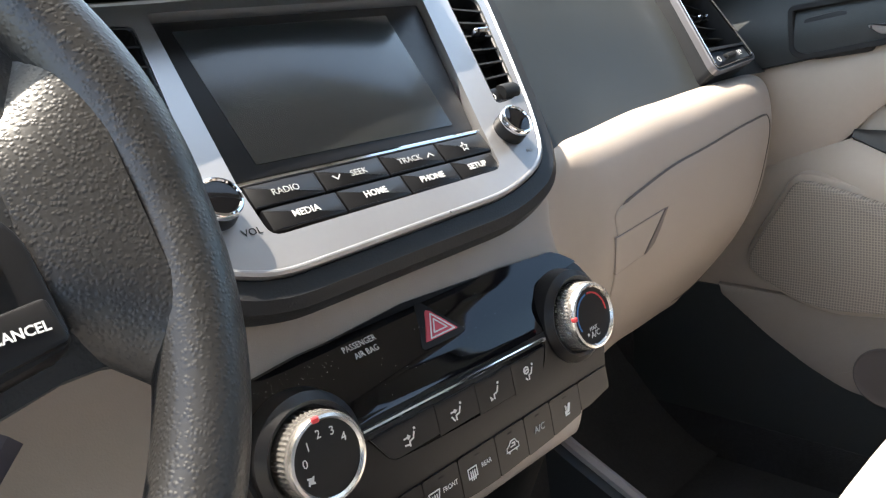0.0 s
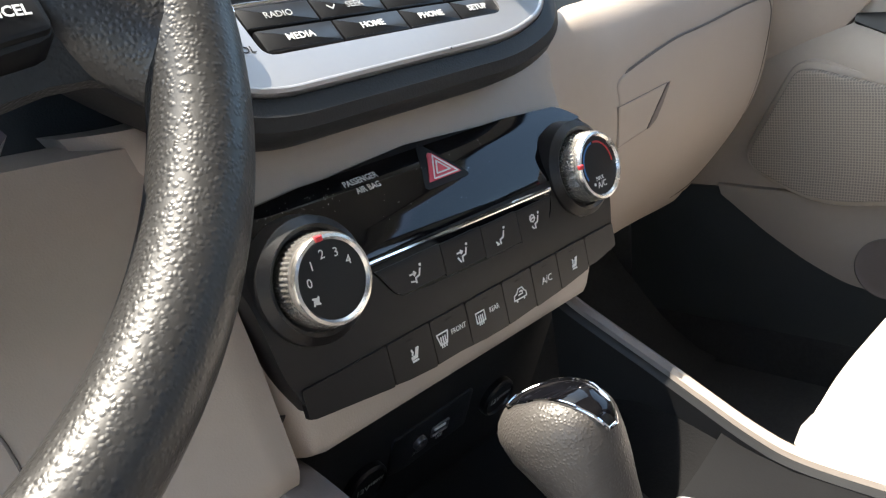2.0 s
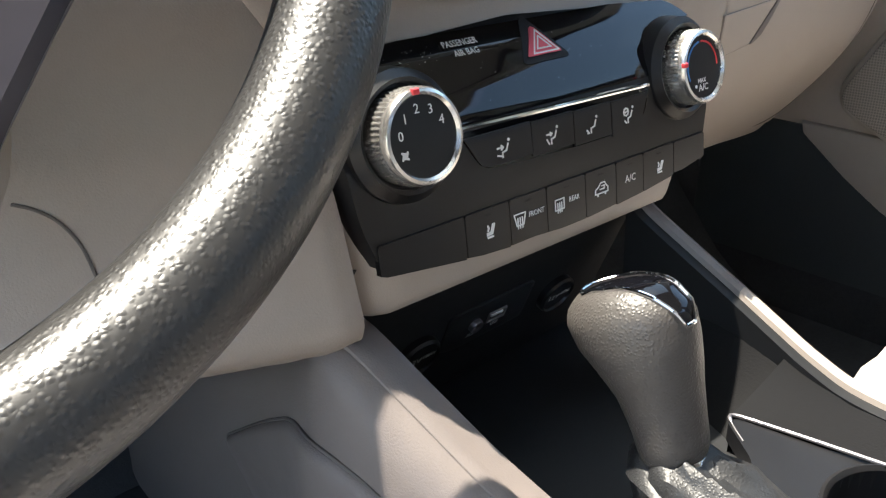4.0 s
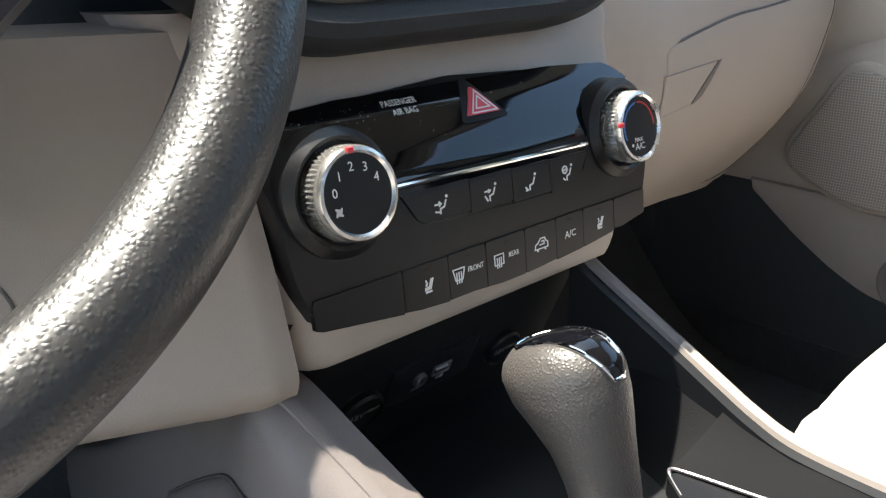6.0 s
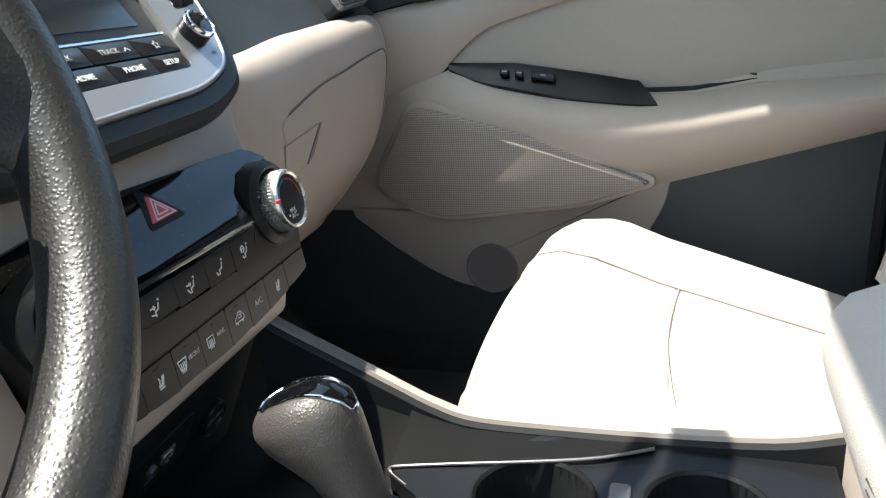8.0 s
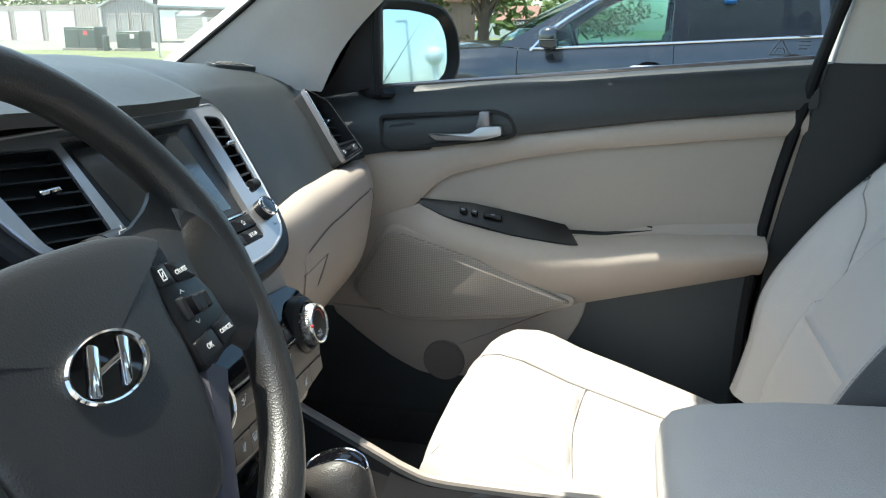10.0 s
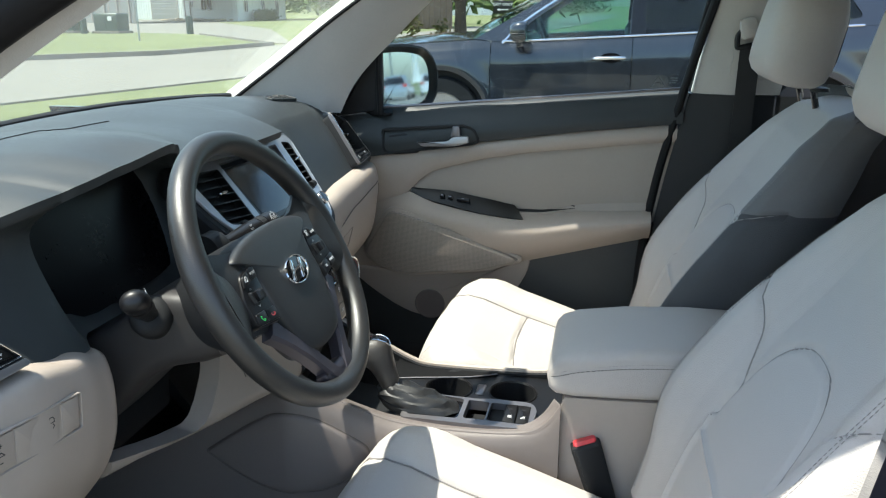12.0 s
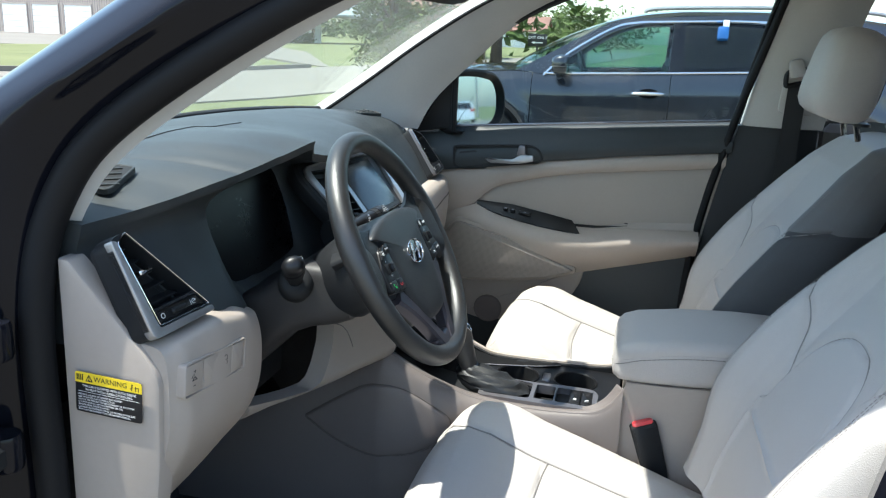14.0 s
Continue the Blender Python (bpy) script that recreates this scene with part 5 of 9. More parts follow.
for x, y in ((-0.116, 0.041), (0.122, 0.042)):
    kn = thing("radio_knob", "small black rotary knob with a chrome ring", "knob", group="radio knobs")
    m = MB @ Matrix.Translation((x, y, 0))
    part("grip", lathe([(0.001, -0.004), (0.0125, -0.004), (0.0125, 0.010), (0.0110, 0.011)], m, 64, ribs=1, rib=0.0006, ribspan=(-0.001, 0.0095)), BLACKSAT, kn, "ribbed black grip")
    part("ring", lathe([(0.0105, 0.0095), (0.0127, 0.0095), (0.0130, 0.0115), (0.0122, 0.0135), (0.0110, 0.0140), (0.0103, 0.0130)], m, 48), CHROME, kn, "chrome ring")
    part("cap", lathe([(0.001, 0.009), (0.0106, 0.009), (0.0106, 0.0128), (0.006, 0.0133), (0.0005, 0.0134)], m, 40), GLOSS, kn, "glossy black cap")
lettering("volume_mark", "VOL", 0.0062, MB @ Matrix.Rotation(radians(-3), 4, "Z"), DARK, info, -0.104, 0.0175, 0.0003)
lettering("tune_mark", "FILE", 0.004, MB, PRINT_DIM, info, 0.128, 0.022, 0.0003)
for q, rows in (([(-0.186, 0.090, 0), (-0.111, 0.078, 0), (-0.098, 0.172, 0), (-0.191, 0.182, 0)], 6), ([(0.135, 0.086, 0), (0.164, 0.088, 0), (0.194, 0.168, 0), (0.162, 0.175, 0)], 6)):
    sg = -1 if q[0][0] < 0 else 1
    v = thing("centre_air_vent", "black louvred air vent beside the screen", "air vent", group="centre air vents")
    part("duct", plate([Vector((p[0], p[1])) for p in q], 0.004, MB, lift=-0.0145), MATTE, v)
    louvre(v, q, MB @ Matrix.Translation((0, 0, 0.0035)), rows, 0.016)
    part("inner_frame", rim_plate(h_vl if sg < 0 else h_vr, 0.0022, 0.014, MB, lift=-0.0005), BLACKSAT, v, "black inner frame")
    c = sum((Vector(p) for p in q), Vector()) / 4
    bm = bmesh.new()
    box(bm, (c.x, c.y + 0.002, 0.003), (0.024 if sg < 0 else 0.016, 0.0045, 0.010), 0.0018, MB)
    part("tab", bm, CHROME, v, "chrome tab")
    lo = rp([(-0.184, 0.077), (-0.113, 0.0655), (-0.112, 0.075), (-0.186, 0.088)] if sg < 0 else [(0.131, 0.068), (0.156, 0.070), (0.163, 0.083), (0.134, 0.082)], 0.004, 3)
    part("wheel_panel", plate(inset(lo, 0.0005), 0.012, MB, 0.001, lift=-0.002), BLACKSAT, v)
    bm = lathe([(0.001, -0.008), (0.0062, -0.008), (0.0068, -0.006), (0.0068, 0.006), (0.0062, 0.008), (0.001, 0.008)], MB @ Matrix.Translation((c.x - (0.004 if sg < 0 else 0.012) * 1.0, 0.0745 if sg < 0 else 0.0755, -0.002)) @ Matrix.Rotation(radians(90), 4, "Y") @ Matrix.Rotation(radians(0), 4, "X"), 24, ribs=1, rib=0.0005, ribspan=(-0.0055, 0.0055))
    part("thumb_wheel", bm, MATTE, v)
    strokes("open_mark", [[(math.cos(a), math.sin(a)) for a in lin(0, 2 * math.pi, 12)]], 0.0008, MB, PRINT, v, -0.176 if sg < 0 else 0.134, 0.0815 if sg < 0 else 0.0745, 0.0028, -0.0017)
    strokes("flow_mark", [[(math.cos(a), math.sin(a)) for a in lin(0, 5.2, 12)], [(-1.8, -1), (-1.8, 1)]], 0.0007, MB, PRINT, v, -0.122 if sg < 0 else 0.154, 0.071 if sg < 0 else 0.0775, 0.0026, -0.0017)

# ---- climate control panel ----
clim = thing("climate_control_unit", "glossy black climate control panel with two chrome-ringed dials", "climate control")
MC = fr((0, 0.098, 0.83), (1, 0, 0), (0, 0.12, 1))


def cprof(u, v):
    """How far the panel's face stands off its frame's plane."""
    z = 0.83 + v
    y = interp(z, [0.74, 0.757, 0.80, 0.822, 0.835, 0.850, 0.866, 0.882, 0.89], [0.0885, 0.0890, 0.0935, 0.0965, 0.1005, 0.1095, 0.122, 0.137, 0.145])
    return -(y - (0.098 + 0.12 * v)) - 0.0006 - 0.10 * max(0, abs(u) - 0.135) ** 1.2


def on_panel(u, v):
    return MC @ Vector((u, v, cprof(u, v)))


def panel_sheet(poly, lift, depth=0.012, bevel=0.0008):
    """A slab that follows the panel's curve: cut into strips so that it bends."""
    bm = bmesh.new()
    vs_ = sorted({round(v, 4) for v in lin(min(p.y for p in poly), max(p.y for p in poly), 18)})
    rows_ = []
    for v in vs_:
        xs_ = []
        for i in range(len(poly)):
            a, b = poly[i], poly[(i + 1) % len(poly)]
            if (a.y - v) * (b.y - v) <= 0 and abs(a.y - b.y) > 1e-9:
                xs_.append(a.x + (b.x - a.x) * (v - a.y) / (b.y - a.y))
        if len(xs_) >= 2 and max(xs_) - min(xs_) > 1e-4:
            rows_.append((v, min(xs_), max(xs_)))
    N = 16
    top = [[bm.verts.new(on_panel(lo + (hi - lo) * i / N, v) + (MC.to_3x3() @ Vector((0, 0, lift)))) for i in range(N + 1)] for v, lo, hi in rows_]
    bot = [[bm.verts.new(on_panel(lo + (hi - lo) * i / N, v) + (MC.to_3x3() @ Vector((0, 0, lift - depth)))) for i in range(N + 1)] for v, lo, hi in rows_]
    for g_, fl in ((top, 0), (bot, 1)):
        for j in range(len(g_) - 1):
            for i in range(N):
                q = (g_[j][i], g_[j][i + 1], g_[j + 1][i + 1], g_[j + 1][i])
                bm.faces.new(q[::-1] if fl else q)
    for j in range(len(top) - 1):
        bm.faces.new((top[j][0], top[j + 1][0], bot[j + 1][0], bot[j][0]))
        bm.faces.new((top[j][N], bot[j][N], bot[j + 1][N], top[j + 1][N]))
    for i in range(N):
        bm.faces.new((top[0][i], bot[0][i], bot[0][i + 1], top[0][i + 1]))
        bm.faces.new((top[-1][i], top[-1][i + 1], bot[-1][i + 1], bot[-1][i]))
    return bm


cout = rp([(-0.137, -0.062), (-0.07, -0.0725), (0.0, -0.0745), (0.07, -0.0725), (0.135, -0.062), (0.143, -0.030), (0.152, 0.026), (0.136, 0.0445), (0.0, 0.0515), (-0.139, 0.0455), (-0.155, 0.030), (-0.147, -0.036)], [0.006, 0.05, 0.05, 0.05, 0.012, 0.01, 0.012, 0.014, 0.05, 0.012, 0.01, 0.01], 5)
part("face", panel_sheet(cout, 0.0, 0.02), BLACKSAT, clim, "satin black panel face")
gl = rp([(-0.153, 0.031), (-0.108, 0.031), (-0.090, 0.022), (-0.0815, 0.0015), (0.079, -0.0015), (0.097, 0.000), (0.101, 0.026), (0.112, 0.032), (0.150, 0.030), (0.135, 0.0440), (0.0, 0.0508), (-0.138, 0.0450)], [0.002, 0.012, 0.006, 0.002, 0.002, 0.004, 0.006, 0.004, 0.004, 0.012, 0.04, 0.012], 4)
part("fascia", panel_sheet(gl, 0.0008, 0.004), GLOSS, clim, "piano black fascia between the dials")
rng = random.Random(12)
bm = bmesh.new()
for k in range(110):
    u = -0.150 + 0.075 * rng.random() ** 1.6
    v = 0.030 + 0.012 * rng.random() + 0.06 * max(0, -0.11 - u) * rng.random()
    if k % 4 == 0:
        u, v = -0.07 + 0.12 * rng.random(), 0.010 + 0.03 * rng.random()
    c = on_panel(u, v)
    plate(circle(0.00012 + 0.00022 * rng.random() ** 2, 6), 0.0001, fr(c + Vector((0, -0.0012, 0.0006)), (1, 0, 0), on_panel(u, v + 0.004) - on_panel(u, v - 0.004)), bm=bm)
part("dust", bm, PRINT_DIM, clim, "pale dust specks", smooth=False)["kind"] = "stuff"
bm = tube([on_panel(u, v) + Vector((0, -0.0012, 0)) for u, v in zip(lin(-0.081, 0.0785, 20), lin(0.0005, -0.0028, 20))], 0.0016, 8)
part("chrome_strip", bm, CHROME, clim, "thin chrome strip")
# hazard switch
part("hazard_recess", panel_sheet(rp([(-0.0185, 0.0235), (0.021, 0.0235), (0.001, 0.0480), (-0.003, 0.0480)], 0.003, 3), 0.0014, 0.004), MATTE, clim)
hz = part("hazard_button", panel_sheet(rp([(-0.0135, 0.0262), (0.0155, 0.0262), (0.0025, 0.0425), (0.0, 0.0425)], 0.002, 3), 0.0024, 0.004), PINK, clim, "red hazard light button")
MH = fr(on_panel(0.0005, 0.0325), (1, 0, 0), on_panel(0, 0.04) - on_panel(0, 0.026))
for s in (1.0, 0.55):
    strokes("triangle_mark", [[(-1, -0.6), (1.05, -0.6), (0.02, 0.92), (-1, -0.6)]], 0.0009, MH, PRINT, hz, 0.0005, -0.001, 0.0098 * s, 0.0030)
MP = fr(on_panel(-0.054, 0.0375), (1, 0, 0), on_panel(0, 0.044) - on_panel(0, 0.030))
lettering("airbag_print", "PASSENGER", 0.0056, MP, PRINT, clim, -0.001, 0.003, 0.0018, sx=0.85)
lettering("airbag_print", "AIR BAG", 0.0056, MP, PRINT, clim, 0.0005, -0.0033, 0.0018, sx=0.85)
# dials
for k, x in enumerate((-0.1155, 0.1145)):
    kn = thing("climate_dial", "black fan dial with a ribbed chrome rim, set near two" if k == 0 else "black temperature dial with a ribbed chrome rim", "knob", group="climate dials")
    m = fr((x, 0.0975, 0.8345 - 0.003 * k), (1, 0, 0), (0, 0.20, 1))
    part("collar", lathe([(0.001, -0.012), (0.0345, -0.012), (0.033, 0.000), (0.0285, 0.0045), (0.0262, 0.003), (0.0258, -0.002)], m, 56), BLACKSAT, kn, "raised black collar")
    part("grip", lathe([(0.001, -0.004), (0.0242, -0.004), (0.0238, 0.013), (0.021, 0.0135)], m, 112, ribs=1, rib=0.0012, ribspan=(0.0, 0.0132)), DIALRING, kn, "ribbed silver grip")
    part("ring", lathe([(0.0196, 0.0125), (0.0236, 0.0125), (0.0236, 0.0150), (0.0226, 0.0172), (0.0210, 0.0176), (0.0197, 0.0160)], m, 64), DIALRING, kn, "chrome ring")
    cap = part("cap", lathe([(0.001, 0.010), (0.0199, 0.010), (0.0199, 0.0150), (0.010, 0.0154), (0.0005, 0.0155)], m, 48), BLACKSAT, kn, "black dial face")
    mf = m @ Matrix.Translation((0, 0, 0.0155))
    bm = bmesh.new()
    a = radians(96 if k == 0 else 170)
    box(bm, (0.0216 * math.cos(a), 0.0216 * math.sin(a), 0.0170), (0.0042, 0.0030, 0.003), 0.0005, m @ Matrix.Translation((0, 0, 0)))
    part("pointer", bm, RED, kn, "red pointer mark")
    if k == 0:
        for i, ch in enumerate("01234"):
            an = radians(170 - 36 * i)
            lettering("numeral", ch, 0.0066, mf, PRINT, cap, 0.0135 * math.cos(an), 0.0135 * math.sin(an), 0.0)
        strokes("fan_mark", [[(-1, -1), (1, 1)], [(-1, 1), (1, -1)], [(-1, -1), (-0.6, 0.2)], [(1, 1), (0.6, -0.2)], [(-1, 1), (0.2, 0.7)], [(1, -1), (-0.2, -0.7)]], 0.0009, mf, PRINT, cap, -0.0125, -0.0068, 0.0017, 0.0)
    else:
        lettering("lettering", "MAX", 0.0040, mf, PRINT, cap, -0.002, -0.0085, 0.0)
        lettering("lettering", "A/C", 0.0062, mf, PRINT, cap, -0.001, -0.0130, 0.0)
        strokes("dot", [[(0, 0)]], 0.0012, mf, PRINT, cap, -0.0085, -0.0115, 1, 0.0)
        strokes("cool_arc", [[(0.0160 * math.cos(radians(a)), 0.0160 * math.sin(radians(a))) for a in lin(205, 100, 16)]], 0.0012, mf, BLUE, cap, 0, 0, 1, 0.0)
        strokes("warm_arc", [[(0.0160 * math.cos(radians(a)), 0.0160 * math.sin(radians(a))) for a in lin(90, 0, 14)]], 0.0012, mf, RED, cap, 0, 0, 1, 0.0)
ICON = [
    [[(0.6, 1.0)], [(0.45, 0.55), (0.15, -0.2), (-0.5, -0.35), (-0.5, -0.95)], [(-1.3, 0.25), (-0.4, 0.25)], [(-0.65, 0.5), (-0.35, 0.25), (-0.65, 0.0)], [(-1.3, -0.6), (-0.7, -0.75)]],
    [[(0.6, 1.0)], [(0.45, 0.55), (0.15, -0.2), (-0.5, -0.35), (-0.5, -0.95)], [(-1.3, 0.3), (-0.4, 0.3)], [(-1.3, -0.3), (-0.9, -0.9)], [(-0.65, 0.5), (-0.35, 0.3), (-0.65, 0.1)]],
    [[(0.6, 1.0)], [(0.45, 0.55), (0.15, -0.2), (-0.5, -0.35), (-0.5, -0.95)], [(-1.3, -0.5), (-0.9, -0.9)], [(-1.2, -0.9), (-0.9, -0.9)]],
    [[(0.8, 1.0)], [(0.65, 0.55), (0.35, -0.2), (-0.2, -0.35), (-0.2, -0.95)], [(-0.6 + 0.5 * math.cos(a), 0.55 + 0.5 * math.sin(a)) for a in lin(0, 6.28, 9)], [(-0.8, 0.5), (-0.4, 0.6)], [(-0.9, -0.6), (-0.6, -0.9)]],
]
trench = rp([(-0.0655, -0.0240), (0.0635, -0.0285), (0.0740, -0.0180), (0.0785, -0.0045), (-0.0805, -0.0015)], [0.008, 0.008, 0.006, 0.002, 0.002], 4)
part("button_bed", panel_sheet(inset(trench, -0.001), 0.0004, 0.004), GLOSS, clim)
cut = [-0.0790, -0.0290, 0.0060, 0.0400, 0.0770]
for k in range(4):
    a, b = cut[k] + 0.0003, cut[k + 1] - 0.0003
    lo, hi = -0.0262 - 0.02 * a * 1.7 * 0 - 0.0018 * (k - 1.5), -0.0040 - 0.0006 * k
    q = [(a + (0.012 if k == 0 else 0), lo), (b - (0.010 if k == 3 else 0), lo - 0.0012), (b, hi - 0.0005), (a, hi)]
    bt = part("vent_button", panel_sheet(rp(q, [0.006 if k == 0 else 0.0008, 0.006 if k == 3 else 0.0008, 0.0008, 0.0008], 3), 0.0014, 0.004), BLACKSAT, clim)
    cx = (a + b) / 2 + (0.004 if k == 0 else (-0.002 if k == 3 else 0))
    mi = fr(on_panel(cx, -0.0150 - 0.0008 * k), (1, 0, 0), (0, 0.12, 1))
    strokes("air_flow_sign", ICON[k], 0.0010, mi, PRINT, bt, 0, -0.001, 0.0046, 0.0018)
    strokes("lamp_slot", [[(-1, 0), (1, 0)]], 0.0009, mi, MATTE, bt, 0, 0.0085, 0.0022, 0.0018)
row = [-0.1405, -0.0835, -0.0505, -0.0205, 0.0135, 0.0425, 0.0700, 0.1030, 0.1385]
for k in range(8):
    a, b = row[k] + 0.0003, row[k + 1] - 0.0003
    e = 0.004 * (abs((a + b) / 2) / 0.12) ** 2
    lo = lambda x: -0.0735 + 0.0105 * (abs(x) / 0.135) ** 2.2
    q = [(a, lo(a)), (b, lo(b)), (b, -0.0455), (a, -0.0455)]
    bt = part("row_button", panel_sheet(rp(q, 0.0008, 2), 0.0012, 0.004), BLACKSAT, clim)
    cx = (a + b) / 2
    mi = fr(on_panel(cx, -0.0585), (1, 0, 0), (0, 0.1, 1))
    if k in (1, 6):
        strokes("seat_heat_sign", [[(0.9, 1.0), (0.35, -0.45), (-0.7, -0.55)], [(0.55, 1.0), (0.1, -0.2)], [(-0.7, -0.3), (0.2, -0.2)], [(-0.6, -0.95), (0.5, -0.95)], [(-0.5, 0.1), (-0.3, 0.5), (-0.5, 0.9)]], 0.0011, mi, PRINT, bt, 0.001, 0, 0.0036, 0.0016)
    if k == 2:
        strokes("front_defrost_sign", [[(-1, 0.8), (1, 0.8), (0.6, -0.7), (-0.6, -0.7), (-1, 0.8)], [(-0.4, 0.3), (-0.4, -1.1)], [(0, 0.3), (0, -1.1)], [(0.4, 0.3), (0.4, -1.1)]], 0.0008, mi, PRINT, bt, -0.0075, 0, 0.0045, 0.0016)
        lettering("lettering", "FRONT", 0.0046, mi, PRINT, bt, 0.0058, 0.001, 0.0016, sx=0.85)
    if k == 3:
        strokes("rear_defrost_sign", [[(-0.9, 0.8), (0.9, 0.8), (0.9, -0.7), (-0.9, -0.7), (-0.9, 0.8)], [(-0.4, 0.3), (-0.4, -1.1)], [(0, 0.3), (0, -1.1)], [(0.4, 0.3), (0.4, -1.1)]], 0.0008, mi, PRINT, bt, -0.0065, 0, 0.0042, 0.0016)
        lettering("lettering", "REAR", 0.0046, mi, PRINT, bt, 0.0062, 0.001, 0.0016, sx=0.85)
    if k == 4:
        strokes("recirculation_sign", [[(-1.2, -0.5), (-1.1, 0.1), (-0.6, 0.3), (-0.2, 0.8), (0.6, 0.8), (0.9, 0.3), (1.2, 0.1), (1.2, -0.5), (-1.2, -0.5)], [(-0.7, -0.7)], [(0.7, -0.7)], [(-0.3, 0.0), (0.5, 0.0), (0.5, 0.4), (0.0, 0.4)]], 0.0008, mi, PRINT, bt, 0, 0, 0.0050, 0.0016)
    if k == 5:
        lettering("lettering", "A/C", 0.0066, mi, PRINT, bt, 0, 0, 0.0016)
    if 0 < k < 7:
        strokes("lamp_slot", [[(-1, 0), (1, 0)]], 0.0008, mi, MATTE, bt, 0, 0.0095, 0.0018, 0.0016)

# ---- steering wheel ----
wheel = thing("steering_wheel", "black leather steering wheel with airbag cover and button pads", "steering wheel")
MW = fr((-0.3725, 0.0187, 0.9992), (1, 0, 0), (0, 0.4798, 0.8774))
RR, RT = 0.1706, 0.0148
bm = bmesh.new()
rings = []
NR, NS = 192, 28
for i in range(NR):
    a = 2 * math.pi * i / NR
    th = math.degrees(a) % 360
    # thumb swells beside the upper spokes and a fuller lower half
    sw_ = 1 + 0.10 * math.exp(-((th - 12) / 12) ** 2) + 0.10 * math.exp(-((th - 168) / 12) ** 2)
    rings.append([MW @ Vector(((RR + RT * sw_ * math.cos(b) * 0.98) * math.cos(a), (RR + RT * sw_ * math.cos(b) * 0.98) * math.sin(a), RT * 1.06 * sw_ * math.sin(b))) for b in [2 * math.pi * k / NS for k in range(NS)]])
skin(bm, rings + [rings[0]], cap=False)
part("rim", bm, RIM, wheel, "pebbled black leather rim")


def blob(poly, m, h0, h1, dome, steps=6, bm=None, base=-0.02):
    """A cushion: an outline that rises in rounded steps to a gentle dome."""
    bm = bm or bmesh.new()
    c = sum(poly, Vector((0, 0))) / len(poly)
    rings = [[m @ Vector((p.x, p.y, base)) for p in poly]]
    for k in range(steps + 1):
        t = k / steps
        ins = inset(poly, h1 * (1 - math.cos(t * math.pi / 2)))
        rings.append([m @ Vector((p.x, p.y, h0 - h1 + h1 * math.sin(t * math.pi / 2))) for p in ins])
    last = inset(poly, h1)
    for s in (0.8, 0.6, 0.4, 0.2, 0.02):
        rings.append([m @ Vector((c.x + (p.x - c.x) * s, c.y + (p.y - c.y) * s, h0 + dome * (1 - s * s))) for p in last])
    skin(bm, rings)
    return bm


# upper spokes: broad wings from hub to rim
for sg in (-1, 1):
    bm = bmesh.new()
    rows = []
    for t in lin(0, 1, 10):
        x = 0.055 + (0.158 - 0.055) * t
        top = interp(x, [0.055, 0.10, 0.13, 0.158], [0.046, 0.050, 0.060, 0.080])
        low = interp(x, [0.055, 0.10, 0.13, 0.158], [-0.060, -0.052, -0.046, -0.052])
        hh = interp(x, [0.055, 0.10, 0.14, 0.158], [0.006, 0.007, 0.004, 0.0])
        sec = []
        for s in lin(0, 1, 12):
            yy = top + (low - top) * s
            sec.append(MW @ Vector((sg * x, yy, hh - 0.010 * (abs(2 * s - 1) ** 3))))
        for s in lin(1, 0, 12):
            yy = top + (low - top) * s
            sec.append(MW @ Vector((sg * x, yy, -0.014 + 0.004 * abs(2 * s - 1))))
        rows.append(sec)
    skin(bm, rows)
    part("spoke", bm, HUB, wheel, "leather-grained upper spoke")
# leather flares where the spokes run into the rim
for sg in (-1, 1):
    bm = bmesh.new()
    rows = []
    for t in lin(0, 1, 16):
        x = 0.120 + 0.039 * t
        top = interp(t, [0, 0.4, 0.7, 0.88, 1], [0.036, 0.044, 0.057, 0.072, 0.094])
        low = interp(t, [0, 0.4, 0.7, 0.88, 1], [-0.036, -0.046, -0.058, -0.072, -0.094])
        hh = interp(t, [0, 0.35, 0.7, 1], [0.0035, 0.0075, 0.0105, 0.0125])
        sec = [MW @ Vector((sg * x, top + (low - top) * q, hh - 0.013 * abs(2 * q - 1) ** 4)) for q in lin(0, 1, 22)]
        sec += [MW @ Vector((sg * x, top + (low - top) * q, -0.013 + 0.006 * abs(2 * q - 1) ** 3)) for q in lin(1, 0, 22)]
        rows.append(sec)
    skin(bm, rows)
    part("grip_flare", bm, RIM, wheel, "leather flare between spoke and rim", angle=60)
# airbag cover
half = [(0.0, 0.054), (0.05, 0.052), (0.088, 0.045), (0.106, 0.036), (0.090, 0.027), (0.079, 0.0), (0.075, -0.045), (0.056, -0.094), (0.030, -0.112)]
ab = [Vector((p.x, p.y)) for p in spline([(x, y, 0) for x, y in half] + [(-x, y, 0) for x, y in half[:0:-1]], 6, closed=True)]
bm = bmesh.new()
skin(bm, [[MW @ Vector((p.x * s_, -0.012 + (p.y + 0.012) * s_, h_)) for p in ab] for s_, h_ in ((1.0, -0.03), (1.0, 0.0), (0.992, 0.0045), (0.972, 0.0075), (0.93, 0.0095), (0.85, 0.0110), (0.7, 0.0122), (0.5, 0.0132), (0.3, 0.0139), (0.12, 0.0141), (0.01, 0.0142))])
abag = part("airbag_cover", bm, HUB, wheel, "grained black airbag cover", angle=60)
bm = blob([Vector((p.x * 0.88, p.y * 0.74)) for p in rp([(-0.11, 0.035), (-0.05, -0.02), (0.05, -0.02), (0.11, 0.035), (0.06, 0.060), (-0.06, 0.060)], 0.02, 5)], MW, -0.006, 0.010, 0.002, base=-0.075)
part("hub_back", bm, DARK, wheel)
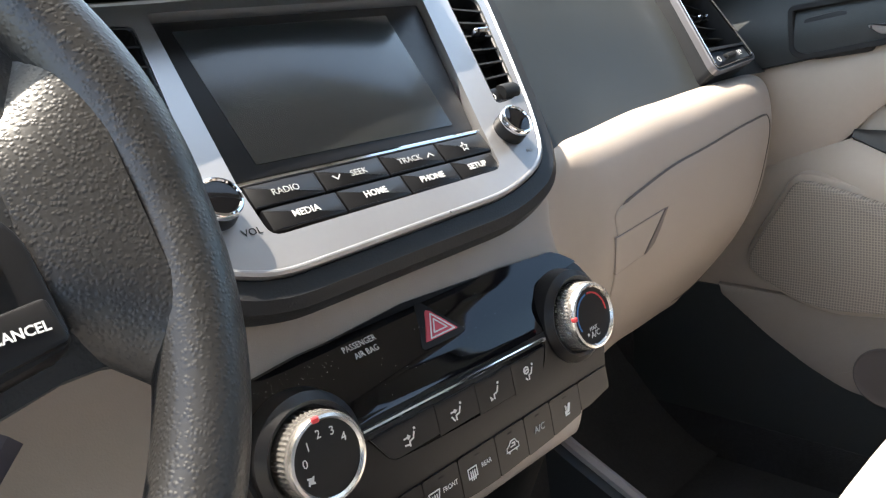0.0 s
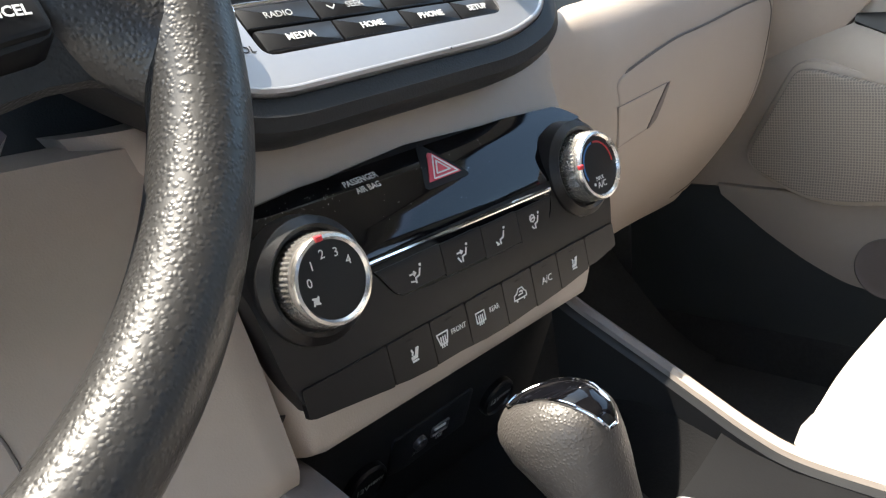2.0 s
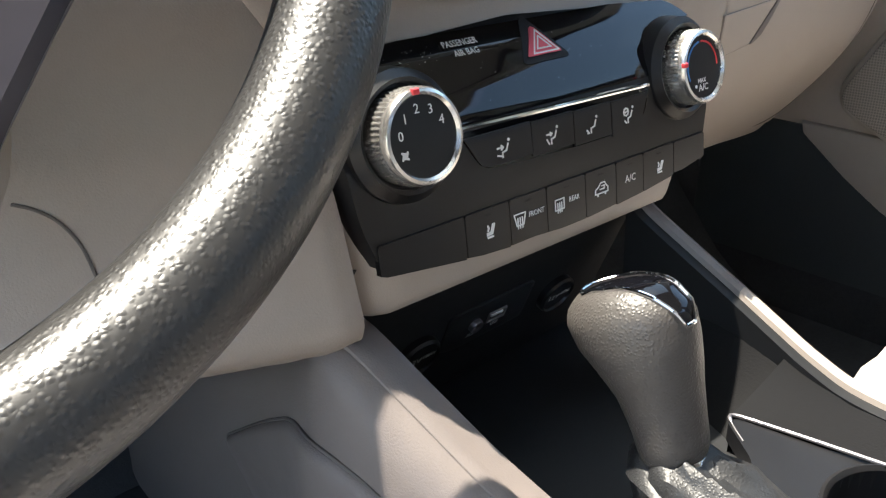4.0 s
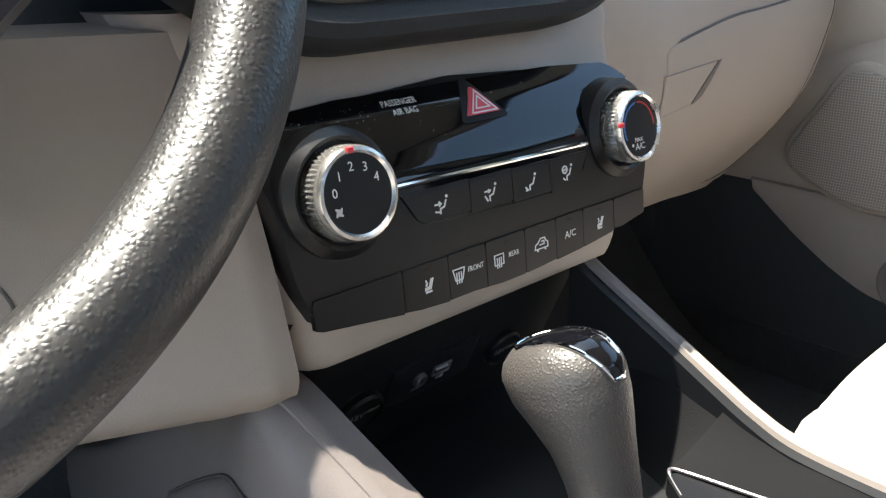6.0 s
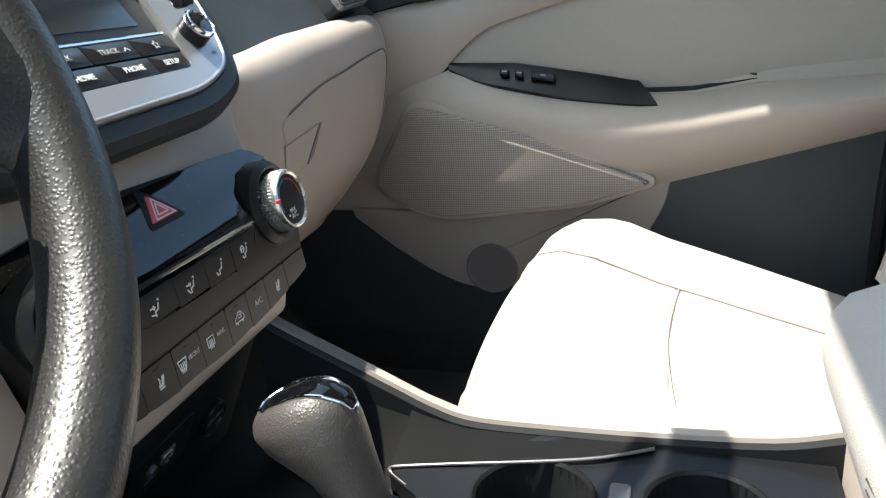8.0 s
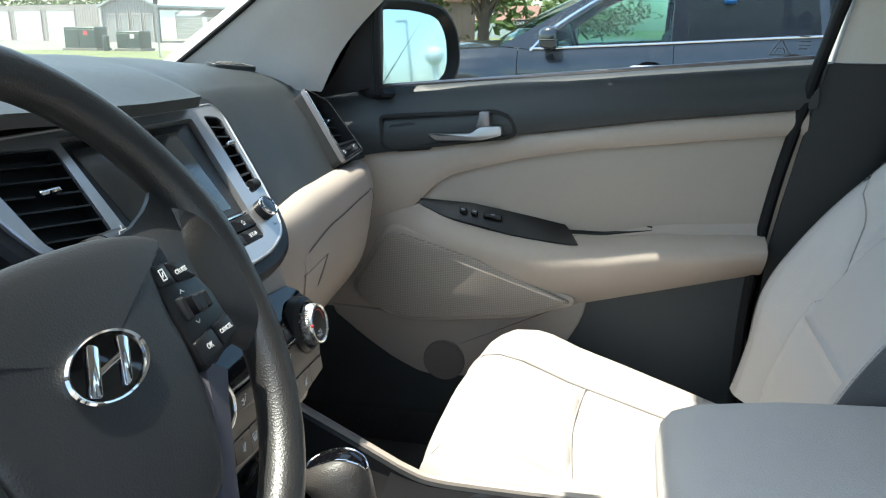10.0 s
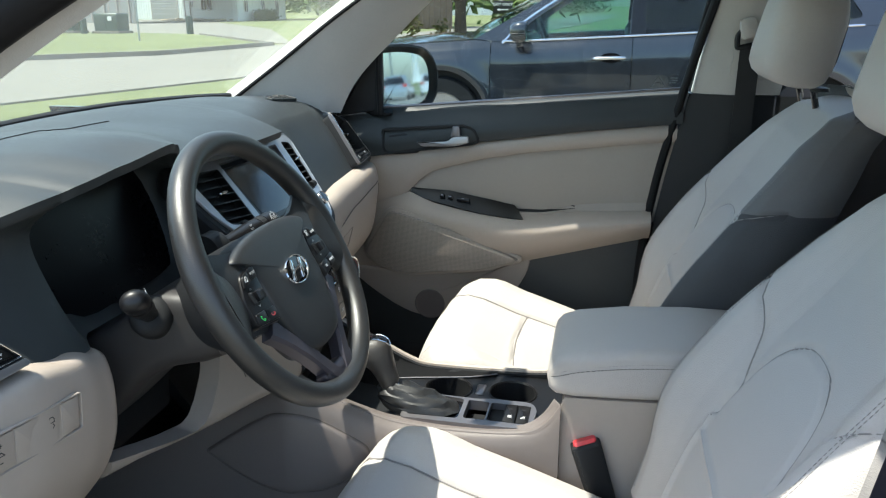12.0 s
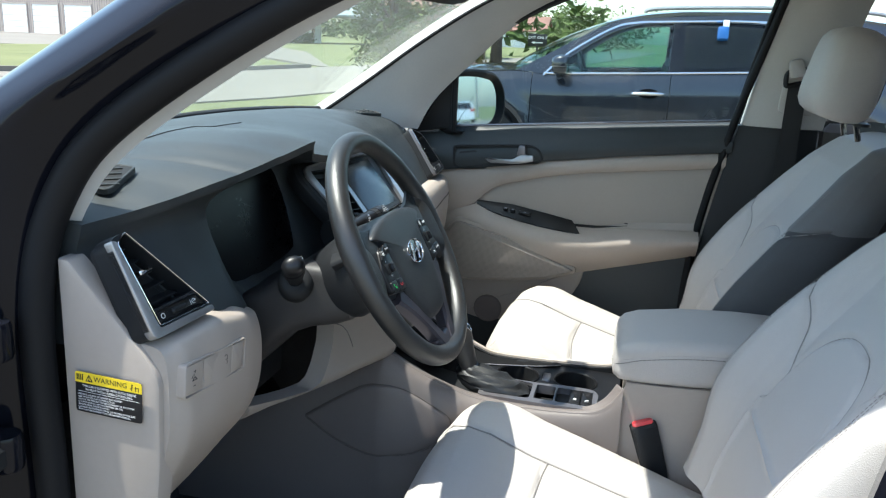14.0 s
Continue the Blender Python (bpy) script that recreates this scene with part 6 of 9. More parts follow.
# horn mark pressed into the cover
strokes("horn_mark", [[(-1, 0.3), (-0.4, 0.5), (0.6, 1.0), (0.8, -0.4), (-0.2, -0.2), (-0.9, -0.1), (-1, 0.3)], [(-0.1, -0.3), (0.1, -0.9), (0.5, -0.8)]], 0.0013, MW, DARK, abag, 0.0105, -0.052, 0.008, 0.0126)
# emblem: an oval chrome badge
em = part("badge_ring", lathe([(0.0255, 0.0), (0.0262, 0.002), (0.0278, 0.0028), (0.0290, 0.0015), (0.0290, -0.002), (0.0255, -0.002)], MW @ Matrix.Translation((0.004, -0.0135, 0.0142)) @ Matrix.Diagonal((1.10, 0.64, 1, 1)), 56), CHROME, wheel, "oval chrome badge ring")
part("badge_plate", lathe([(0.0005, -0.001), (0.0265, -0.001), (0.0265, 0.0004), (0.0005, 0.0010)], MW @ Matrix.Translation((0.004, -0.0135, 0.0140)) @ Matrix.Diagonal((1.10, 0.64, 1, 1)), 48), GLOSS, em)
bm = bmesh.new()
MEm = MW @ Matrix.Translation((0.004, -0.0135, 0.0150)) @ Matrix.Diagonal((1.08, 0.74, 1, 1)) @ Matrix.Rotation(radians(-8), 4, "Z")
plate(rp([(-0.0195, -0.0150), (-0.0120, -0.0185), (-0.0025, 0.0150), (-0.0090, 0.0200)], 0.003, 3), 0.0016, MEm, 0.0008, bm, lift=0.0014)
plate(rp([(0.0040, -0.0185), (0.0105, -0.0165), (0.0190, 0.0140), (0.0120, 0.0185)], 0.003, 3), 0.0016, MEm, 0.0008, bm, lift=0.0014)
plate(rp([(-0.0085, -0.0045), (0.0085, 0.0015), (0.0095, 0.0060), (-0.0075, 0.0005)], 0.001, 2), 0.0016, MEm, 0.0008, bm, lift=0.0012)
part("badge_mark", bm, CHROME, em, "slanted chrome bars")
# button pads on the spokes
for sg in (-1, 1):
    f = lambda pts, r=0.003: rp([(sg * p[0], p[1]) for p in (pts if sg > 0 else pts[::-1])], r, 3)
    pad = part("button_pad", plate(f([(0.076, 0.026), (0.079, -0.050), (0.128, -0.041), (0.126, -0.006), (0.110, 0.020)], 0.006), 0.014, MW, 0.003, lift=0.0088), BLACKSAT, wheel, "glossy black button pad")
    items = [([(0.0785, 0.0085), (0.0775, 0.0235), (0.0925, 0.0215), (0.0945, 0.0075)], 0.0100), ([(0.0960, 0.0073), (0.0940, 0.0213), (0.1090, 0.0175), (0.1165, 0.0050)], 0.0100),
             ([(0.0795, -0.0465), (0.0795, -0.0300), (0.1015, -0.0275), (0.1035, -0.0430)], 0.0102), ([(0.1050, -0.0427), (0.1030, -0.0273), (0.1240, -0.0255), (0.1260, -0.0395)], 0.0102)]
    for k, (q, lf) in enumerate(items):
        b = part("button", plate(f(q, 0.002), 0.006, MW, 0.0012, lift=lf + 0.0006), BLACKSAT, pad)
        c = sum((Vector(p) for p in q), Vector((0, 0))) / 4
        mk = MW @ Matrix.Translation((sg * c.x, c.y, 0))
        if sg > 0 and k in (1, 2, 3):
            lettering("lettering", {1: "CRUISE", 2: "OK", 3: "CANCEL"}[k], 0.0042 if k != 2 else 0.0050, mk, PRINT, b, 0, 0, lf + 0.0009, bold=0.0001, sx=0.95)
        elif sg > 0:
            strokes("page_sign", [[(-0.6, -1), (0.6, -1), (0.6, 1), (-0.6, 1), (-0.6, -1)], [(-0.2, -0.4), (0.2, 0.4)]], 0.0008, mk, PRINT, b, 0, 0, 0.0034, lf + 0.0009)
        elif k == 0:
            lettering("lettering", "MODE", 0.0044, mk, PRINT_DIM, b, 0, 0, lf + 0.0009)
        elif k == 1:
            strokes("voice_sign", [[(-0.8, 0.5), (0.3, 0.9), (0.7, 0.0), (0.2, -0.8), (-0.2, -0.7)], [(-1.1, 0.0), (-0.4, 0.2)], [(-1.1, -0.6), (-0.5, -0.3)]], 0.0008, mk, PRINT, b, 0, 0, 0.0036, lf + 0.0009)
        else:
            strokes("phone_sign", [[(-0.8, 0.9), (-0.9, 0.3), (-0.3, -0.6), (0.5, -1.0), (0.9, -0.7)], [(-0.8, 0.9), (-0.4, 0.7)], [(0.9, -0.7), (0.6, -0.4)]], 0.0012, mk, RED if k == 2 else GREEN, b, 0, 0, 0.0036, lf + 0.0009, rot=0.0 if k == 3 else radians(40))
    cx = sg * 0.100
    bm = bmesh.new()
    box(bm, (cx, -0.0100, 0.0110), (0.010, 0.013, 0.010), 0.002, MW)
    part("rocker", bm, BLACKSAT, pad)
    bm = bmesh.new()
    box(bm, (cx - 0.011, -0.0095, 0.0095), (0.007, 0.016, 0.005), 0.0015, MW)
    box(bm, (cx + 0.012, -0.0105, 0.0095), (0.008, 0.012, 0.005), 0.0015, MW)
    part("toggle", bm, MATTE, pad)
    strokes("arrows", [[(-1, 5.2), (0, 6.2), (1, 5.2)], [(-1, -5.2), (0, -6.2), (1, -5.2)]], 0.0007, MW, PRINT_DIM, pad, cx - 0.004, -0.0098, 0.0019, 0.0091)
# lower spokes: two satin arms that meet at the bottom of the rim
for sg in (-1, 1):
    bm = bmesh.new()
    rows = []
    for t in lin(0, 1, 12):
        cxm = interp(t, [0, 0.15, 0.5, 1.0], [0.096, 0.083, 0.051, 0.012])
        cym = interp(t, [0, 0.15, 0.5, 1.0], [-0.050, -0.066, -0.106, -0.163])
        w = interp(t, [0, 0.2, 0.6, 1.0], [0.015, 0.0105, 0.0095, 0.013])
        h = interp(t, [0, 0.3, 1.0], [0.004, 0.006, 0.006])
        d = Vector((-0.052 * sg, -0.06)).normalized()
        k = Vector((-d.y, d.x))
        sec = [(-w, -0.012), (-w, h - 0.004), (-w * 0.7, h), (w * 0.7, h), (w, h - 0.004), (w, -0.012)]
        rows.append([MW @ Vector((sg * cxm + k.x * a, cym + k.y * a, b)) for a, b in sec])
    skin(bm, rows)
    part("lower_spoke", bm, SPOKE, wheel, "dark satin lower spoke")
bm = blob(rp([(-0.050, -0.140), (0.050, -0.140), (0.034, -0.163), (-0.034, -0.163)], 0.01, 4), MW, 0.004, 0.006, 0.001, base=-0.012)
part("lower_bridge", bm, SPOKE, wheel)

# ---- steering column and stalks ----
col = thing("steering_column", "charcoal plastic steering column shroud", "steering column")
AX = MW.to_3x3() @ Vector((0, 0, 1))
bm = bmesh.new()
rings = []
for d, rx, ry, dz in [(0.030, 0.080, 0.052, 0.0), (0.050, 0.088, 0.060, -0.006), (0.085, 0.084, 0.062, -0.010), (0.115, 0.068, 0.055, -0.010), (0.14, 0.052, 0.046, -0.008), (0.27, 0.045, 0.040, -0.005)]:
    c = MW.translation - AX * d + Vector((0, 0, dz))
    rings.append([c + MW.to_3x3() @ Vector((rx * math.copysign(abs(math.cos(a)) ** 0.75, math.cos(a)), ry * math.copysign(abs(math.sin(a)) ** 0.75, math.sin(a)), 0)) for a in lin(0, 2 * math.pi, 41)[:-1]])
skin(bm, rings)
part("shroud", bm, DARK, col, "charcoal column shroud")
bm = bmesh.new()
skin(bm, [[Vector((p.x, y, p.y)) for p in rp([(-0.372 - w, zb), (-0.372 + w, zb), (-0.372 + w, zt), (-0.372 - w, zt)], [0.030, 0.030, 0.02, 0.02], 6)] for y, w, zb, zt in ((0.072, 0.060, 0.905, 0.955), (0.078, 0.070, 0.893, 0.968), (0.10, 0.075, 0.885, 0.975), (0.14, 0.078, 0.877, 0.978), (0.165, 0.079, 0.866, 0.970), (0.19, 0.079, 0.846, 0.952), (0.215, 0.079, 0.818, 0.932), (0.26, 0.079, 0.775, 0.915))])
part("lower_cover", bm, COLUMN, col, "dark taupe lower column cover")


def stalk(sg, base, tip, r0, r1):
    s = thing("wiper_stalk" if sg > 0 else "light_stalk", "black wiper stalk with white markings" if sg > 0 else "glossy black light stalk on the column", "stalk")
    b, t = Vector(base), Vector(tip)
    d = (t - b).normalized()
    L = (t - b).length
    m = fr(b, d.cross(Vector((0, 0.4, 1))).normalized(), (0, 0.4, 1))
    z = Matrix((m.col[0].to_3d(), d.cross(m.col[0].to_3d()), d)).transposed().to_4x4()
    z.translation = b
    part("boot", lathe([(0.001, -0.01), (0.026, -0.01), (0.026, 0.012), (0.022, 0.018), (0.016, 0.021), (0.001, 0.021)], z, 28), MATTE, s, "round black boot")
    zf = z @ Matrix.Diagonal((1, 0.82, 1, 1))
    part("arm", lathe([(0.001, 0.0), (r0 * 0.8, 0.0), (r0 * 0.9, L * 0.3), (r1, L * 0.55), (r1 * 1.02, L * 0.68), (0.001, L * 0.68)], zf, 28), BLACKSAT, s)
    part("ring", lathe([(0.001, L * 0.685), (r1 * 1.06, L * 0.685), (r1 * 1.06, L * 0.77), (0.001, L * 0.77)], zf, 40, ribs=1, rib=0.0006, ribspan=(L * 0.68, L * 0.78)), MATTE, s, "ribbed ring")
    part("tip", lathe([(0.001, L * 0.775), (r1 * 1.08, L * 0.775), (r1 * 1.08, L * 0.88), (r1 * 1.0, L * 0.94), (r1 * 0.75, L * 0.98), (r1 * 0.4, L * 0.997), (0.001, L)], zf, 28), BLACKSAT, s, "end knob")
    return s, z, L


ws_, zs, Ls = stalk(1, (-0.305, 0.148, 0.990), (-0.174, 0.110, 1.005), 0.014, 0.0165)
zq = Matrix.Translation(zs.translation) @ fr((0, 0, 0), zs.col[2].to_3d(), Vector((0, 0.45, 1))).to_4x4()
strokes("wiper_sign", [[(-1, -0.7), (1, -0.7), (1, 0.7), (-1, 0.7), (-1, -0.7)], [(-0.6, -0.5), (0.7, 0.6)]], 0.0008, zq, PRINT, ws_, Ls * 0.86, -0.005, 0.0050, 0.0175)
lettering("lettering", "PUSH", 0.0056, zq, PRINT, ws_, Ls * 0.86, 0.003, 0.0185)
strokes("spray_sign", [[(-1, -0.5), (1, -0.5), (0.7, 0.5), (-0.7, 0.5), (-1, -0.5)], [(0, 0.7), (0, 1.3)]], 0.0008, zq, PRINT, ws_, Ls * 0.86, 0.0085, 0.0042, 0.0168)
for i, tx in enumerate(("HI", "LO", "INT", "OFF")):
    lettering("lettering", tx, 0.0046, zq, PRINT, ws_, Ls * 0.50, 0.008 - 0.0054 * i, 0.0188)
ls_, zl, Ll = stalk(-1, (-0.448, 0.156, 0.948), (-0.541, 0.119, 1.008), 0.012, 0.0148)
zq2 = Matrix.Translation(zl.translation) @ fr((0, 0, 0), -zl.col[2].to_3d(), Vector((0, 0.45, 1))).to_4x4()
strokes("lamp_sign", [[(math.cos(a), math.sin(a)) for a in lin(0, 6.28, 12)], [(1.4, 0), (2, 0)], [(-1.4, 0), (-2, 0)], [(0, 1.4), (0, 2)]], 0.0007, zq2, PRINT, ls_, -Ll * 0.88, 0.004, 0.0026, 0.0155)

# ---- centre console ----
con = thing("centre_console", "beige centre console with dark top and silver-edged gear surround", "console")
RAIL_L = spline([(-0.150, 0.63, 0.44), (-0.150, 0.45, 0.53), (-0.150, 0.33, 0.605), (-0.150, 0.25, 0.650), (-0.151, 0.19, 0.688), (-0.155, 0.14, 0.718), (-0.158, 0.104, 0.737), (-0.146, 0.060, 0.709), (-0.137, 0.02, 0.685), (-0.129, -0.02, 0.667), (-0.123, -0.06, 0.654), (-0.117, -0.13, 0.646), (-0.114, -0.22, 0.646), (-0.112, -0.275, 0.653), (-0.112, -0.305, 0.674), (-0.112, -0.325, 0.705)], 6)
RAIL_R = spline([(0.106, 0.118, 0.738), (0.108, 0.104, 0.727), (0.112, 0.070, 0.707), (0.115, 0.040, 0.690), (0.116, 0.010, 0.674), (0.117, -0.022, 0.658), (0.119, -0.052, 0.648), (0.121, -0.11, 0.645), (0.121, -0.20, 0.646), (0.121, -0.28, 0.650), (0.121, -0.325, 0.66)], 6)


def wall_l(u, v):
    """The wing beside the driver's knee: from the rail over a rounded shoulder to the floor."""
    i = u * (len(RAIL_L) - 1)
    j = min(int(i), len(RAIL_L) - 2)
    p = RAIL_L[j].lerp(RAIL_L[j + 1], i - j)
    t = RAIL_L[min(len(RAIL_L) - 1, j + 9)] - RAIL_L[max(0, j - 9)]
    n = Vector((t.y, -t.x, 0)).normalized()
    k = interp(p.y, [-0.3, -0.1, 0.05, 0.10, 0.20], [0.35, 0.7, 0.8, 0.6, 0.35])
    o = interp(v, [0, 0.05, 0.12, 0.22, 0.35, 0.6, 1], [0, 0.011, 0.024, 0.034, 0.039, 0.042, 0.034]) * k
    d = interp(v, [0, 0.05, 0.12, 0.22, 0.35, 1], [0, 0.001, 0.010, 0.034, 0.085, p.z - 0.36])
    return Vector((p.x + n.x * o, p.y + n.y * o, p.z - d))


# the footwell's shade on this wing is put into its darker beige
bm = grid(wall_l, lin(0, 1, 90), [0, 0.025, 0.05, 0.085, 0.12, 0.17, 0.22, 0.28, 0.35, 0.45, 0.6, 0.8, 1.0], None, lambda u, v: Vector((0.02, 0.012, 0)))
part("driver_side_wall", bm, BEIGE_SHADE, con, "beige driver's side wing of the console", angle=60)
bm = grid(lambda u, v: Vector((RAIL_R[int(u)].x + 0.006 + 0.01 * v, RAIL_R[int(u)].y, RAIL_R[int(u)].z + (0.36 - RAIL_R[int(u)].z) * v)), list(range(len(RAIL_R))), lin(0, 1, 8), None, (-0.02, 0, 0))
part("passenger_side_wall", bm, MATTE, con, "black passenger side wall")
# moulded knee pad on the wing
kp = [Vector((p.x, p.y)) for p in rp([(0.264, 0.586), (0.205, 0.629), (0.140, 0.672), (0.100, 0.680), (0.055, 0.668), (-0.020, 0.618), (-0.012, 0.582), (0.040, 0.548), (0.140, 0.532), (0.200, 0.545)], [0.008, 0.03, 0.03, 0.03, 0.03, 0.02, 0.02, 0.03, 0.03, 0.03], 5)]
RAIL_YS = [(p.y, p.x, p.z) for p in reversed(RAIL_L)]


def on_wing(y, z, off):
    """A point of the wing's face at y and z, lifted off it."""
    ys = [q[0] for q in RAIL_YS]
    d = interp(y, ys, [q[2] for q in RAIL_YS]) - z
    o = interp(d, [0, 0.001, 0.010, 0.034, 0.085, 0.2], [0, 0.011, 0.024, 0.034, 0.039, 0.041])
    return Vector((interp(y, ys, [q[1] for q in RAIL_YS]) - o * interp(y, [-0.3, -0.1, 0.05, 0.10, 0.20], [0.35, 0.7, 0.8, 0.6, 0.35]) - off, y, z))


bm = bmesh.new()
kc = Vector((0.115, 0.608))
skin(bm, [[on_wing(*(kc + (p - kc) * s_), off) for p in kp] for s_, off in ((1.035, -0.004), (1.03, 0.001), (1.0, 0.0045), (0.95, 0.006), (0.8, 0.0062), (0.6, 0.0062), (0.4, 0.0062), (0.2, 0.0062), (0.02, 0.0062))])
part("knee_pad", bm, BEIGE_SHADE, con, "moulded beige knee pad, darkened for shade", angle=60)
bm = tube([on_wing(*(kc + (p - kc) * 1.035), 0.0008) for p in kp], 0.0012, 6, closed=True)
part("pad_seam", bm, BEIGE_DK, con)
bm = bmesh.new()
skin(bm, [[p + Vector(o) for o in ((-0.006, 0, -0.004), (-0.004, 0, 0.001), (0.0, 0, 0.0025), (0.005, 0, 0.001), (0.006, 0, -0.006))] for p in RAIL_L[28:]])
part("driver_rail", bm, BEIGE_SHADE, con, "rounded beige edge")
NJ = 19
for nm, seg_, mt in (("forward_rail", RAIL_R[:NJ + 1], SATIN), ("rear_rail", RAIL_R[NJ:], BEIGE)):
    bm = bmesh.new()
    skin(bm, [[p + Vector(o) for o in ((-0.006, 0, -0.004), (-0.0045, 0, 0.004), (0.0, 0, 0.006), (0.0045, 0, 0.004), (0.006, 0, -0.004))] for p in seg_])
    part(nm, bm, mt, con, "grey satin passenger rail" if mt is SATIN else "beige passenger rail")
# black inner walls of the tray ahead of the lever
bm = grid(lambda u, v: Vector((interp(u, [-0.06, 0.06, 0.13], [-0.113, -0.134, -0.155]), u, interp(u, [-0.06, -0.02, 0.02, 0.06, 0.10, 0.13], [0.646, 0.659, 0.677, 0.700, 0.726, 0.726]) * (1 - v) + 0.60 * v)), lin(0.13, -0.06, 10), lin(0, 1, 5), None, (-0.004, 0, 0))
part("tray_wall", bm, MATTE, con)
bm = bmesh.new()
box(bm, (-0.015, 0.09, 0.605), (0.26, 0.26, 0.02), 0.004)
part("tray_floor", bm, MATTE, con, "black rubber tray floor")
bm = grid(lambda u, v: Vector((u, 0.108 + 0.072 * v, 0.768 - 0.16 * v)), lin(-0.15, 0.11, 6), lin(0, 1, 6), None, (0, 0.01, 0))
part("socket_panel", bm, MATTE, con, "black socket panel under the climate panel")
MSK = fr((0.013, 0.1462, 0.682), (1, 0, 0), (0, -0.45, 1))
part("media_plate", plate(rp([(-0.066, -0.026), (-0.052, -0.030), (0.012, -0.026), (0.012, 0.012), (-0.066, 0.010)], 0.004, 3), 0.004, MSK, 0.0008, lift=0.0012), DARK, con, "black socket plate")
for x, y, r in ((-0.088, -0.015, 0.0175), (0.044, -0.016, 0.0165)):
    o = part("power_socket", lathe([(0.001, -0.004), (r, -0.004), (r, 0.004), (r * 0.9, 0.006), (r * 0.86, 0.004), (0.001, 0.0035)], MSK @ Matrix.Translation((x, y, 0)), 36), BLACKSAT, con, "capped 12-volt socket")
    lettering("lettering", "12V", 0.0072, MSK, PRINT_DIM, o, x - 0.004, y - 0.001, 0.0046)
    lettering("lettering", "180W", 0.0046, MSK, PRINT_DIM, o, x + 0.008, y + 0.0005, 0.0046)
o = part("aux_socket", lathe([(0.0022, 0.0), (0.0022, 0.003), (0.0050, 0.0035), (0.0056, 0.002), (0.0056, 0.0)], MSK @ Matrix.Translation((-0.039, -0.009, 0.0012)), 28), SATIN, con)
lettering("lettering", "AUX", 0.0044, MSK, PRINT_DIM, o, -0.039, -0.019, 0.0014)
o = part("usb_socket", rim_plate(rect(0.017, 0.010, 0.0015, -0.019, -0.008), 0.0012, 0.004, MSK, lift=0.0026), SATIN, con)
part("usb_tongue", plate(rect(0.011, 0.0018, 0, -0.019, -0.007), 0.002, MSK, lift=0.0022), PRINT, o)
lettering("lettering", "USB", 0.0044, MSK, PRINT_DIM, o, -0.018, -0.0175, 0.0014)
# top of the console: two cup holders and the gear surround
MT = fr((0, -0.17, 0.6435), (1, 0, 0), (0, 1, 0.02))
top = rp([(-0.108, -0.150), (0.116, -0.150), (0.110, 0.060), (0.058, 0.100), (0.043, 0.160), (0.036, 0.163), (0.012, 0.130), (-0.118, 0.120)], [0.01, 0.01, 0.01, 0.01, 0.004, 0.004, 0.01, 0.01], 4)
cups = [circle(0.0405, 40, 0.030, 0.054), circle(0.0405, 40, 0.038, -0.062)]
gear_hole = rp([(-0.095, -0.085), (-0.020, -0.085), (-0.020, 0.108), (-0.098, 0.108)], 0.012, 4)
part("top_plate", holed(top, [*cups, gear_hole], 0.012, MT), BLACKSAT, con, "satin black console top")
for c in ((0.030, 0.054), (0.038, -0.062)):
    cp = part("cup_holder", lathe([(0.0405, 0.0005), (0.0425, 0.003), (0.0445, 0.002), (0.0445, -0.006), (0.0405, -0.006)], MT @ Matrix.Translation((c[0], c[1], 0)), 44), BLACKSAT, con, "round black cup holder")
    part("cup_well", lathe([(0.0010, -0.066), (0.034, -0.066), (0.0400, -0.06), (0.0405, 0.0), (0.0415, 0.0), (0.0410, -0.07), (0.001, -0.07)], MT @ Matrix.Translation((c[0], c[1], 0)), 36), MATTE, cp)
    bm = bmesh.new()
    box(bm, (c[0] - 0.030, c[1] - 0.020, -0.018), (0.012, 0.012, 0.028), 0.004, MT)
    part("cup_tab", bm, DARK, cp)
    part("cup_ring", lathe([(0.030, -0.040), (0.0385, -0.040), (0.0385, -0.038), (0.030, -0.0385)], MT @ Matrix.Translation((c[0], c[1], 0)), 36), DARK, cp)
part("cup_bridge", plate(rect(0.040, 0.016, 0.004, 0.036, -0.004), 0.008, MT, 0.003, lift=0.003), SATIN, con)
EDGE = lambda y: interp(-y, [0.005, 0.06, 0.11, 0.16, 0.195], [0.043, 0.056, 0.067, 0.080, 0.098])
part("silver_edge", tube(spline([(0.026, -0.024, 0.6465), (0.036, -0.010, 0.6475), (0.042, -0.007, 0.6480), *((EDGE(y), y, 0.6480) for y in (-0.02, -0.06, -0.11, -0.15, -0.175, -0.195))], 5), [0.0006] * 6 + [0.0013] * 35, 8), SATIN, con, "thin silver edge beside the cup holders")
RAILZ = lambda y: interp(-y, [-0.118, -0.070, -0.040, -0.010, 0.022, 0.052, 0.11, 0.28], [0.735, 0.705, 0.688, 0.672, 0.656, 0.646, 0.643, 0.647])
WX = lambda y: interp(-y, [-0.118, -0.04, 0.0, 0.004, 0.005], [0.092, 0.070, 0.052, 0.048, EDGE(-0.005) + 0.002]) if y > -0.005 else EDGE(y) + 0.002
bm = grid(lambda y, v: Vector((WX(y) + (interp(-y, [-0.118, -0.07, 0.05, 0.28], [0.104, 0.110, 0.116, 0.119]) - WX(y)) * v, y, (0.612 if y > -0.004 else 0.6465) + (RAILZ(y) - (0.612 if y > -0.004 else 0.6465)) * v ** 1.3)), lin(0.115, -0.003, 14) + [-0.005] + lin(-0.02, -0.195, 12), lin(0, 1, 8), None, (0.004, 0, -0.006))
part("tray_wall", bm, TRAY_SHADE, con, "black sloping wall beside the tray")
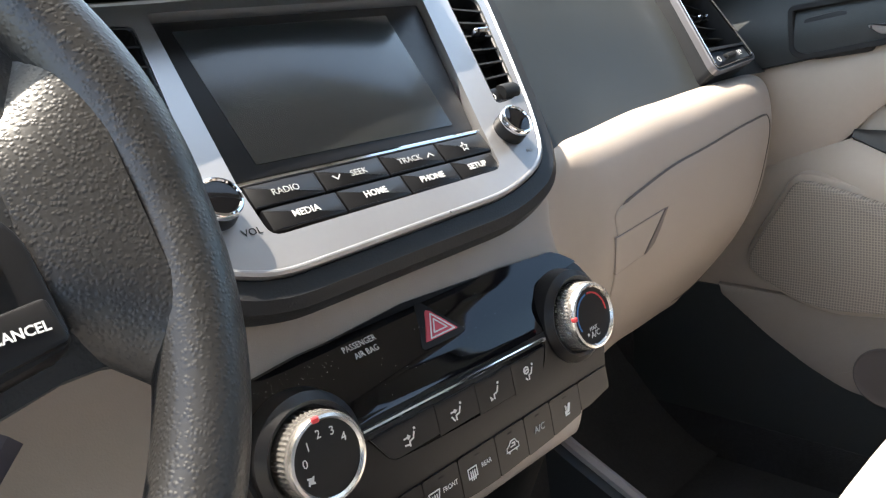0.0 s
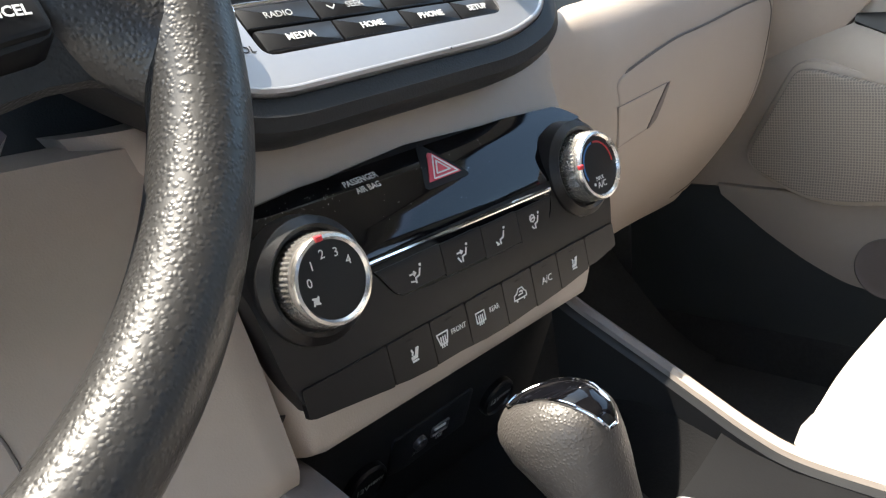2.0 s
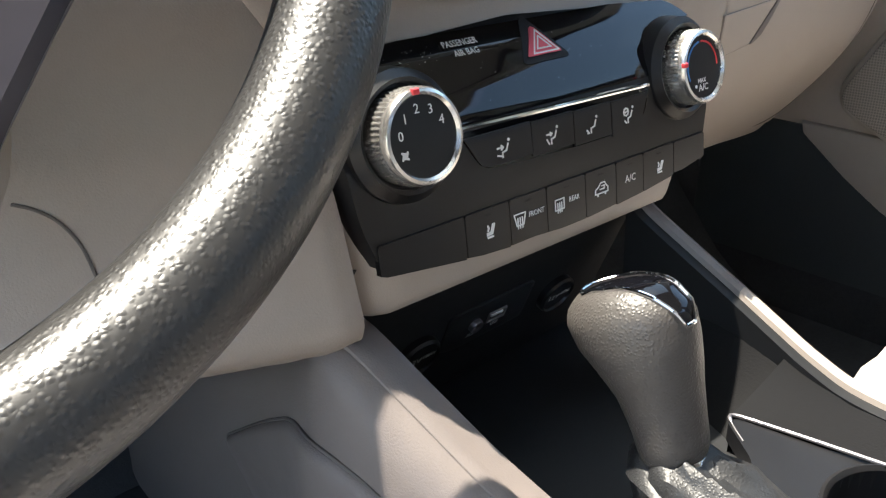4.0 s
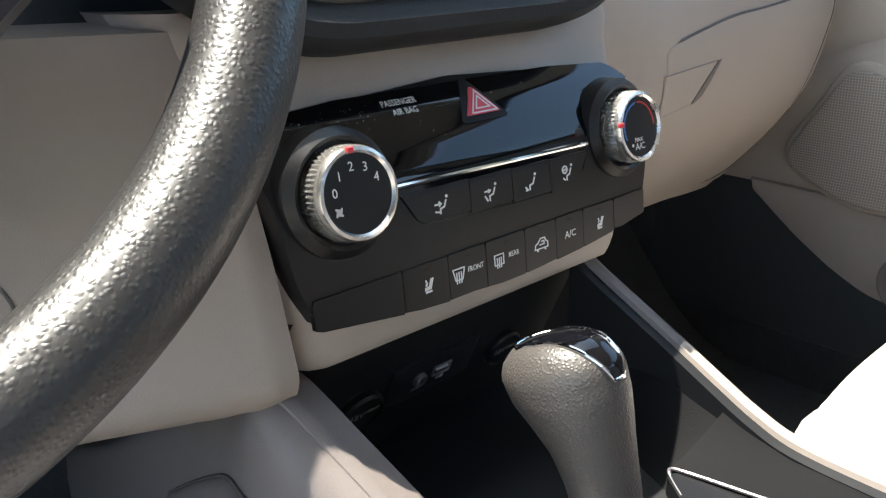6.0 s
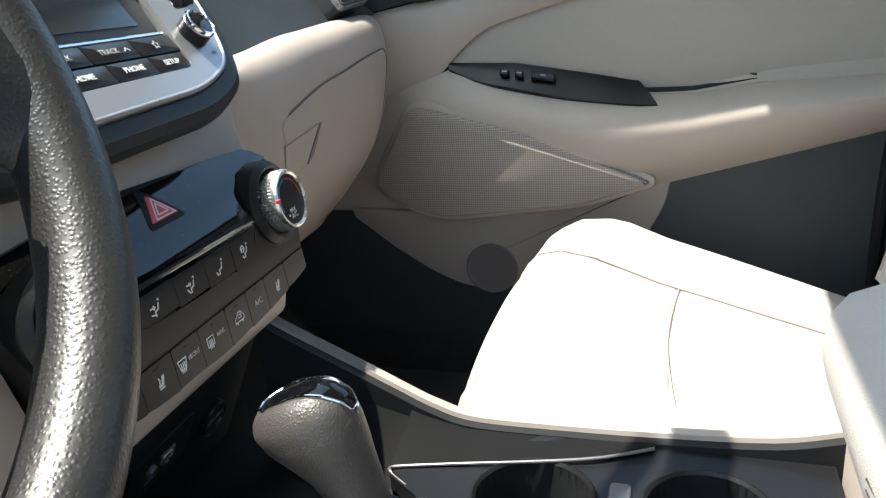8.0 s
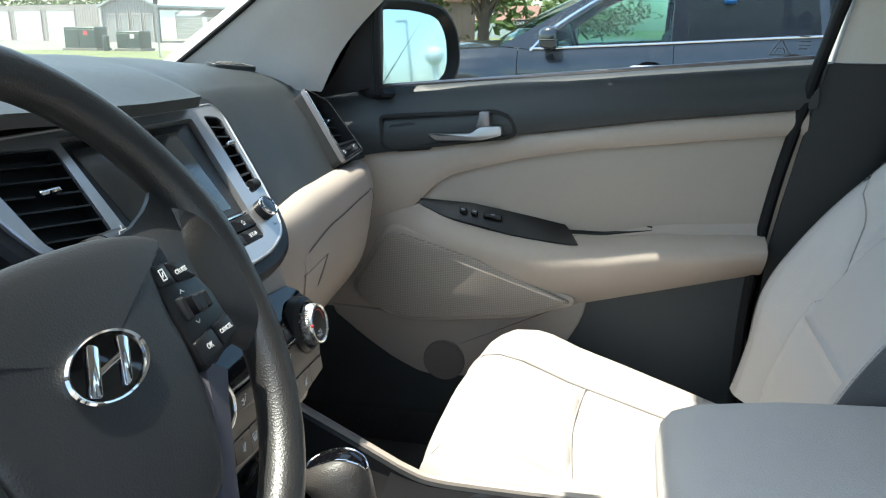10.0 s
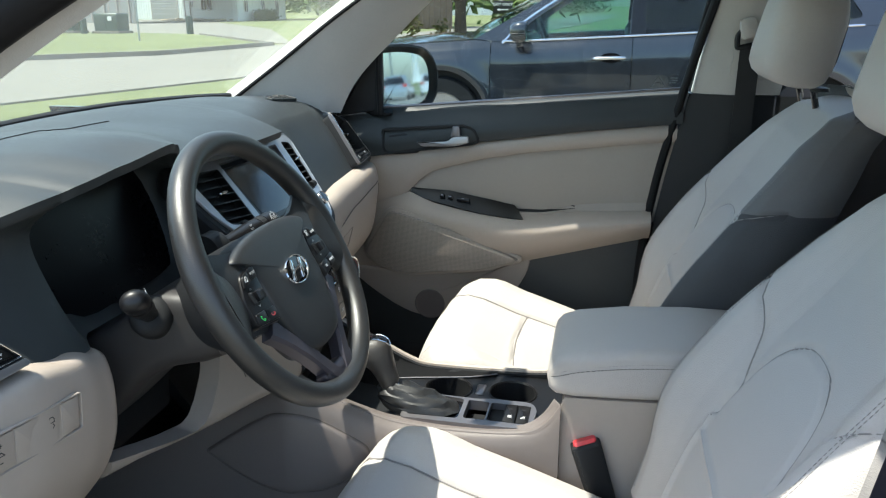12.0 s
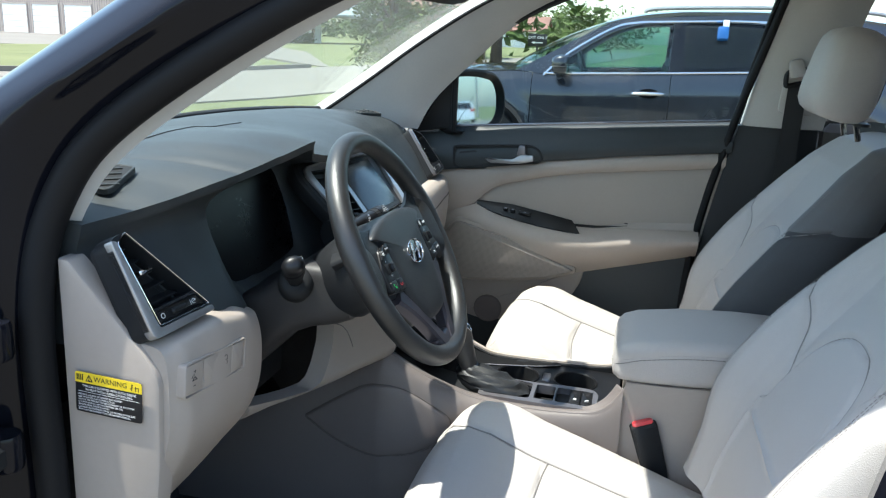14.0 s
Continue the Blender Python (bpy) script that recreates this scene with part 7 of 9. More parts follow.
# gear surround: satin frame, coin tray, two buttons
go = rp([(-0.100, -0.108), (-0.030, -0.112), (-0.008, -0.100), (-0.008, -0.030), (-0.014, -0.010), (-0.014, 0.112), (-0.106, 0.112), (-0.104, -0.02)], [0.014, 0.012, 0.012, 0.01, 0.01, 0.01, 0.01, 0.02], 4)
gi1 = rp([(-0.090, 0.016), (-0.020, 0.016), (-0.012, 0.104), (-0.094, 0.104)], 0.008, 3)
gi3 = rp([(-0.086, -0.029), (-0.022, -0.029), (-0.022, 0.008), (-0.086, 0.008)], 0.005, 3)
gi2 = rp([(-0.086, -0.100), (-0.022, -0.100), (-0.022, -0.032), (-0.086, -0.032)], 0.006, 3)
part("gear_frame", holed(go, [gi1, gi2, gi3], 0.018, MT, lift=0.0085), SATIN, con, "satin silver gear surround")
part("gear_bed", plate(inset(gi1, -0.001), 0.006, MT, lift=0.002), GLOSS, con)
part("coin_tray", plate(inset(gi3, -0.001), 0.004, MT, lift=-0.018), MATTE, con, "deep black coin tray")
part("button_bed", plate(inset(gi2, -0.001), 0.004, MT, lift=-0.004), MATTE, con)
for k, y in enumerate((-0.068, -0.0905)):
    b = part("console_button", plate(rect(0.062, 0.0215, 0.002, -0.054, y), 0.012, MT, 0.002, lift=0.0095), BLACKSAT, con)
    strokes("lamp_slot", [[(-1, 0), (1, 0)]], 0.0008, MT, SATIN, b, -0.040, y, 0.003, 0.0098, rot=radians(90))
    if k == 0:
        strokes("seat_sign", [[(-0.6, -0.9), (-0.6, 0.9), (0.0, 0.9), (0.0, -0.9), (-0.6, -0.9)], [(0.3, -0.9), (0.3, 0.9), (0.9, 0.9), (0.9, -0.9), (0.3, -0.9)]], 0.0009, MT, PRINT, b, -0.066, y, 0.0035, 0.0098, rot=radians(-90))
    else:
        strokes("slope_sign", [[(-1, -0.9), (1, -0.9)], [(-0.9, -0.5), (0.9, 0.9)], [(-0.2, 0.4), (0.3, 0.9)], [(0.2, -0.2), (0.8, 0.3)]], 0.0009, MT, PRINT, b, -0.066, y, 0.0038, 0.0098, rot=radians(-90))
for i, ch in enumerate("PRND"):
    lettering("gear_mark", ch, 0.0075, MT @ Matrix.Translation((-0.0865, 0.085 - 0.0125 * i, 0.0024)) @ Matrix.Rotation(radians(-90), 4, "Z"), PRINT, con, 0, 0, 0.0)
# selector with its boot
gear = thing("gear_selector", "grey leather gear selector with a glossy black and chrome top", "gear lever")
GA = Vector((-0.056, -0.042, 0.655))
GT = Vector((-0.054, 0.000, 0.770))
gd = (GT - GA).normalized()
GZ = Matrix((Vector((1, 0, 0)), gd.cross(Vector((1, 0, 0))), gd)).transposed().to_4x4()
GZ.translation = GA
H = (GT - GA).length
KT = [0.55, 0.66, 0.76, 0.85, 0.90, 0.935, 0.96, 0.978, 0.990, 0.998, 1.003, 1.006]
KX = [0.0215, 0.0246, 0.0268, 0.0270, 0.0258, 0.0226, 0.0202, 0.0172, 0.0140, 0.0100, 0.0060, 0.002]
KY = [0.0215, 0.0268, 0.0324, 0.0346, 0.0336, 0.0296, 0.0266, 0.0228, 0.0186, 0.0136, 0.0080, 0.003]
KO = [0.001, 0.004, 0.008, 0.010, 0.010, 0.010, 0.0095, 0.009, 0.0085, 0.008, 0.0075, 0.007]
bm = bmesh.new()
rings = []
for t in lin(0.26, 0.94, 24) + [0.955, 0.97, 0.98, 0.99, 0.996, 1.0, 1.004]:
    rx, ry, oy = (interp(t, [0.26, 0.30, 0.42] + KT, q) for q in ([0.0165, 0.0185, 0.0195] + KX, [0.015, 0.017, 0.0185] + KY, [0, 0, 0] + KO))
    rings.append([GZ @ Vector((rx * math.cos(a), oy + ry * math.sin(a), t * H)) for a in lin(0, 2 * math.pi, 37)[:-1]])
skin(bm, rings)
part("knob", bm, KNOB, gear, "pebbled grey leather knob")


def knob_top(u, v, off=0.0004):
    """A point on the knob's crown: u across, v from the front over the top to a tongue down the back."""
    e = radians(interp(v, [-1, 0, 1], [38, 95, 178]))
    w = interp(v, [-1, -0.8, -0.2, 0.45, 0.8, 1.0], [0.20, 0.50, 0.62, 0.42, 0.24, 0.10]) * u
    d = Vector((w, math.cos(e), math.sin(e))).normalized()
    c = Vector((0, 0.008, 0.82 * H))
    lo_, hi_ = 0.0, 0.08
    for _ in range(26):
        m_ = (lo_ + hi_) / 2
        p = c + d * m_
        t = p.z / H
        rx, ry, oy = (interp(t, [0.26, 0.42] + KT + [1.0075], q) for q in ([0.0165, 0.0195] + KX + [0.0005], [0.015, 0.0185] + KY + [0.0005], [0, 0] + KO + [0.006]))
        if t < 1.0075 and (p.x / rx) ** 2 + ((p.y - oy) / ry) ** 2 < 1:
            lo_ = m_
        else:
            hi_ = m_
    return GZ @ (c + d * (lo_ + off))


bm = grid(knob_top, lin(-1, 1, 13), lin(-1, 1, 40), None, lambda u, v: (GZ @ Vector((0, 0.008, 0.82 * H)) - knob_top(u, v)).normalized() * 0.003)
part("crown", bm, GLOSS, gear, "glossy black crown", angle=60)
edge = [knob_top(u, v, 0.0005) for u, v in [(1, v) for v in lin(-1, 1, 40)] + [(0, 1.02)] + [(-1, v) for v in lin(1, -1, 40)] + [(-0.4, -1.03), (0.4, -1.03)]]
part("crown_ring", tube(edge, 0.0011, 8, closed=True), CHROME, gear, "chrome outline")
part("collar", lathe([(0.001, 0.20 * H), (0.0165, 0.20 * H), (0.0172, 0.225 * H), (0.0172, 0.25 * H), (0.0158, 0.268 * H), (0.001, 0.268 * H)], GZ, 32), CHROME, gear, "chrome collar")
bm = bmesh.new()
rings = []
for k, t in enumerate(lin(0, 1, 15)):
    c = Vector((-0.054, -0.088, 0)).lerp(Vector((GA.x, GA.y + 0.006, 0)), t ** 0.8)
    w = interp(t, [0, 0.3, 0.7, 1], [0.036, 0.033, 0.024, 0.013]) + 0.0007 * math.sin(k * 1.9)
    l = interp(t, [0, 0.3, 0.7, 1], [0.066, 0.060, 0.040, 0.014]) + 0.0012 * math.sin(k * 2.1)
    z = 0.648 + 0.044 * t ** 0.75
    rings.append([Vector((c.x + w * math.cos(a), c.y + l * math.sin(a) + 0.003 * math.sin(3 * a + k), z + 0.0025 * math.sin(5 * a + k))) for a in lin(0, 2 * math.pi, 33)[:-1]])
skin(bm, rings)
part("boot", bm, HUB, gear, "creased black leather boot")

# ---- armrest ----
arm = thing("armrest_box", "light grey leather armrest on the centre console", "armrest")
bm = bmesh.new()
rings = []
for y, z0, z1, w in [(-0.300, 0.738, 0.752, 0.085), (-0.304, 0.722, 0.770, 0.098), (-0.315, 0.716, 0.781, 0.105), (-0.34, 0.714, 0.790, 0.107), (-0.42, 0.716, 0.802, 0.107), (-0.52, 0.722, 0.808, 0.107), (-0.60, 0.726, 0.808, 0.105), (-0.615, 0.735, 0.80, 0.098), (-0.618, 0.75, 0.785, 0.09)]:
    pl = rect(2 * w, z1 - z0, 0.020, 0.0, (z0 + z1) / 2, 6)
    rings.append([Vector((p.x, y, p.y + 0.003 * (1 - (p.x / w) ** 2) * (1 if p.y > (z0 + z1) / 2 else 0))) for p in pl])
skin(bm, rings)
part("pad", bm, SEAT, arm, "light grey leather pad")
for dx, dz in ((-0.106, 0.0), (-0.1045, 0.0055)):
    bm = bmesh.new()
    P_ = spline([(-0.060, -0.2995, 0.741), (-0.086, -0.3015, 0.744), (-0.1005, -0.308, 0.748), (-0.1065, -0.322, 0.753), (-0.1078, -0.36, 0.764), (-0.1080, -0.45, 0.777), (-0.1080, -0.57, 0.784)], 8)
    for i in range(len(P_) - 1):
        a, b = P_[i], P_[i + 1]
        n = max(1, int((b - a).length / 0.0052))
        for k in range(n):
            s, e = a.lerp(b, (k + 0.15) / n), a.lerp(b, (k + 0.8) / n)
            tube([s + Vector((dx + 0.106, 0, dz)), e + Vector((dx + 0.106, 0, dz))], 0.0006, 5, bm)
    part("stitching", bm, SEAT_SIDE, arm, "dark stitching")["kind"] = "stuff"
bm = bmesh.new()
rings = []
for y, z1 in [(-0.325, 0.700), (-0.33, 0.715), (-0.40, 0.716), (-0.60, 0.724)]:
    rings.append([Vector((x, y, z)) for x, z in ((-0.112, 0.38), (0.115, 0.38), (0.108, z1), (-0.104, z1))])
skin(bm, rings)
part("box", bm, BEIGE, arm, "beige storage box under the pad")

# ---- seats ----
def seat_pt(u, v):
    """Cushion: u across from -1 to 1, v from the front edge to the back, on a seat centred at x = 0."""
    w = interp(v, [0, 0.06, 0.2, 0.5, 1.0], [0.225, 0.243, 0.250, 0.252, 0.245])
    a = abs(u)
    y = -0.028 - 0.475 * v + 0.030 * (1 - a ** 2.5) * (1 - v) ** 2 - 0.018 * max(0, a - 0.6) * (1 - v)
    zc = interp(v, [0, 0.02, 0.06, 0.12, 0.2, 0.35, 0.6, 1.0], [0.585, 0.612, 0.634, 0.643, 0.637, 0.608, 0.571, 0.515])
    bol = interp(a, [0, 0.55, 0.66, 0.78, 0.90, 0.97, 1.0], [0, 0.004, 0.020, 0.036, 0.034, 0.010, -0.03])
    bol *= interp(v, [0, 0.05, 0.25, 0.6, 1.0], [0.25, 0.45, 0.92, 0.80, 0.55])
    return Vector((w * u, y, zc + bol))


WINGS = [(0, 0.50), (0.14, 0.68), (0.25, 1.08), (0.34, 1.27), (0.46, 1.20), (0.56, 1.04), (0.67, 0.80), (0.75, 0.58), (0.86, 0.28), (1.0, 0.0)]


def smooth_wing(v):
    """How far the side bolsters stand out along the backrest's height."""
    return sum(interp(v + d, [a for a, b in WINGS], [b for a, b in WINGS]) for d in (-0.05, -0.025, 0, 0.025, 0.05)) / 5


def back_pt(u, v):
    """Backrest: u across, v from the bottom to the top."""
    w = interp(v, [0, 0.1, 0.35, 0.55, 0.75, 0.9, 0.97, 1.0], [0.235, 0.250, 0.258, 0.252, 0.225, 0.185, 0.150, 0.12])
    a = abs(u)
    s = 0.62 * v
    y0 = -0.470 - s * 0.40 - 0.05 * v * v
    z0 = 0.600 + s * 0.90
    y0 += 0.022 * math.sin(math.pi * min(1, v * 1.5)) * (1 - a * a)
    wing = interp(a, [0, 0.5, 0.62, 0.78, 0.90, 0.97, 1.0], [0, 0.004, 0.022, 0.058, 0.066, 0.040, -0.02]) * smooth_wing(v)
    roll = interp(v, [0, 0.85, 0.94, 1.0], [0, 0, 0.012, 0.055])
    rim_ = -0.06 * max(0, a - 0.85) / 0.15 * interp(v, [0, 0.6, 1], [0, 0.2, 1])
    return Vector((w * u, y0 + wing * 0.92 - roll + rim_ * 0.5, z0 - wing * 0.36 * 0.3 - roll * 0.3))


def seam_depth(u, v, lines, w, h, sx, sy):
    d = 9.0
    p = Vector((u * sx, v * sy))
    for ln in lines:
        for a, b in zip(ln, ln[1:]):
            A, B = Vector((a[0] * sx, a[1] * sy)), Vector((b[0] * sx, b[1] * sy))
            ab = B - A
            t = max(0, min(1, (p - A).dot(ab) / ab.length_squared))
            d = min(d, (p - (A + ab * t)).length)
    return h * math.exp(-(d / w) ** 2)


def panelled(S, lines, regions, nu, nv, sx, sy, m, parent):
    """A quilted skin cut into panels; regions: (name, material, label, test(u, v))."""
    us, vs = lin(-1, 1, nu), lin(0, 1, nv)
    P_ = [[S(u, v) for v in vs] for u in us]
    V = []
    for i, u in enumerate(us):
        row_ = []
        for j, v in enumerate(vs):
            du = P_[min(i + 1, nu - 1)][j] - P_[max(i - 1, 0)][j]
            dv = P_[i][min(j + 1, nv - 1)] - P_[i][max(j - 1, 0)]
            n = du.cross(dv)
            n.normalize()
            if n.z + (-n.y) * 0.5 < 0:
                n = -n
            row_.append(m @ (P_[i][j] - n * seam_depth(u, v, lines, 0.0042, 0.0055, sx, sy)))
        V.append(row_)
    for k, (nm, mt, lb, test) in enumerate(regions):
        bm = bmesh.new()
        idx = {}
        for i in range(nu - 1):
            for j in range(nv - 1):
                uc, vc = (us[i] + us[i + 1]) / 2, (vs[j] + vs[j + 1]) / 2
                hit = next((q for q, r in enumerate(regions) if r[3](uc, vc)), None)
                if hit == k:
                    c = []
                    for a, b in ((i, j), (i + 1, j), (i + 1, j + 1), (i, j + 1)):
                        if (a, b) not in idx:
                            idx[(a, b)] = bm.verts.new(V[a][b])
                        c.append(idx[(a, b)])
                    bm.faces.new(c)
        part(nm, bm, mt, parent, lb, angle=60)
    return V


def inside(u, v, poly):
    c = False
    for (a, b), (d, e) in zip(poly, poly[1:] + poly[:1]):
        if (b > v) != (e > v) and u < (d - a) * (v - b) / (e - b) + a:
            c = not c
    return c


def seat(xc, name_label, inboard):
    s = thing("car_seat", name_label, "car seat", group="front seats")
    m = Matrix.Translation((xc, 0, 0))
    # cushion
    L1 = [(q.x, q.y) for q in spline([(-0.56, 1.0, 0), (-0.56, 0.40, 0), (-0.58, 0.16, 0), (-0.66, 0.03, 0), (-0.70, 0.0, 0)], 4)]
    L2 = [(-p[0], p[1]) for p in L1]
    cross = [(-0.56, 0.40), (0, 0.385), (0.56, 0.40)]
    ins = [(-0.56, 1.0), (-0.56, 0.40), (0.56, 0.40), (0.56, 1.0)]
    front = [(-0.56, 0.40), (-0.58, 0.16), (-0.66, 0.03), (-0.70, -0.01), (0.70, -0.01), (0.66, 0.03), (0.58, 0.16), (0.56, 0.40)]
    panelled(seat_pt, [L1, L2, cross], [
        ("cushion_insert", SEAT_IN, "pale leather cushion insert", lambda u, v: inside(u, v, ins)),
        ("cushion_front", SEAT_IN, "", lambda u, v: inside(u, v, front)),
        ("cushion_bolster", SEAT, "", lambda u, v: u < 0),
        ("cushion_bolster", SEAT, "", lambda u, v: True)], 97, 90, 0.25, 0.475, m, s)
    bm = bmesh.new()
    for ln in (L1[:-3], L2[:-3], cross):
        pts = spline([(a, b, 0) for a, b in ln], 10)
        tube([m @ (seat_pt(p.x, p.y) + Vector((0, 0, -0.0030))) for p in pts], 0.0014, 5, bm)
    part("cushion_seam", bm, SEAMCOL, s, "shadowed grey seam")
    bm = bmesh.new()
    ring0 = [seat_pt(u, 0.0) for u in lin(-1, 1, 21)] + [seat_pt(1, v) for v in lin(0.05, 1, 18)] + [seat_pt(u, 1.0) for u in lin(0.95, -1, 20)] + [seat_pt(-1, v) for v in lin(0.95, 0.05, 18)]
    skin(bm, [[m @ (p + Vector((0, 0, 0.001))) for p in ring0], [m @ (p + Vector((0, 0, -0.05))) for p in ring0], [m @ Vector((p.x * 0.96, p.y * 0.96 - 0.01, 0.47)) for p in ring0], [m @ Vector((p.x * 0.90, p.y * 0.9 - 0.02, 0.44)) for p in ring0]], cap=False)
    part("cushion_skirt", bm, SEAT, s, angle=60)
    bm = bmesh.new()
    box(bm, (0, -0.26, 0.42), (0.44, 0.42, 0.10), 0.02, m)
    part("seat_base", bm, SEAT_SIDE, s, "dark plastic seat base")
    for x in (-0.19, 0.19):
        bm = bmesh.new()
        box(bm, (x, -0.25, 0.366), (0.05, 0.50, 0.016), 0.004, m)
        part("seat_rail", bm, DARK, s)
    # backrest
    B1 = [(q.x, q.y) for q in spline([(-0.50, 0.0, 0), (-0.52, 0.20, 0), (-0.47, 0.40, 0), (-0.38, 0.52, 0), (-0.20, 0.575, 0), (0.0, 0.585, 0), (0.20, 0.575, 0), (0.38, 0.52, 0), (0.47, 0.40, 0), (0.52, 0.20, 0), (0.50, 0.0, 0)], 4)]
    Bm = [(-0.515, 0.28), (0.515, 0.28)]
    Bl = [(q.x, q.y) for q in spline([(-1.0, 0.66, 0), (-0.84, 0.63, 0), (-0.64, 0.55, 0), (-0.50, 0.43, 0), (-0.46, 0.40, 0)], 4)]
    Br = [(-p[0], p[1]) for p in Bl]
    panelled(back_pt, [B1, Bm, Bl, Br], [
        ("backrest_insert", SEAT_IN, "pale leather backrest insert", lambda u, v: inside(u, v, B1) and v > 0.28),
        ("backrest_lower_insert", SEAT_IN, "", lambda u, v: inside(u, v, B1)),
        # the passenger's inboard shade is put into these two darker greys
        ("backrest_flank", SEAT_SIDE, "stitched flank, darkened for shade", lambda u, v: inboard < 0 and u * inboard > 0.885 and v < 0.66),
        ("shoulder_flank", SEAT_SHADE, "leather shoulder side, darkened for shade", lambda u, v: inboard < 0 and u * inboard > 0.80 and v >= 0.66),
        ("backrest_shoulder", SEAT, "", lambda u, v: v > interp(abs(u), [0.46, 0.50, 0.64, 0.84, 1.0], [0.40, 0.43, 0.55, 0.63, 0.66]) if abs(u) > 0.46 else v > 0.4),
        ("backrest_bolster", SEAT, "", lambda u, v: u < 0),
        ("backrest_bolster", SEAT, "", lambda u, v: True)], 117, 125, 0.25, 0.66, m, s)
    def on_back(u, v, off):
        n = (back_pt(u + 0.004, v) - back_pt(u - 0.004, v)).cross(back_pt(u, v + 0.004) - back_pt(u, v - 0.004)).normalized()
        return m @ (back_pt(u, v) + (n if n.y > 0 else -n) * off)

    bm = bmesh.new()
    for ln in (B1, Bl, Br, [(a, 0.28) for a in lin(-0.515, 0.515, 20)]):
        tube([on_back(max(-0.99, min(0.99, p.x)), max(0.006, p.y), -0.0044) for p in spline([(a, b, 0) for a, b in ln], 3)], 0.0010, 5, bm)
    part("backrest_seam", bm, SEAMCOL, s, "shadowed grey seam")
    for sg, v0, v1 in ((-1, 0.0, 0.66), (-1, 0.66, 1.0), (1, 0.0, 0.66), (1, 0.66, 1.0)):
        bm = bmesh.new()
        vs_ = lin(v0, v1, 20)
        front_ = [back_pt(sg, v) for v in vs_]
        rows_ = [[m @ p for p in front_]]
        for dy, dx in ((-0.02, 0.004), (-0.06, 0.002), (-0.11, -0.012), (-0.135, -0.04)):
            rows_.append([m @ Vector((p.x + sg * dx * (1 - v * 0.5), p.y + dy * (1 - 0.55 * v), p.z - 0.01 * (1 - v))) for p, v in zip(front_, vs_)])
        skin(bm, rows_, closed=False, cap=False)
        # passenger's side panels are darkened for shade; the driver's stay light
        mt, lb = (SEAT, "") if inboard > 0 else (SEAT_SIDE, "leather side panel, darkened for shade") if v0 == 0 else (SEAT_SHADE, "leather shoulder side, darkened for shade")
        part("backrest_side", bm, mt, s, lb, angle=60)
    bm = bmesh.new()
    grid(lambda u, v: m @ Vector((back_pt(u * 0.97, v).x, (-0.470 - 0.62 * v * 0.40 - 0.05 * v * v) - 0.115 * (1 - 0.45 * v) + 0.03 * abs(u) ** 3, 0.600 + 0.62 * v * 0.9)), lin(-1, 1, 15), lin(0, 1, 14), bm)
    part("backrest_rear", bm, SEAT_SIDE, s, "dark backrest rear")
    bm = bmesh.new()
    topf = [back_pt(u, 1.0) for u in lin(-1, 1, 15)]
    topb = [Vector((p.x, -0.768 - 0.055, 1.155)) for p in topf]
    skin(bm, [[m @ p for p in topf], [m @ (p.lerp(q, 0.4) + Vector((0, 0, 0.010))) for p, q in zip(topf, topb)], [m @ q for q in topb]], closed=False, cap=False)
    part("backrest_top", bm, SEAT, s)
    # seam stitching on the bolsters
    for sg in (-1, 1):
        bm = bmesh.new()
        for off in (0.0, 0.0075):
            ua = sg * (0.868 + 3 * off)
            pts = [on_back(ua, v, 0.0004) for v in lin(0.02, 0.80, 92)]
            for a, b in zip(pts, pts[1:]):
                d = (b - a)
                tube([a + d * 0.15, a + d * 0.8], 0.0006, 4, bm)
        part("stitching", bm, SEAMCOL, s, "grey double seam stitching")["kind"] = "stuff"
    # head restraint on two posts
    MHd = m @ fr((0, -0.702, 1.260), (1, 0, 0), (0, -0.22, 0.975))
    bm = bmesh.new()
    hp_ = rp([(-0.125, -0.060), (-0.105, -0.092), (0.105, -0.092), (0.125, -0.060), (0.118, 0.050), (0.085, 0.095), (-0.085, 0.095), (-0.118, 0.050)], [0.03, 0.03, 0.03, 0.03, 0.05, 0.045, 0.045, 0.05], 6)
    rings = []
    for h, d in ((-0.054, 0.062), (-0.053, 0.045), (-0.048, 0.026), (-0.038, 0.011), (-0.022, 0.002), (0.0, 0.0), (0.020, 0.001), (0.036, 0.007), (0.048, 0.017), (0.056, 0.031), (0.060, 0.048), (0.061, 0.07)):
        pl = [p * (1 - max(0, d - 0.024) / 0.09) for p in inset(hp_, min(d, 0.024))]
        rings.append([MHd @ Vector((p.x, p.y, h + (0.016 * (abs(p.x) / 0.125) ** 2 if h > 0.03 else 0))) for p in pl])
    skin(bm, rings)
    part("headrest", bm, SEAT, s, "padded light grey headrest", angle=60)
    bm = tube(spline([MHd @ Vector(p) for p in ((-0.080, -0.078, 0.0485), (-0.086, -0.045, 0.0650), (-0.087, 0.0, 0.0655), (-0.080, 0.045, 0.0630), (-0.068, 0.075, 0.0500))], 6), 0.0012, 5)
    part("headrest_seam", bm, SEAT_SIDE, s)
    for x in (-0.062, 0.062):
        part("headrest_post", tube([m @ Vector((x, -0.742, 1.13)), m @ Vector((x, -0.728, 1.185)), m @ Vector((x, -0.712, 1.21))], 0.0062, 10), CHROME, s, "chrome headrest post")
        part("post_guide", lathe([(0.001, 0.0), (0.017, 0.0), (0.016, 0.006), (0.009, 0.008), (0.001, 0.008)], m @ Matrix.Translation((x, -0.744, 1.160)), 24), DARK, s)
    return s


seat(0.372, "light grey leather passenger seat in full sun on its cushion", -1)
seat(-0.372, "light grey leather driver's seat with stitched seams", 1)

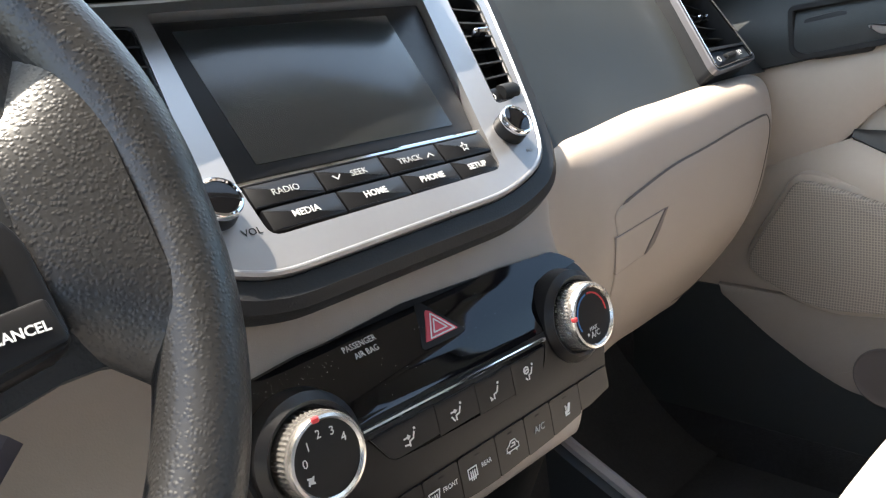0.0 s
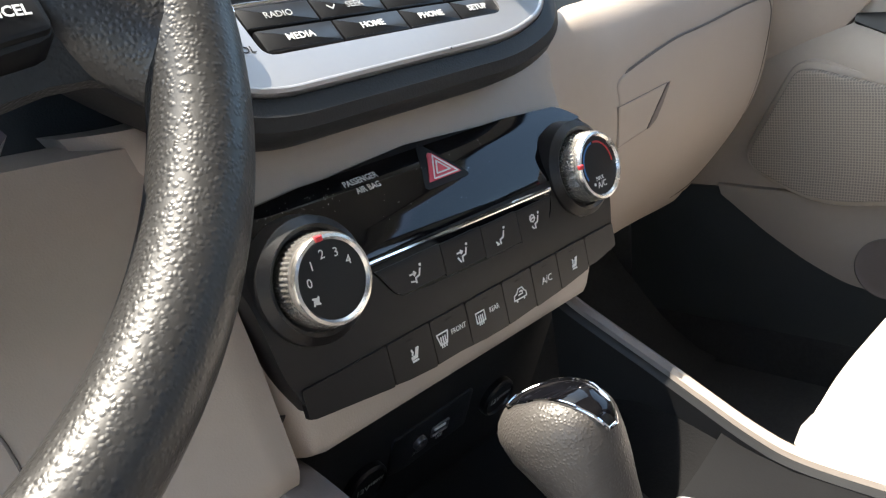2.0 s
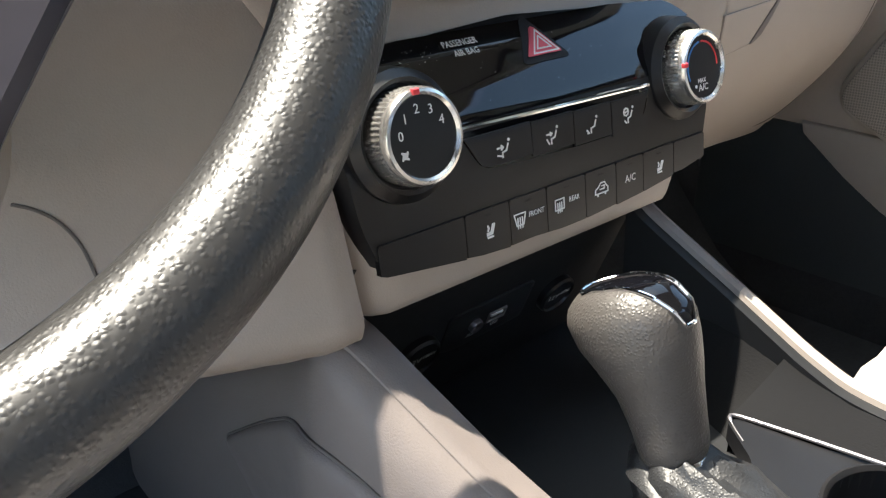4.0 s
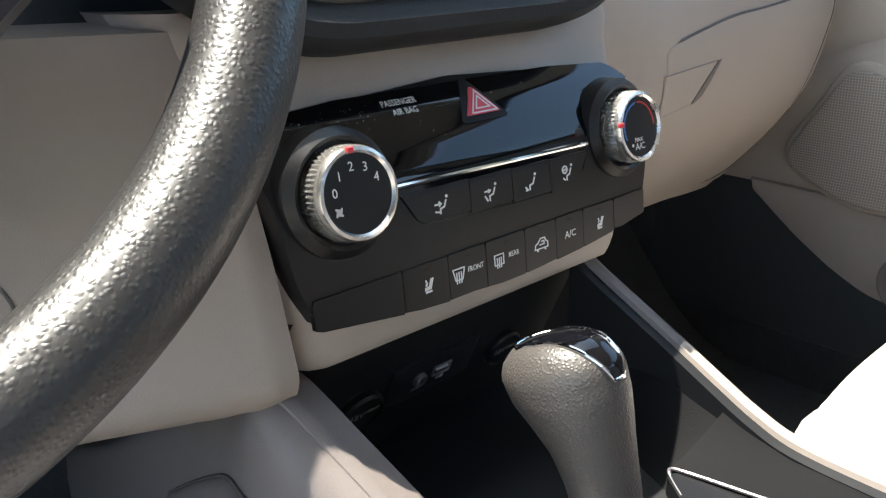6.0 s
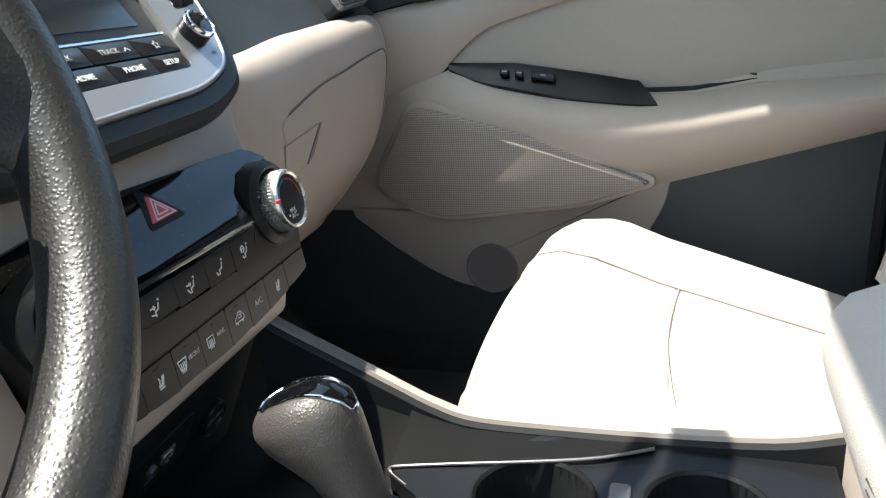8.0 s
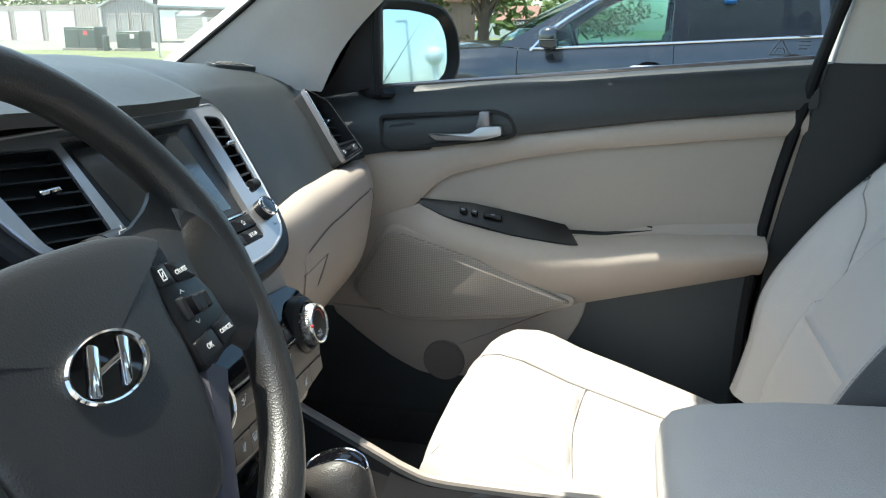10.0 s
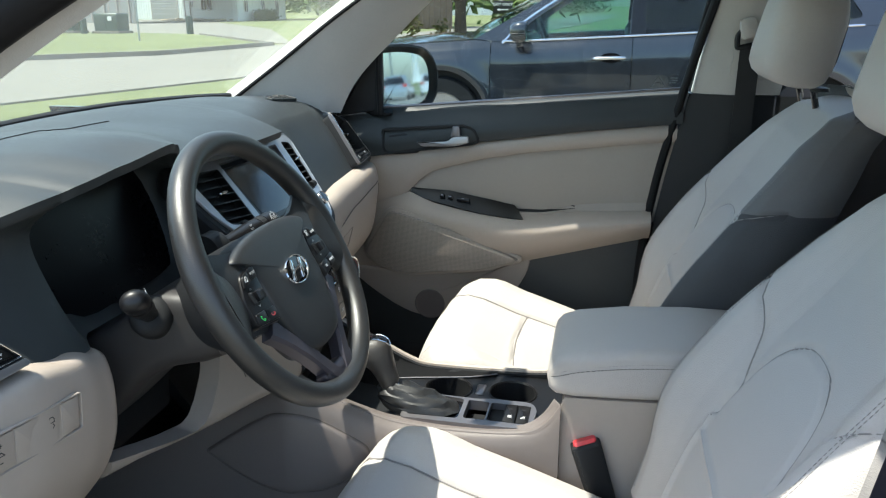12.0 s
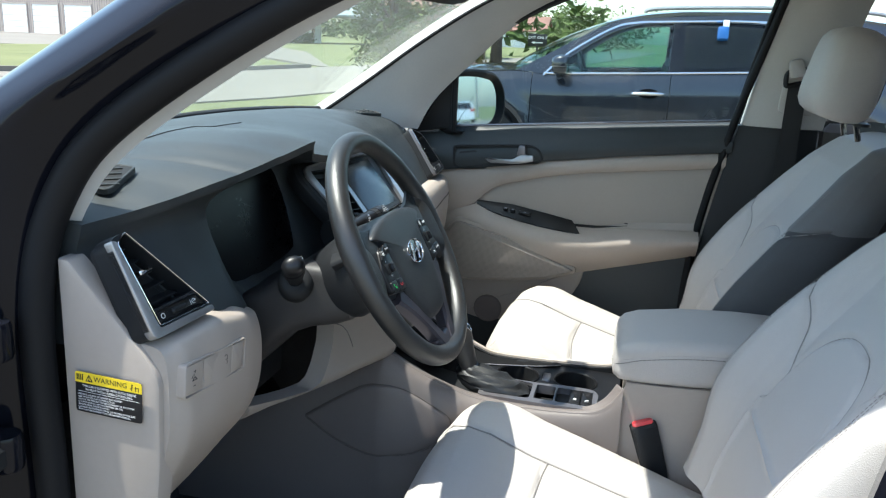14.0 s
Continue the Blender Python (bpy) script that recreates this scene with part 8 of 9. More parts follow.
# ---- buckle, belt ----
bk = thing("seat_belt_buckle", "black seat belt buckle with a red release button", "buckle")
MK = fr((-0.114, -0.380, 0.602), (0.15, -1, 0.35), (0.02, 0.38, 0.93))
part("body", plate(rp([(-0.024, -0.085), (0.018, -0.085), (0.0245, 0.046), (-0.0245, 0.046)], 0.007), 0.028, MK, 0.006, lift=0.014), MATTE, bk)
bm = bmesh.new()
box(bm, (0.0, 0.0445, 0.0), (0.038, 0.012, 0.020), 0.004, MK)
part("release_button", bm, RED, bk, "red release button")
part("stalk", tube([MK @ Vector((0, -0.05, 0)), MK @ Vector((0.006, -0.15, -0.002))], 0.014, 10, flat=0.6), MATTE, bk)
belt = thing("seat_belt", "black passenger seat belt hanging from its pillar guide", "seat belt")
bm = grid(lambda u, v: Vector((0.655 - 0.004 * math.sin(v * 5), -0.672 + 0.022 * u + 0.012 * v, 1.225 - 0.62 * v)), lin(-1, 1, 5), lin(0, 1, 12), None, (0.0015, 0, 0))
part("webbing", bm, BELT, belt, "black webbing")
MG = fr((0.648, -0.668, 1.240), (0, -1, 0.25), (0, 0.25, 1))
part("guide", rim_plate(rp([(-0.036, -0.020), (0.036, -0.020), (0.030, 0.016), (0.0, 0.034), (-0.030, 0.016)], 0.012, 4), 0.011, 0.012, MG, lift=0.006, round_=0.004), DARK, belt, "dark grey belt guide")
part("guide_cover", plate(rp([(-0.02, 0.0), (0.02, 0.0), (0.016, 0.045), (-0.016, 0.045)], 0.01, 4), 0.016, MG, 0.006, lift=0.014), PILLAR, belt, "grey anchor cover")
part("adjuster", plate(rp([(-0.040, -0.10), (0.048, -0.10), (0.040, 0.13), (-0.026, 0.13)], 0.02, 4), 0.012, fr((0.664, -0.675, 1.25), (0, -1, 0.0), (0, 0.1, 1)), 0.004), PILLAR, belt)
bm = bmesh.new()
box(bm, (0.652, -0.660, 0.955), (0.012, 0.05, 0.03), 0.004)
part("tongue", bm, DARK, belt)


# ---- outside: mirrors, parked cars, trees, signs, buildings ----
LEAF = shade("sunlit leaf green", (0.045, 0.085, 0.018), 0.6, col2=(0.11, 0.15, 0.035), vscale=2.5, grain=14, spec=0.3)
LEAF_RED = shade("olive and reddish leaves", (0.06, 0.085, 0.022), 0.6, col2=(0.17, 0.125, 0.055), vscale=2.0, grain=16, spec=0.3)
FAR_LEAF = shade("distant foliage", (0.06, 0.09, 0.03), 0.8, col2=(0.11, 0.15, 0.05), vscale=0.2, grain=3, spec=0.1)
BARK = shade("grey-brown bark", (0.09, 0.07, 0.055), 0.9, var=0.3, bump=1.0, bscale=25, vscale=4, spec=0.1)
SIDING = shade("tan-grey metal siding", (0.36, 0.31, 0.28), 0.55, var=0.06, vscale=0.4, grain=6)
SIDING_GREY = shade("grey metal siding", (0.25, 0.245, 0.235), 0.55, var=0.06, vscale=0.4, grain=6)
WHITEWALL = shade("white painted siding", (0.74, 0.74, 0.71), 0.6, var=0.04, vscale=0.4, grain=6)
DOORWHITE = shade("white garage door", (0.72, 0.72, 0.70), 0.5, var=0.04, vscale=0.6, grain=8)
ROOFGREY = shade("light grey shingles", (0.30, 0.33, 0.34), 0.8, var=0.12, vscale=0.6, grain=9)
ROOFRED = shade("dull red roof", (0.24, 0.12, 0.09), 0.8, var=0.15, vscale=0.6, grain=9)
BROWNWALL = shade("brown weathered boards", (0.17, 0.12, 0.09), 0.8, var=0.2, vscale=0.8, grain=9)
STONE = shade("tan bed stones", (0.40, 0.32, 0.24), 0.85, var=0.3, vscale=1.2, grain=12)
UTIL = shade("dark green utility paint", (0.018, 0.045, 0.035), 0.45, var=0.15, vscale=1.5, grain=20)
STEEL = shade("galvanised steel", (0.34, 0.35, 0.35), 0.45, metal=0.7, var=0.1)
POLEYEL = shade("yellow pole paint", (0.80, 0.42, 0.02), 0.45, var=0.08, vscale=2)
SIGNBLACK = shade("black sign paint", (0.012, 0.013, 0.014), 0.45, var=0.1)
BLUEBOX = shade("blue lock box", (0.02, 0.11, 0.34), 0.4, var=0.08)
FTINT = glass("teal-tinted window", (0.66, 0.82, 0.80), 1.3)
RTINT = glass("dark privacy glass", (0.34, 0.36, 0.37), 1.5)
CARWHITE = shade("white car paint", (0.72, 0.72, 0.71), 0.2, var=0.03, coat=0.8)
CARSILVER = shade("silver car paint", (0.42, 0.44, 0.45), 0.25, metal=0.5, var=0.05, coat=0.8)
TAILRED = shade("red tail lamp", (0.55, 0.02, 0.02), 0.15, var=0.05, coat=0.5)
ETCH = shade("faint etched mark", (0.10, 0.11, 0.11), 0.6, var=0.05)

# interior mirror, high on the windscreen
rv = thing("rear_view_mirror", "black interior rear-view mirror under the windscreen top", "mirror")
MRV = fr((-0.09, 0.03, 1.40), (1, -0.12, 0), (0.02, 0.18, 1))
part("housing", plate(rect(0.235, 0.068, 0.028, seg=8), 0.034, MRV, 0.012), MATTE, rv, "black plastic housing")
part("mirror_glass", plate(rect(0.215, 0.052, 0.022, seg=8), 0.002, MRV, 0.0005, lift=0.0015), MIRROR, rv, "reflecting mirror glass", smooth=False)
part("stem", tube([MRV @ Vector((0, 0, -0.03)), MRV @ Vector((0, 0.03, -0.075)), ws(0, 0.80) + Vector((0, -0.004, -0.004))], 0.011, 12), MATTE, rv)

# passenger-side outer mirror
sm = thing("side_mirror", "black passenger side mirror reflecting sky and cars", "mirror")
NM = Vector((-0.48, -0.877, 0.064)).normalized()
UM = Vector((0.877, -0.48, 0.0)).normalized()
MSM = fr((0.811, 0.156, 1.137), UM, NM.cross(UM))
mo = rp([(-0.115, -0.095), (0.06, -0.098), (0.112, -0.055), (0.112, 0.02), (0.075, 0.066), (0.0, 0.080), (-0.085, 0.080), (-0.115, 0.06)], [0.02, 0.05, 0.04, 0.05, 0.05, 0.05, 0.02, 0.02], 6)
bm = bmesh.new()
rings = []
for h, d in ((-0.004, 0.020), (0.012, 0.013), (0.020, 0.006), (0.018, 0.0), (0.0, -0.003), (-0.03, 0.0), (-0.06, 0.012), (-0.085, 0.030), (-0.097, 0.05)):
    rings.append([MSM @ Vector((p.x, p.y, h)) for p in inset(mo, d)])
skin(bm, rings)
part("housing", bm, MATTE, sm, "black mirror housing", angle=50)
part("mirror_glass", plate(inset(mo, 0.019), 0.003, MSM, 0.0006, lift=0.004), MIRROR, sm, "reflecting mirror glass", smooth=False)
bm = tube([MSM @ Vector((-0.06, -0.055, -0.05)), (0.775, 0.235, 1.075)], 0.028, 12)
part("foot", bm, MATTE, sm)

# etched marks on the side window
wm = thing("window_marking", "faint etched warning triangle on the passenger window", "marking")
MW = fr((0.7405, -0.484, 1.132), (0, -1, 0), (-0.25, 0, 1))
strokes("triangle_mark", [[(-0.016, -0.008), (0.016, -0.008), (0, 0.018), (-0.016, -0.008)], [(-0.007, -0.004), (-0.005, 0.003), (0.005, 0.003), (0.007, -0.004)]], 0.0016, MW, ETCH, wm)
strokes("print_bar", [[(0.028, 0.022), (0.042, 0.022)], [(0.028, 0.014), (0.044, 0.014)], [(0.028, 0.008), (0.044, 0.008)], [(0.028, 0.002), (0.040, 0.002)]], 0.0018, MW, ETCH, wm)


def wheel(parent, x, y, r, side):
    mw = Matrix.Translation((x, y, r)) @ pose(0, 0, 0, 0, 90 * side, 0)
    w = part("wheel", lathe([(0.001, -0.02), (r * 0.62, -0.02), (r * 0.66, 0.06), (r * 0.62, 0.075), (r * 0.58, 0.05), (r * 0.2, 0.035), (0.001, 0.045)], mw, 30), SILVER, parent, "silver alloy wheel")
    part("tyre", lathe([(r * 0.64, -0.10), (r * 0.96, -0.10), (r, -0.06), (r, 0.06), (r * 0.95, 0.09), (r * 0.64, 0.085)], mw, 36), TYRE, w, "black tyre")


# ---- neighbouring SUV ----
nc = thing("parked_suv", "dark blue-grey SUV with chrome window trim parked alongside", "car")
NX, CX = 5.74, 6.68
BELTZ = lambda y: interp(y, [-2.6, -1.2, -0.53, 0.5, 0.80, 1.2, 1.8, 2.1], [1.17, 1.105, 1.068, 1.018, 1.03, 1.005, 0.95, 0.84])
ROOFZ = lambda y: interp(y, [-2.55, -2.0, -1.25, -0.6, -0.3, 0.0, 0.1], [1.50, 1.565, 1.60, 1.585, 1.555, 1.495, 1.46])


def nside(y, z):
    """How far the flank stands out at a height, on the near side."""
    b = BELTZ(y)
    k = (z - 0.25) / (b - 0.25)
    x = NX + interp(k, [0, 0.12, 0.30, 0.55, 0.72, 0.80, 0.90, 1.0], [0.05, 0.006, 0.003, 0.003, 0.002, 0.004, 0.024, 0.062])
    for yc in (1.10, -1.95):
        d = math.hypot(y - yc, z - 0.37)
        x -= 0.028 * math.exp(-((d - 0.45) / 0.09) ** 2)
    return x + 0.10 * max(0, y - 1.3) ** 2 + 0.05 * max(0, -y - 1.9) ** 2


def nbottom(y):
    z = 0.27
    for yc in (1.10, -1.95):
        if abs(y - yc) < 0.42:
            z = max(z, 0.36 + math.sqrt(0.42 ** 2 - (y - yc) ** 2))
    return z


for nm, y1, y0, lb in (("front_fender", 2.15, 0.662, ""), ("front_door", 0.656, -0.527, ""), ("rear_door", -0.533, -1.68, ""), ("rear_quarter", -1.686, -2.62, "")):
    for far in (False, True):
        ys = lin(y1, y0, 44)
        S = lambda y, v: Vector(((2 * CX - nside(y, nbottom(y) + (BELTZ(y) - nbottom(y)) * v)) if far else nside(y, nbottom(y) + (BELTZ(y) - nbottom(y)) * v), y, nbottom(y) + (BELTZ(y) - nbottom(y)) * v))
        part(nm, grid(S, ys, lin(0, 1, 24), None, (-0.02 if far else 0.02, 0, 0)), NPAINT, nc, lb, angle=50)
# dark core behind the panel gaps, floor and seats
bm = bmesh.new()
box(bm, (CX, -0.25, 0.62), (1.70, 4.4, 0.55), 0.05)
part("underbody", bm, MATTE, nc, "black underbody and cabin floor")
# bonnet, roof, glass
bm = grid(lambda u, y: Vector((CX + (CX - nside(y, BELTZ(y)) - 0.006) * u, y, BELTZ(y) + 0.012 + 0.055 * (1 - abs(u) ** 2.5) * interp(y, [0.75, 1.2, 2.1], [0.6, 1, 0.8]))), lin(-1, 1, 21), lin(0.76, 2.14, 24), None, (0, 0, -0.02))
part("bonnet", bm, NPAINT, nc)
bm = grid(lambda u, v: Vector((CX + u * interp(v, [0, 1], [0.84, 0.80]), 2.13 + 0.06 * (1 - u * u) + 0.02 * math.sin(v * 3), 0.30 + 0.56 * v)), lin(-1, 1, 13), lin(0, 1, 6), None, (0, -0.04, 0))
part("front_bumper", bm, NPAINT, nc)
bm = grid(lambda u, v: Vector((CX + u * interp(v, [0, 1], [0.84, 0.80]), -2.60 - 0.06 * (1 - u * u), 0.30 + 0.87 * v)), lin(-1, 1, 13), lin(0, 1, 6), None, (0, 0.04, 0))
part("tailgate", bm, NPAINT, nc)
RX = lambda y: interp(y, [-2.55, -1.2, -0.3, 0.1], [0.64, 0.685, 0.69, 0.67])
bm = grid(lambda u, y: Vector((CX + RX(y) * u, y, ROOFZ(y) + 0.035 * (1 - abs(u) ** 2.5))), lin(-1, 1, 17), lin(0.06, -2.55, 26), None, (0, 0, -0.03))
part("roof", bm, NPAINT, nc)
bm = grid(lambda u, v: Vector((CX + u * (0.84 + (RX(0.06) - 0.84) * v), 0.80 + 0.10 * (1 - u * u) * (1 - v) + (0.06 - 0.80) * v, 1.05 + 0.05 * (1 - u * u) * (1 - v) + (1.47 - 1.05) * v + 0.035 * math.sin(math.pi * v) + 0.03 * (1 - u * u) * v)), lin(-1, 1, 13), lin(0, 1, 8), None, (0, 0.004, 0.004))
g = part("windscreen_pane", bm, FTINT, nc, "tinted windscreen")
g.visible_shadow = False
bm = grid(lambda u, v: Vector((CX + u * (0.78 + (0.62 - 0.78) * v), -2.62 - 0.05 * (1 - u * u) + 0.1 * v, 1.18 + 0.33 * v)), lin(-1, 1, 9), lin(0, 1, 5), None, (0, 0.004, 0.0))
part("rear_pane", bm, RTINT, nc, "dark rear window")


def nglass(y, z, far=False, out=0.0):
    """A point on the leaning plane of the side windows."""
    b = BELTZ(y)
    x = NX + 0.068 + (z - b) * 0.42 - out + 0.02 * max(0, -y - 1.7)
    return Vector((2 * CX - x if far else x, y, z))


def nsheet(poly, th, far, out=0.0):
    bm = bmesh.new()
    n = len(poly)
    a = [nglass(p.x, p.y, far, out) for p in poly]
    b = [nglass(p.x, p.y, far, out - th) for p in poly]
    skin(bm, [a, b])
    return bm


fw = rp([(0.50, 1.02), (0.30, 1.20), (-0.02, 1.40), (-0.22, 1.462), (-0.515, 1.482), (-0.50, 1.072)], [0.01, 0.3, 0.2, 0.1, 0.02, 0.02], 5)
rw = rp([(-0.635, 1.078), (-0.625, 1.488), (-1.10, 1.50), (-1.52, 1.478), (-1.56, 1.13)], [0.02, 0.02, 0.2, 0.1, 0.03], 5)
qw = rp([(-1.63, 1.14), (-1.60, 1.47), (-2.15, 1.42), (-2.30, 1.22)], [0.02, 0.02, 0.1, 0.06], 5)
for far in (False, True):
    for nm, pl, mt in (("front_window", fw, FTINT), ("rear_window", rw, RTINT), ("quarter_window", qw, RTINT)):
        g = part(nm, nsheet(pl, 0.004, far), mt, nc, "tinted side window")
        g.visible_shadow = False
    # painted frame round the openings
    t = bmesh.new()
    outer = rp([(0.80, 1.04), (0.44, 1.245), (0.06, 1.465), (-0.25, 1.545), (-0.6, 1.575), (-1.25, 1.59), (-2.0, 1.55), (-2.55, 1.45), (-2.62, 1.17), (-1.2, 1.10), (-0.53, 1.062), (0.5, 1.012)], [0.02, 0.3, 0.2, 0.2, 0.2, 0.3, 0.3, 0.1, 0.05, 0, 0, 0], 4)
    edges = []
    for lp in (outer, inset(fw, -0.004), inset(rw, -0.004), inset(qw, -0.004)):
        v = [t.verts.new((p.x, p.y, 0)) for p in lp]
        edges += [t.edges.new((v[i], v[(i + 1) % len(v)])) for i in range(len(v))]
    bmesh.ops.triangle_fill(t, edges=edges, use_beauty=True, use_dissolve=False)
    ext = bmesh.ops.extrude_face_region(t, geom=t.faces[:])
    for v in [q for q in ext["geom"] if isinstance(q, bmesh.types.BMVert)]:
        v.co.z = 1.0
    for v in t.verts:
        v.co = nglass(v.co.x, v.co.y, far, 0.012 - 0.03 * v.co.z)
    part("window_surround", t, NPAINT if True else DARK, nc, "dark door frames and pillars", smooth=False)
    part("pillar_trim", nsheet(rp([(-0.512, 1.066), (-0.522, 1.486), (-0.618, 1.492), (-0.628, 1.074)], 0.004), 0.006, far, 0.016), GLOSS, nc, "gloss black middle pillar")
    trim = [nglass(p.x, p.y, far, 0.016) for p in spline([Vector((p[0], p[1])) for p in ((0.56, 1.005), (0.36, 1.20), (0.0, 1.425), (-0.22, 1.483), (-0.55, 1.503), (-1.1, 1.52), (-1.6, 1.495), (-2.2, 1.43))], 8)]
    part("upper_trim", tube(trim, 0.010, 8), CHROME, nc, "chrome strip over the side windows")
    low = [nglass(y, BELTZ(y) + 0.004, far, 0.014) for y in lin(0.56, -2.3, 30)]
    part("belt_trim", tube(low, 0.010, 8), CHROME, nc, "chrome strip under the side windows")
    rail = [Vector(((2 * CX - q[0]) if far else q[0], q[1], q[2])) for q in ((6.03, -0.26, 1.575), (6.03, -0.36, 1.605), (6.03, -0.9, 1.63), (6.04, -1.5, 1.64), (6.06, -2.1, 1.62), (6.07, -2.3, 1.575))]
    part("roof_rail", tube(spline(rail, 6), 0.016, 8), STEEL, nc, "silver roof rail")
    # outer mirror
    sx = -1 if far else 1
    cxm = 2 * CX - 5.60 if far else 5.60
    bm = bmesh.new()
    rings = []
    for k, (dy, w, h, dz) in enumerate(((0.075, 0.03, 0.03, 0.0), (0.07, 0.085, 0.055, 0.0), (0.045, 0.11, 0.075, 0.0), (0.0, 0.12, 0.083, 0.003), (-0.045, 0.118, 0.082, 0.003), (-0.06, 0.11, 0.074, 0.003), (-0.052, 0.10, 0.066, 0.003))):
        rings.append([Vector((cxm + sx * 0.02 + p.x, 0.395 + dy, 1.105 + dz + p.y)) for p in rect(2 * w, 2 * h, min(w, h) * 0.8, seg=6)])
    skin(bm, rings)
    mir = part("door_mirror", bm, NPAINT, nc, "dark folding door mirror", angle=60)
    bm = bmesh.new()
    box(bm, (cxm + sx * 0.02, 0.40, 1.092), (0.245, 0.115, 0.012), 0.004)
    part("mirror_band", bm, DARK, mir)
    part("mirror_foot", tube([(cxm + sx * 0.04, 0.40, 1.04), (cxm + sx * 0.17, 0.42, 1.02)], 0.03, 10), DARK, mir)
    for yh, zh in ((-0.348, 0.893), (-1.365, 0.958)):
        xs = nside(yh, zh)
        xh = lambda o: 2 * CX - (xs - o) if far else xs - o
        cup = part("handle_cup", lathe([(0.001, -0.004), (0.055, -0.004), (0.066, 0.003), (0.060, 0.003)], Matrix.Translation((xh(0), yh - 0.01, zh)) @ Matrix.Diagonal((1, 1.35, 0.62, 1)) @ pose(0, 0, 0, 0, -90 * sx, 0), 28), GLOSS, nc, "dark handle recess")
        P_ = [Vector((xh(o), yh + dy, zh + dz)) for dy, o, dz in ((0.128, 0.008, -0.006), (0.10, 0.030, -0.002), (0.0, 0.040, 0.002), (-0.09, 0.032, 0.004), (-0.125, 0.010, 0.004))]
        part("door_handle", tube(spline(P_, 6), 0.019, 12, flat=0.8), CHROME, cup, "chrome door handle")
    for yc in (1.10, -1.95):
        wheel(nc, (2 * CX - NX - 0.11) if far else NX + 0.11, yc, 0.36, -1 if not far else 1)
        arch = [Vector(((2 * CX - NX - 0.004) if far else NX + 0.004, yc + 0.435 * math.cos(a), 0.36 + 0.435 * math.sin(a))) for a in lin(0.05, math.pi - 0.05, 26)]
        part("wheel_arch_trim", tube(arch, 0.022, 8), DARK, nc, "black wheel arch trim")
for x in (CX - 0.37, CX + 0.37):
    for y in (-0.55, -1.5):
        bm = bmesh.new()
        box(bm, (x, y, 0.93), (0.46, 0.14, 0.50), 0.06, None)
        st_ = part("cabin_seat", bm, SEAT_SIDE, nc, "dark cabin seat")
        bm = bmesh.new()
        box(bm, (x, y - 0.03, 1.235), (0.24, 0.09, 0.15), 0.04)
        part("cabin_headrest", bm, SEAT_SIDE, st_)
bm = bmesh.new()
box(bm, (CX, 0.55, 0.98), (1.5, 0.4, 0.14), 0.05)
part("cabin_dashboard", bm, DARK, nc)
part("cabin_steering_wheel", tube([Vector((CX - 0.37 + 0.18 * math.cos(a), 0.25 + 0.06 * math.sin(a), 1.06 + 0.165 * math.sin(a))) for a in lin(0, 2 * math.pi, 29)[:-1]], 0.015, 8, closed=True), DARK, nc)
# lock box hung on the rear window
lk = thing("lock_box", "blue lock box hanging on the neighbouring car's window", "lock box")
MLK = fr(nglass(-0.92, 1.408, False, 0.012), (0, -1, 0), (0.39, 0, 1))
part("body", plate(rect(0.088, 0.110, 0.014), 0.05, MLK, 0.008, lift=0.05), BLUEBOX, lk, "blue plastic body")
part("hook", plate(rect(0.05, 0.06, 0.008, 0.02, 0.085), 0.02, MLK, 0.004, lift=0.04), PRINT, lk, "white hanging clip")


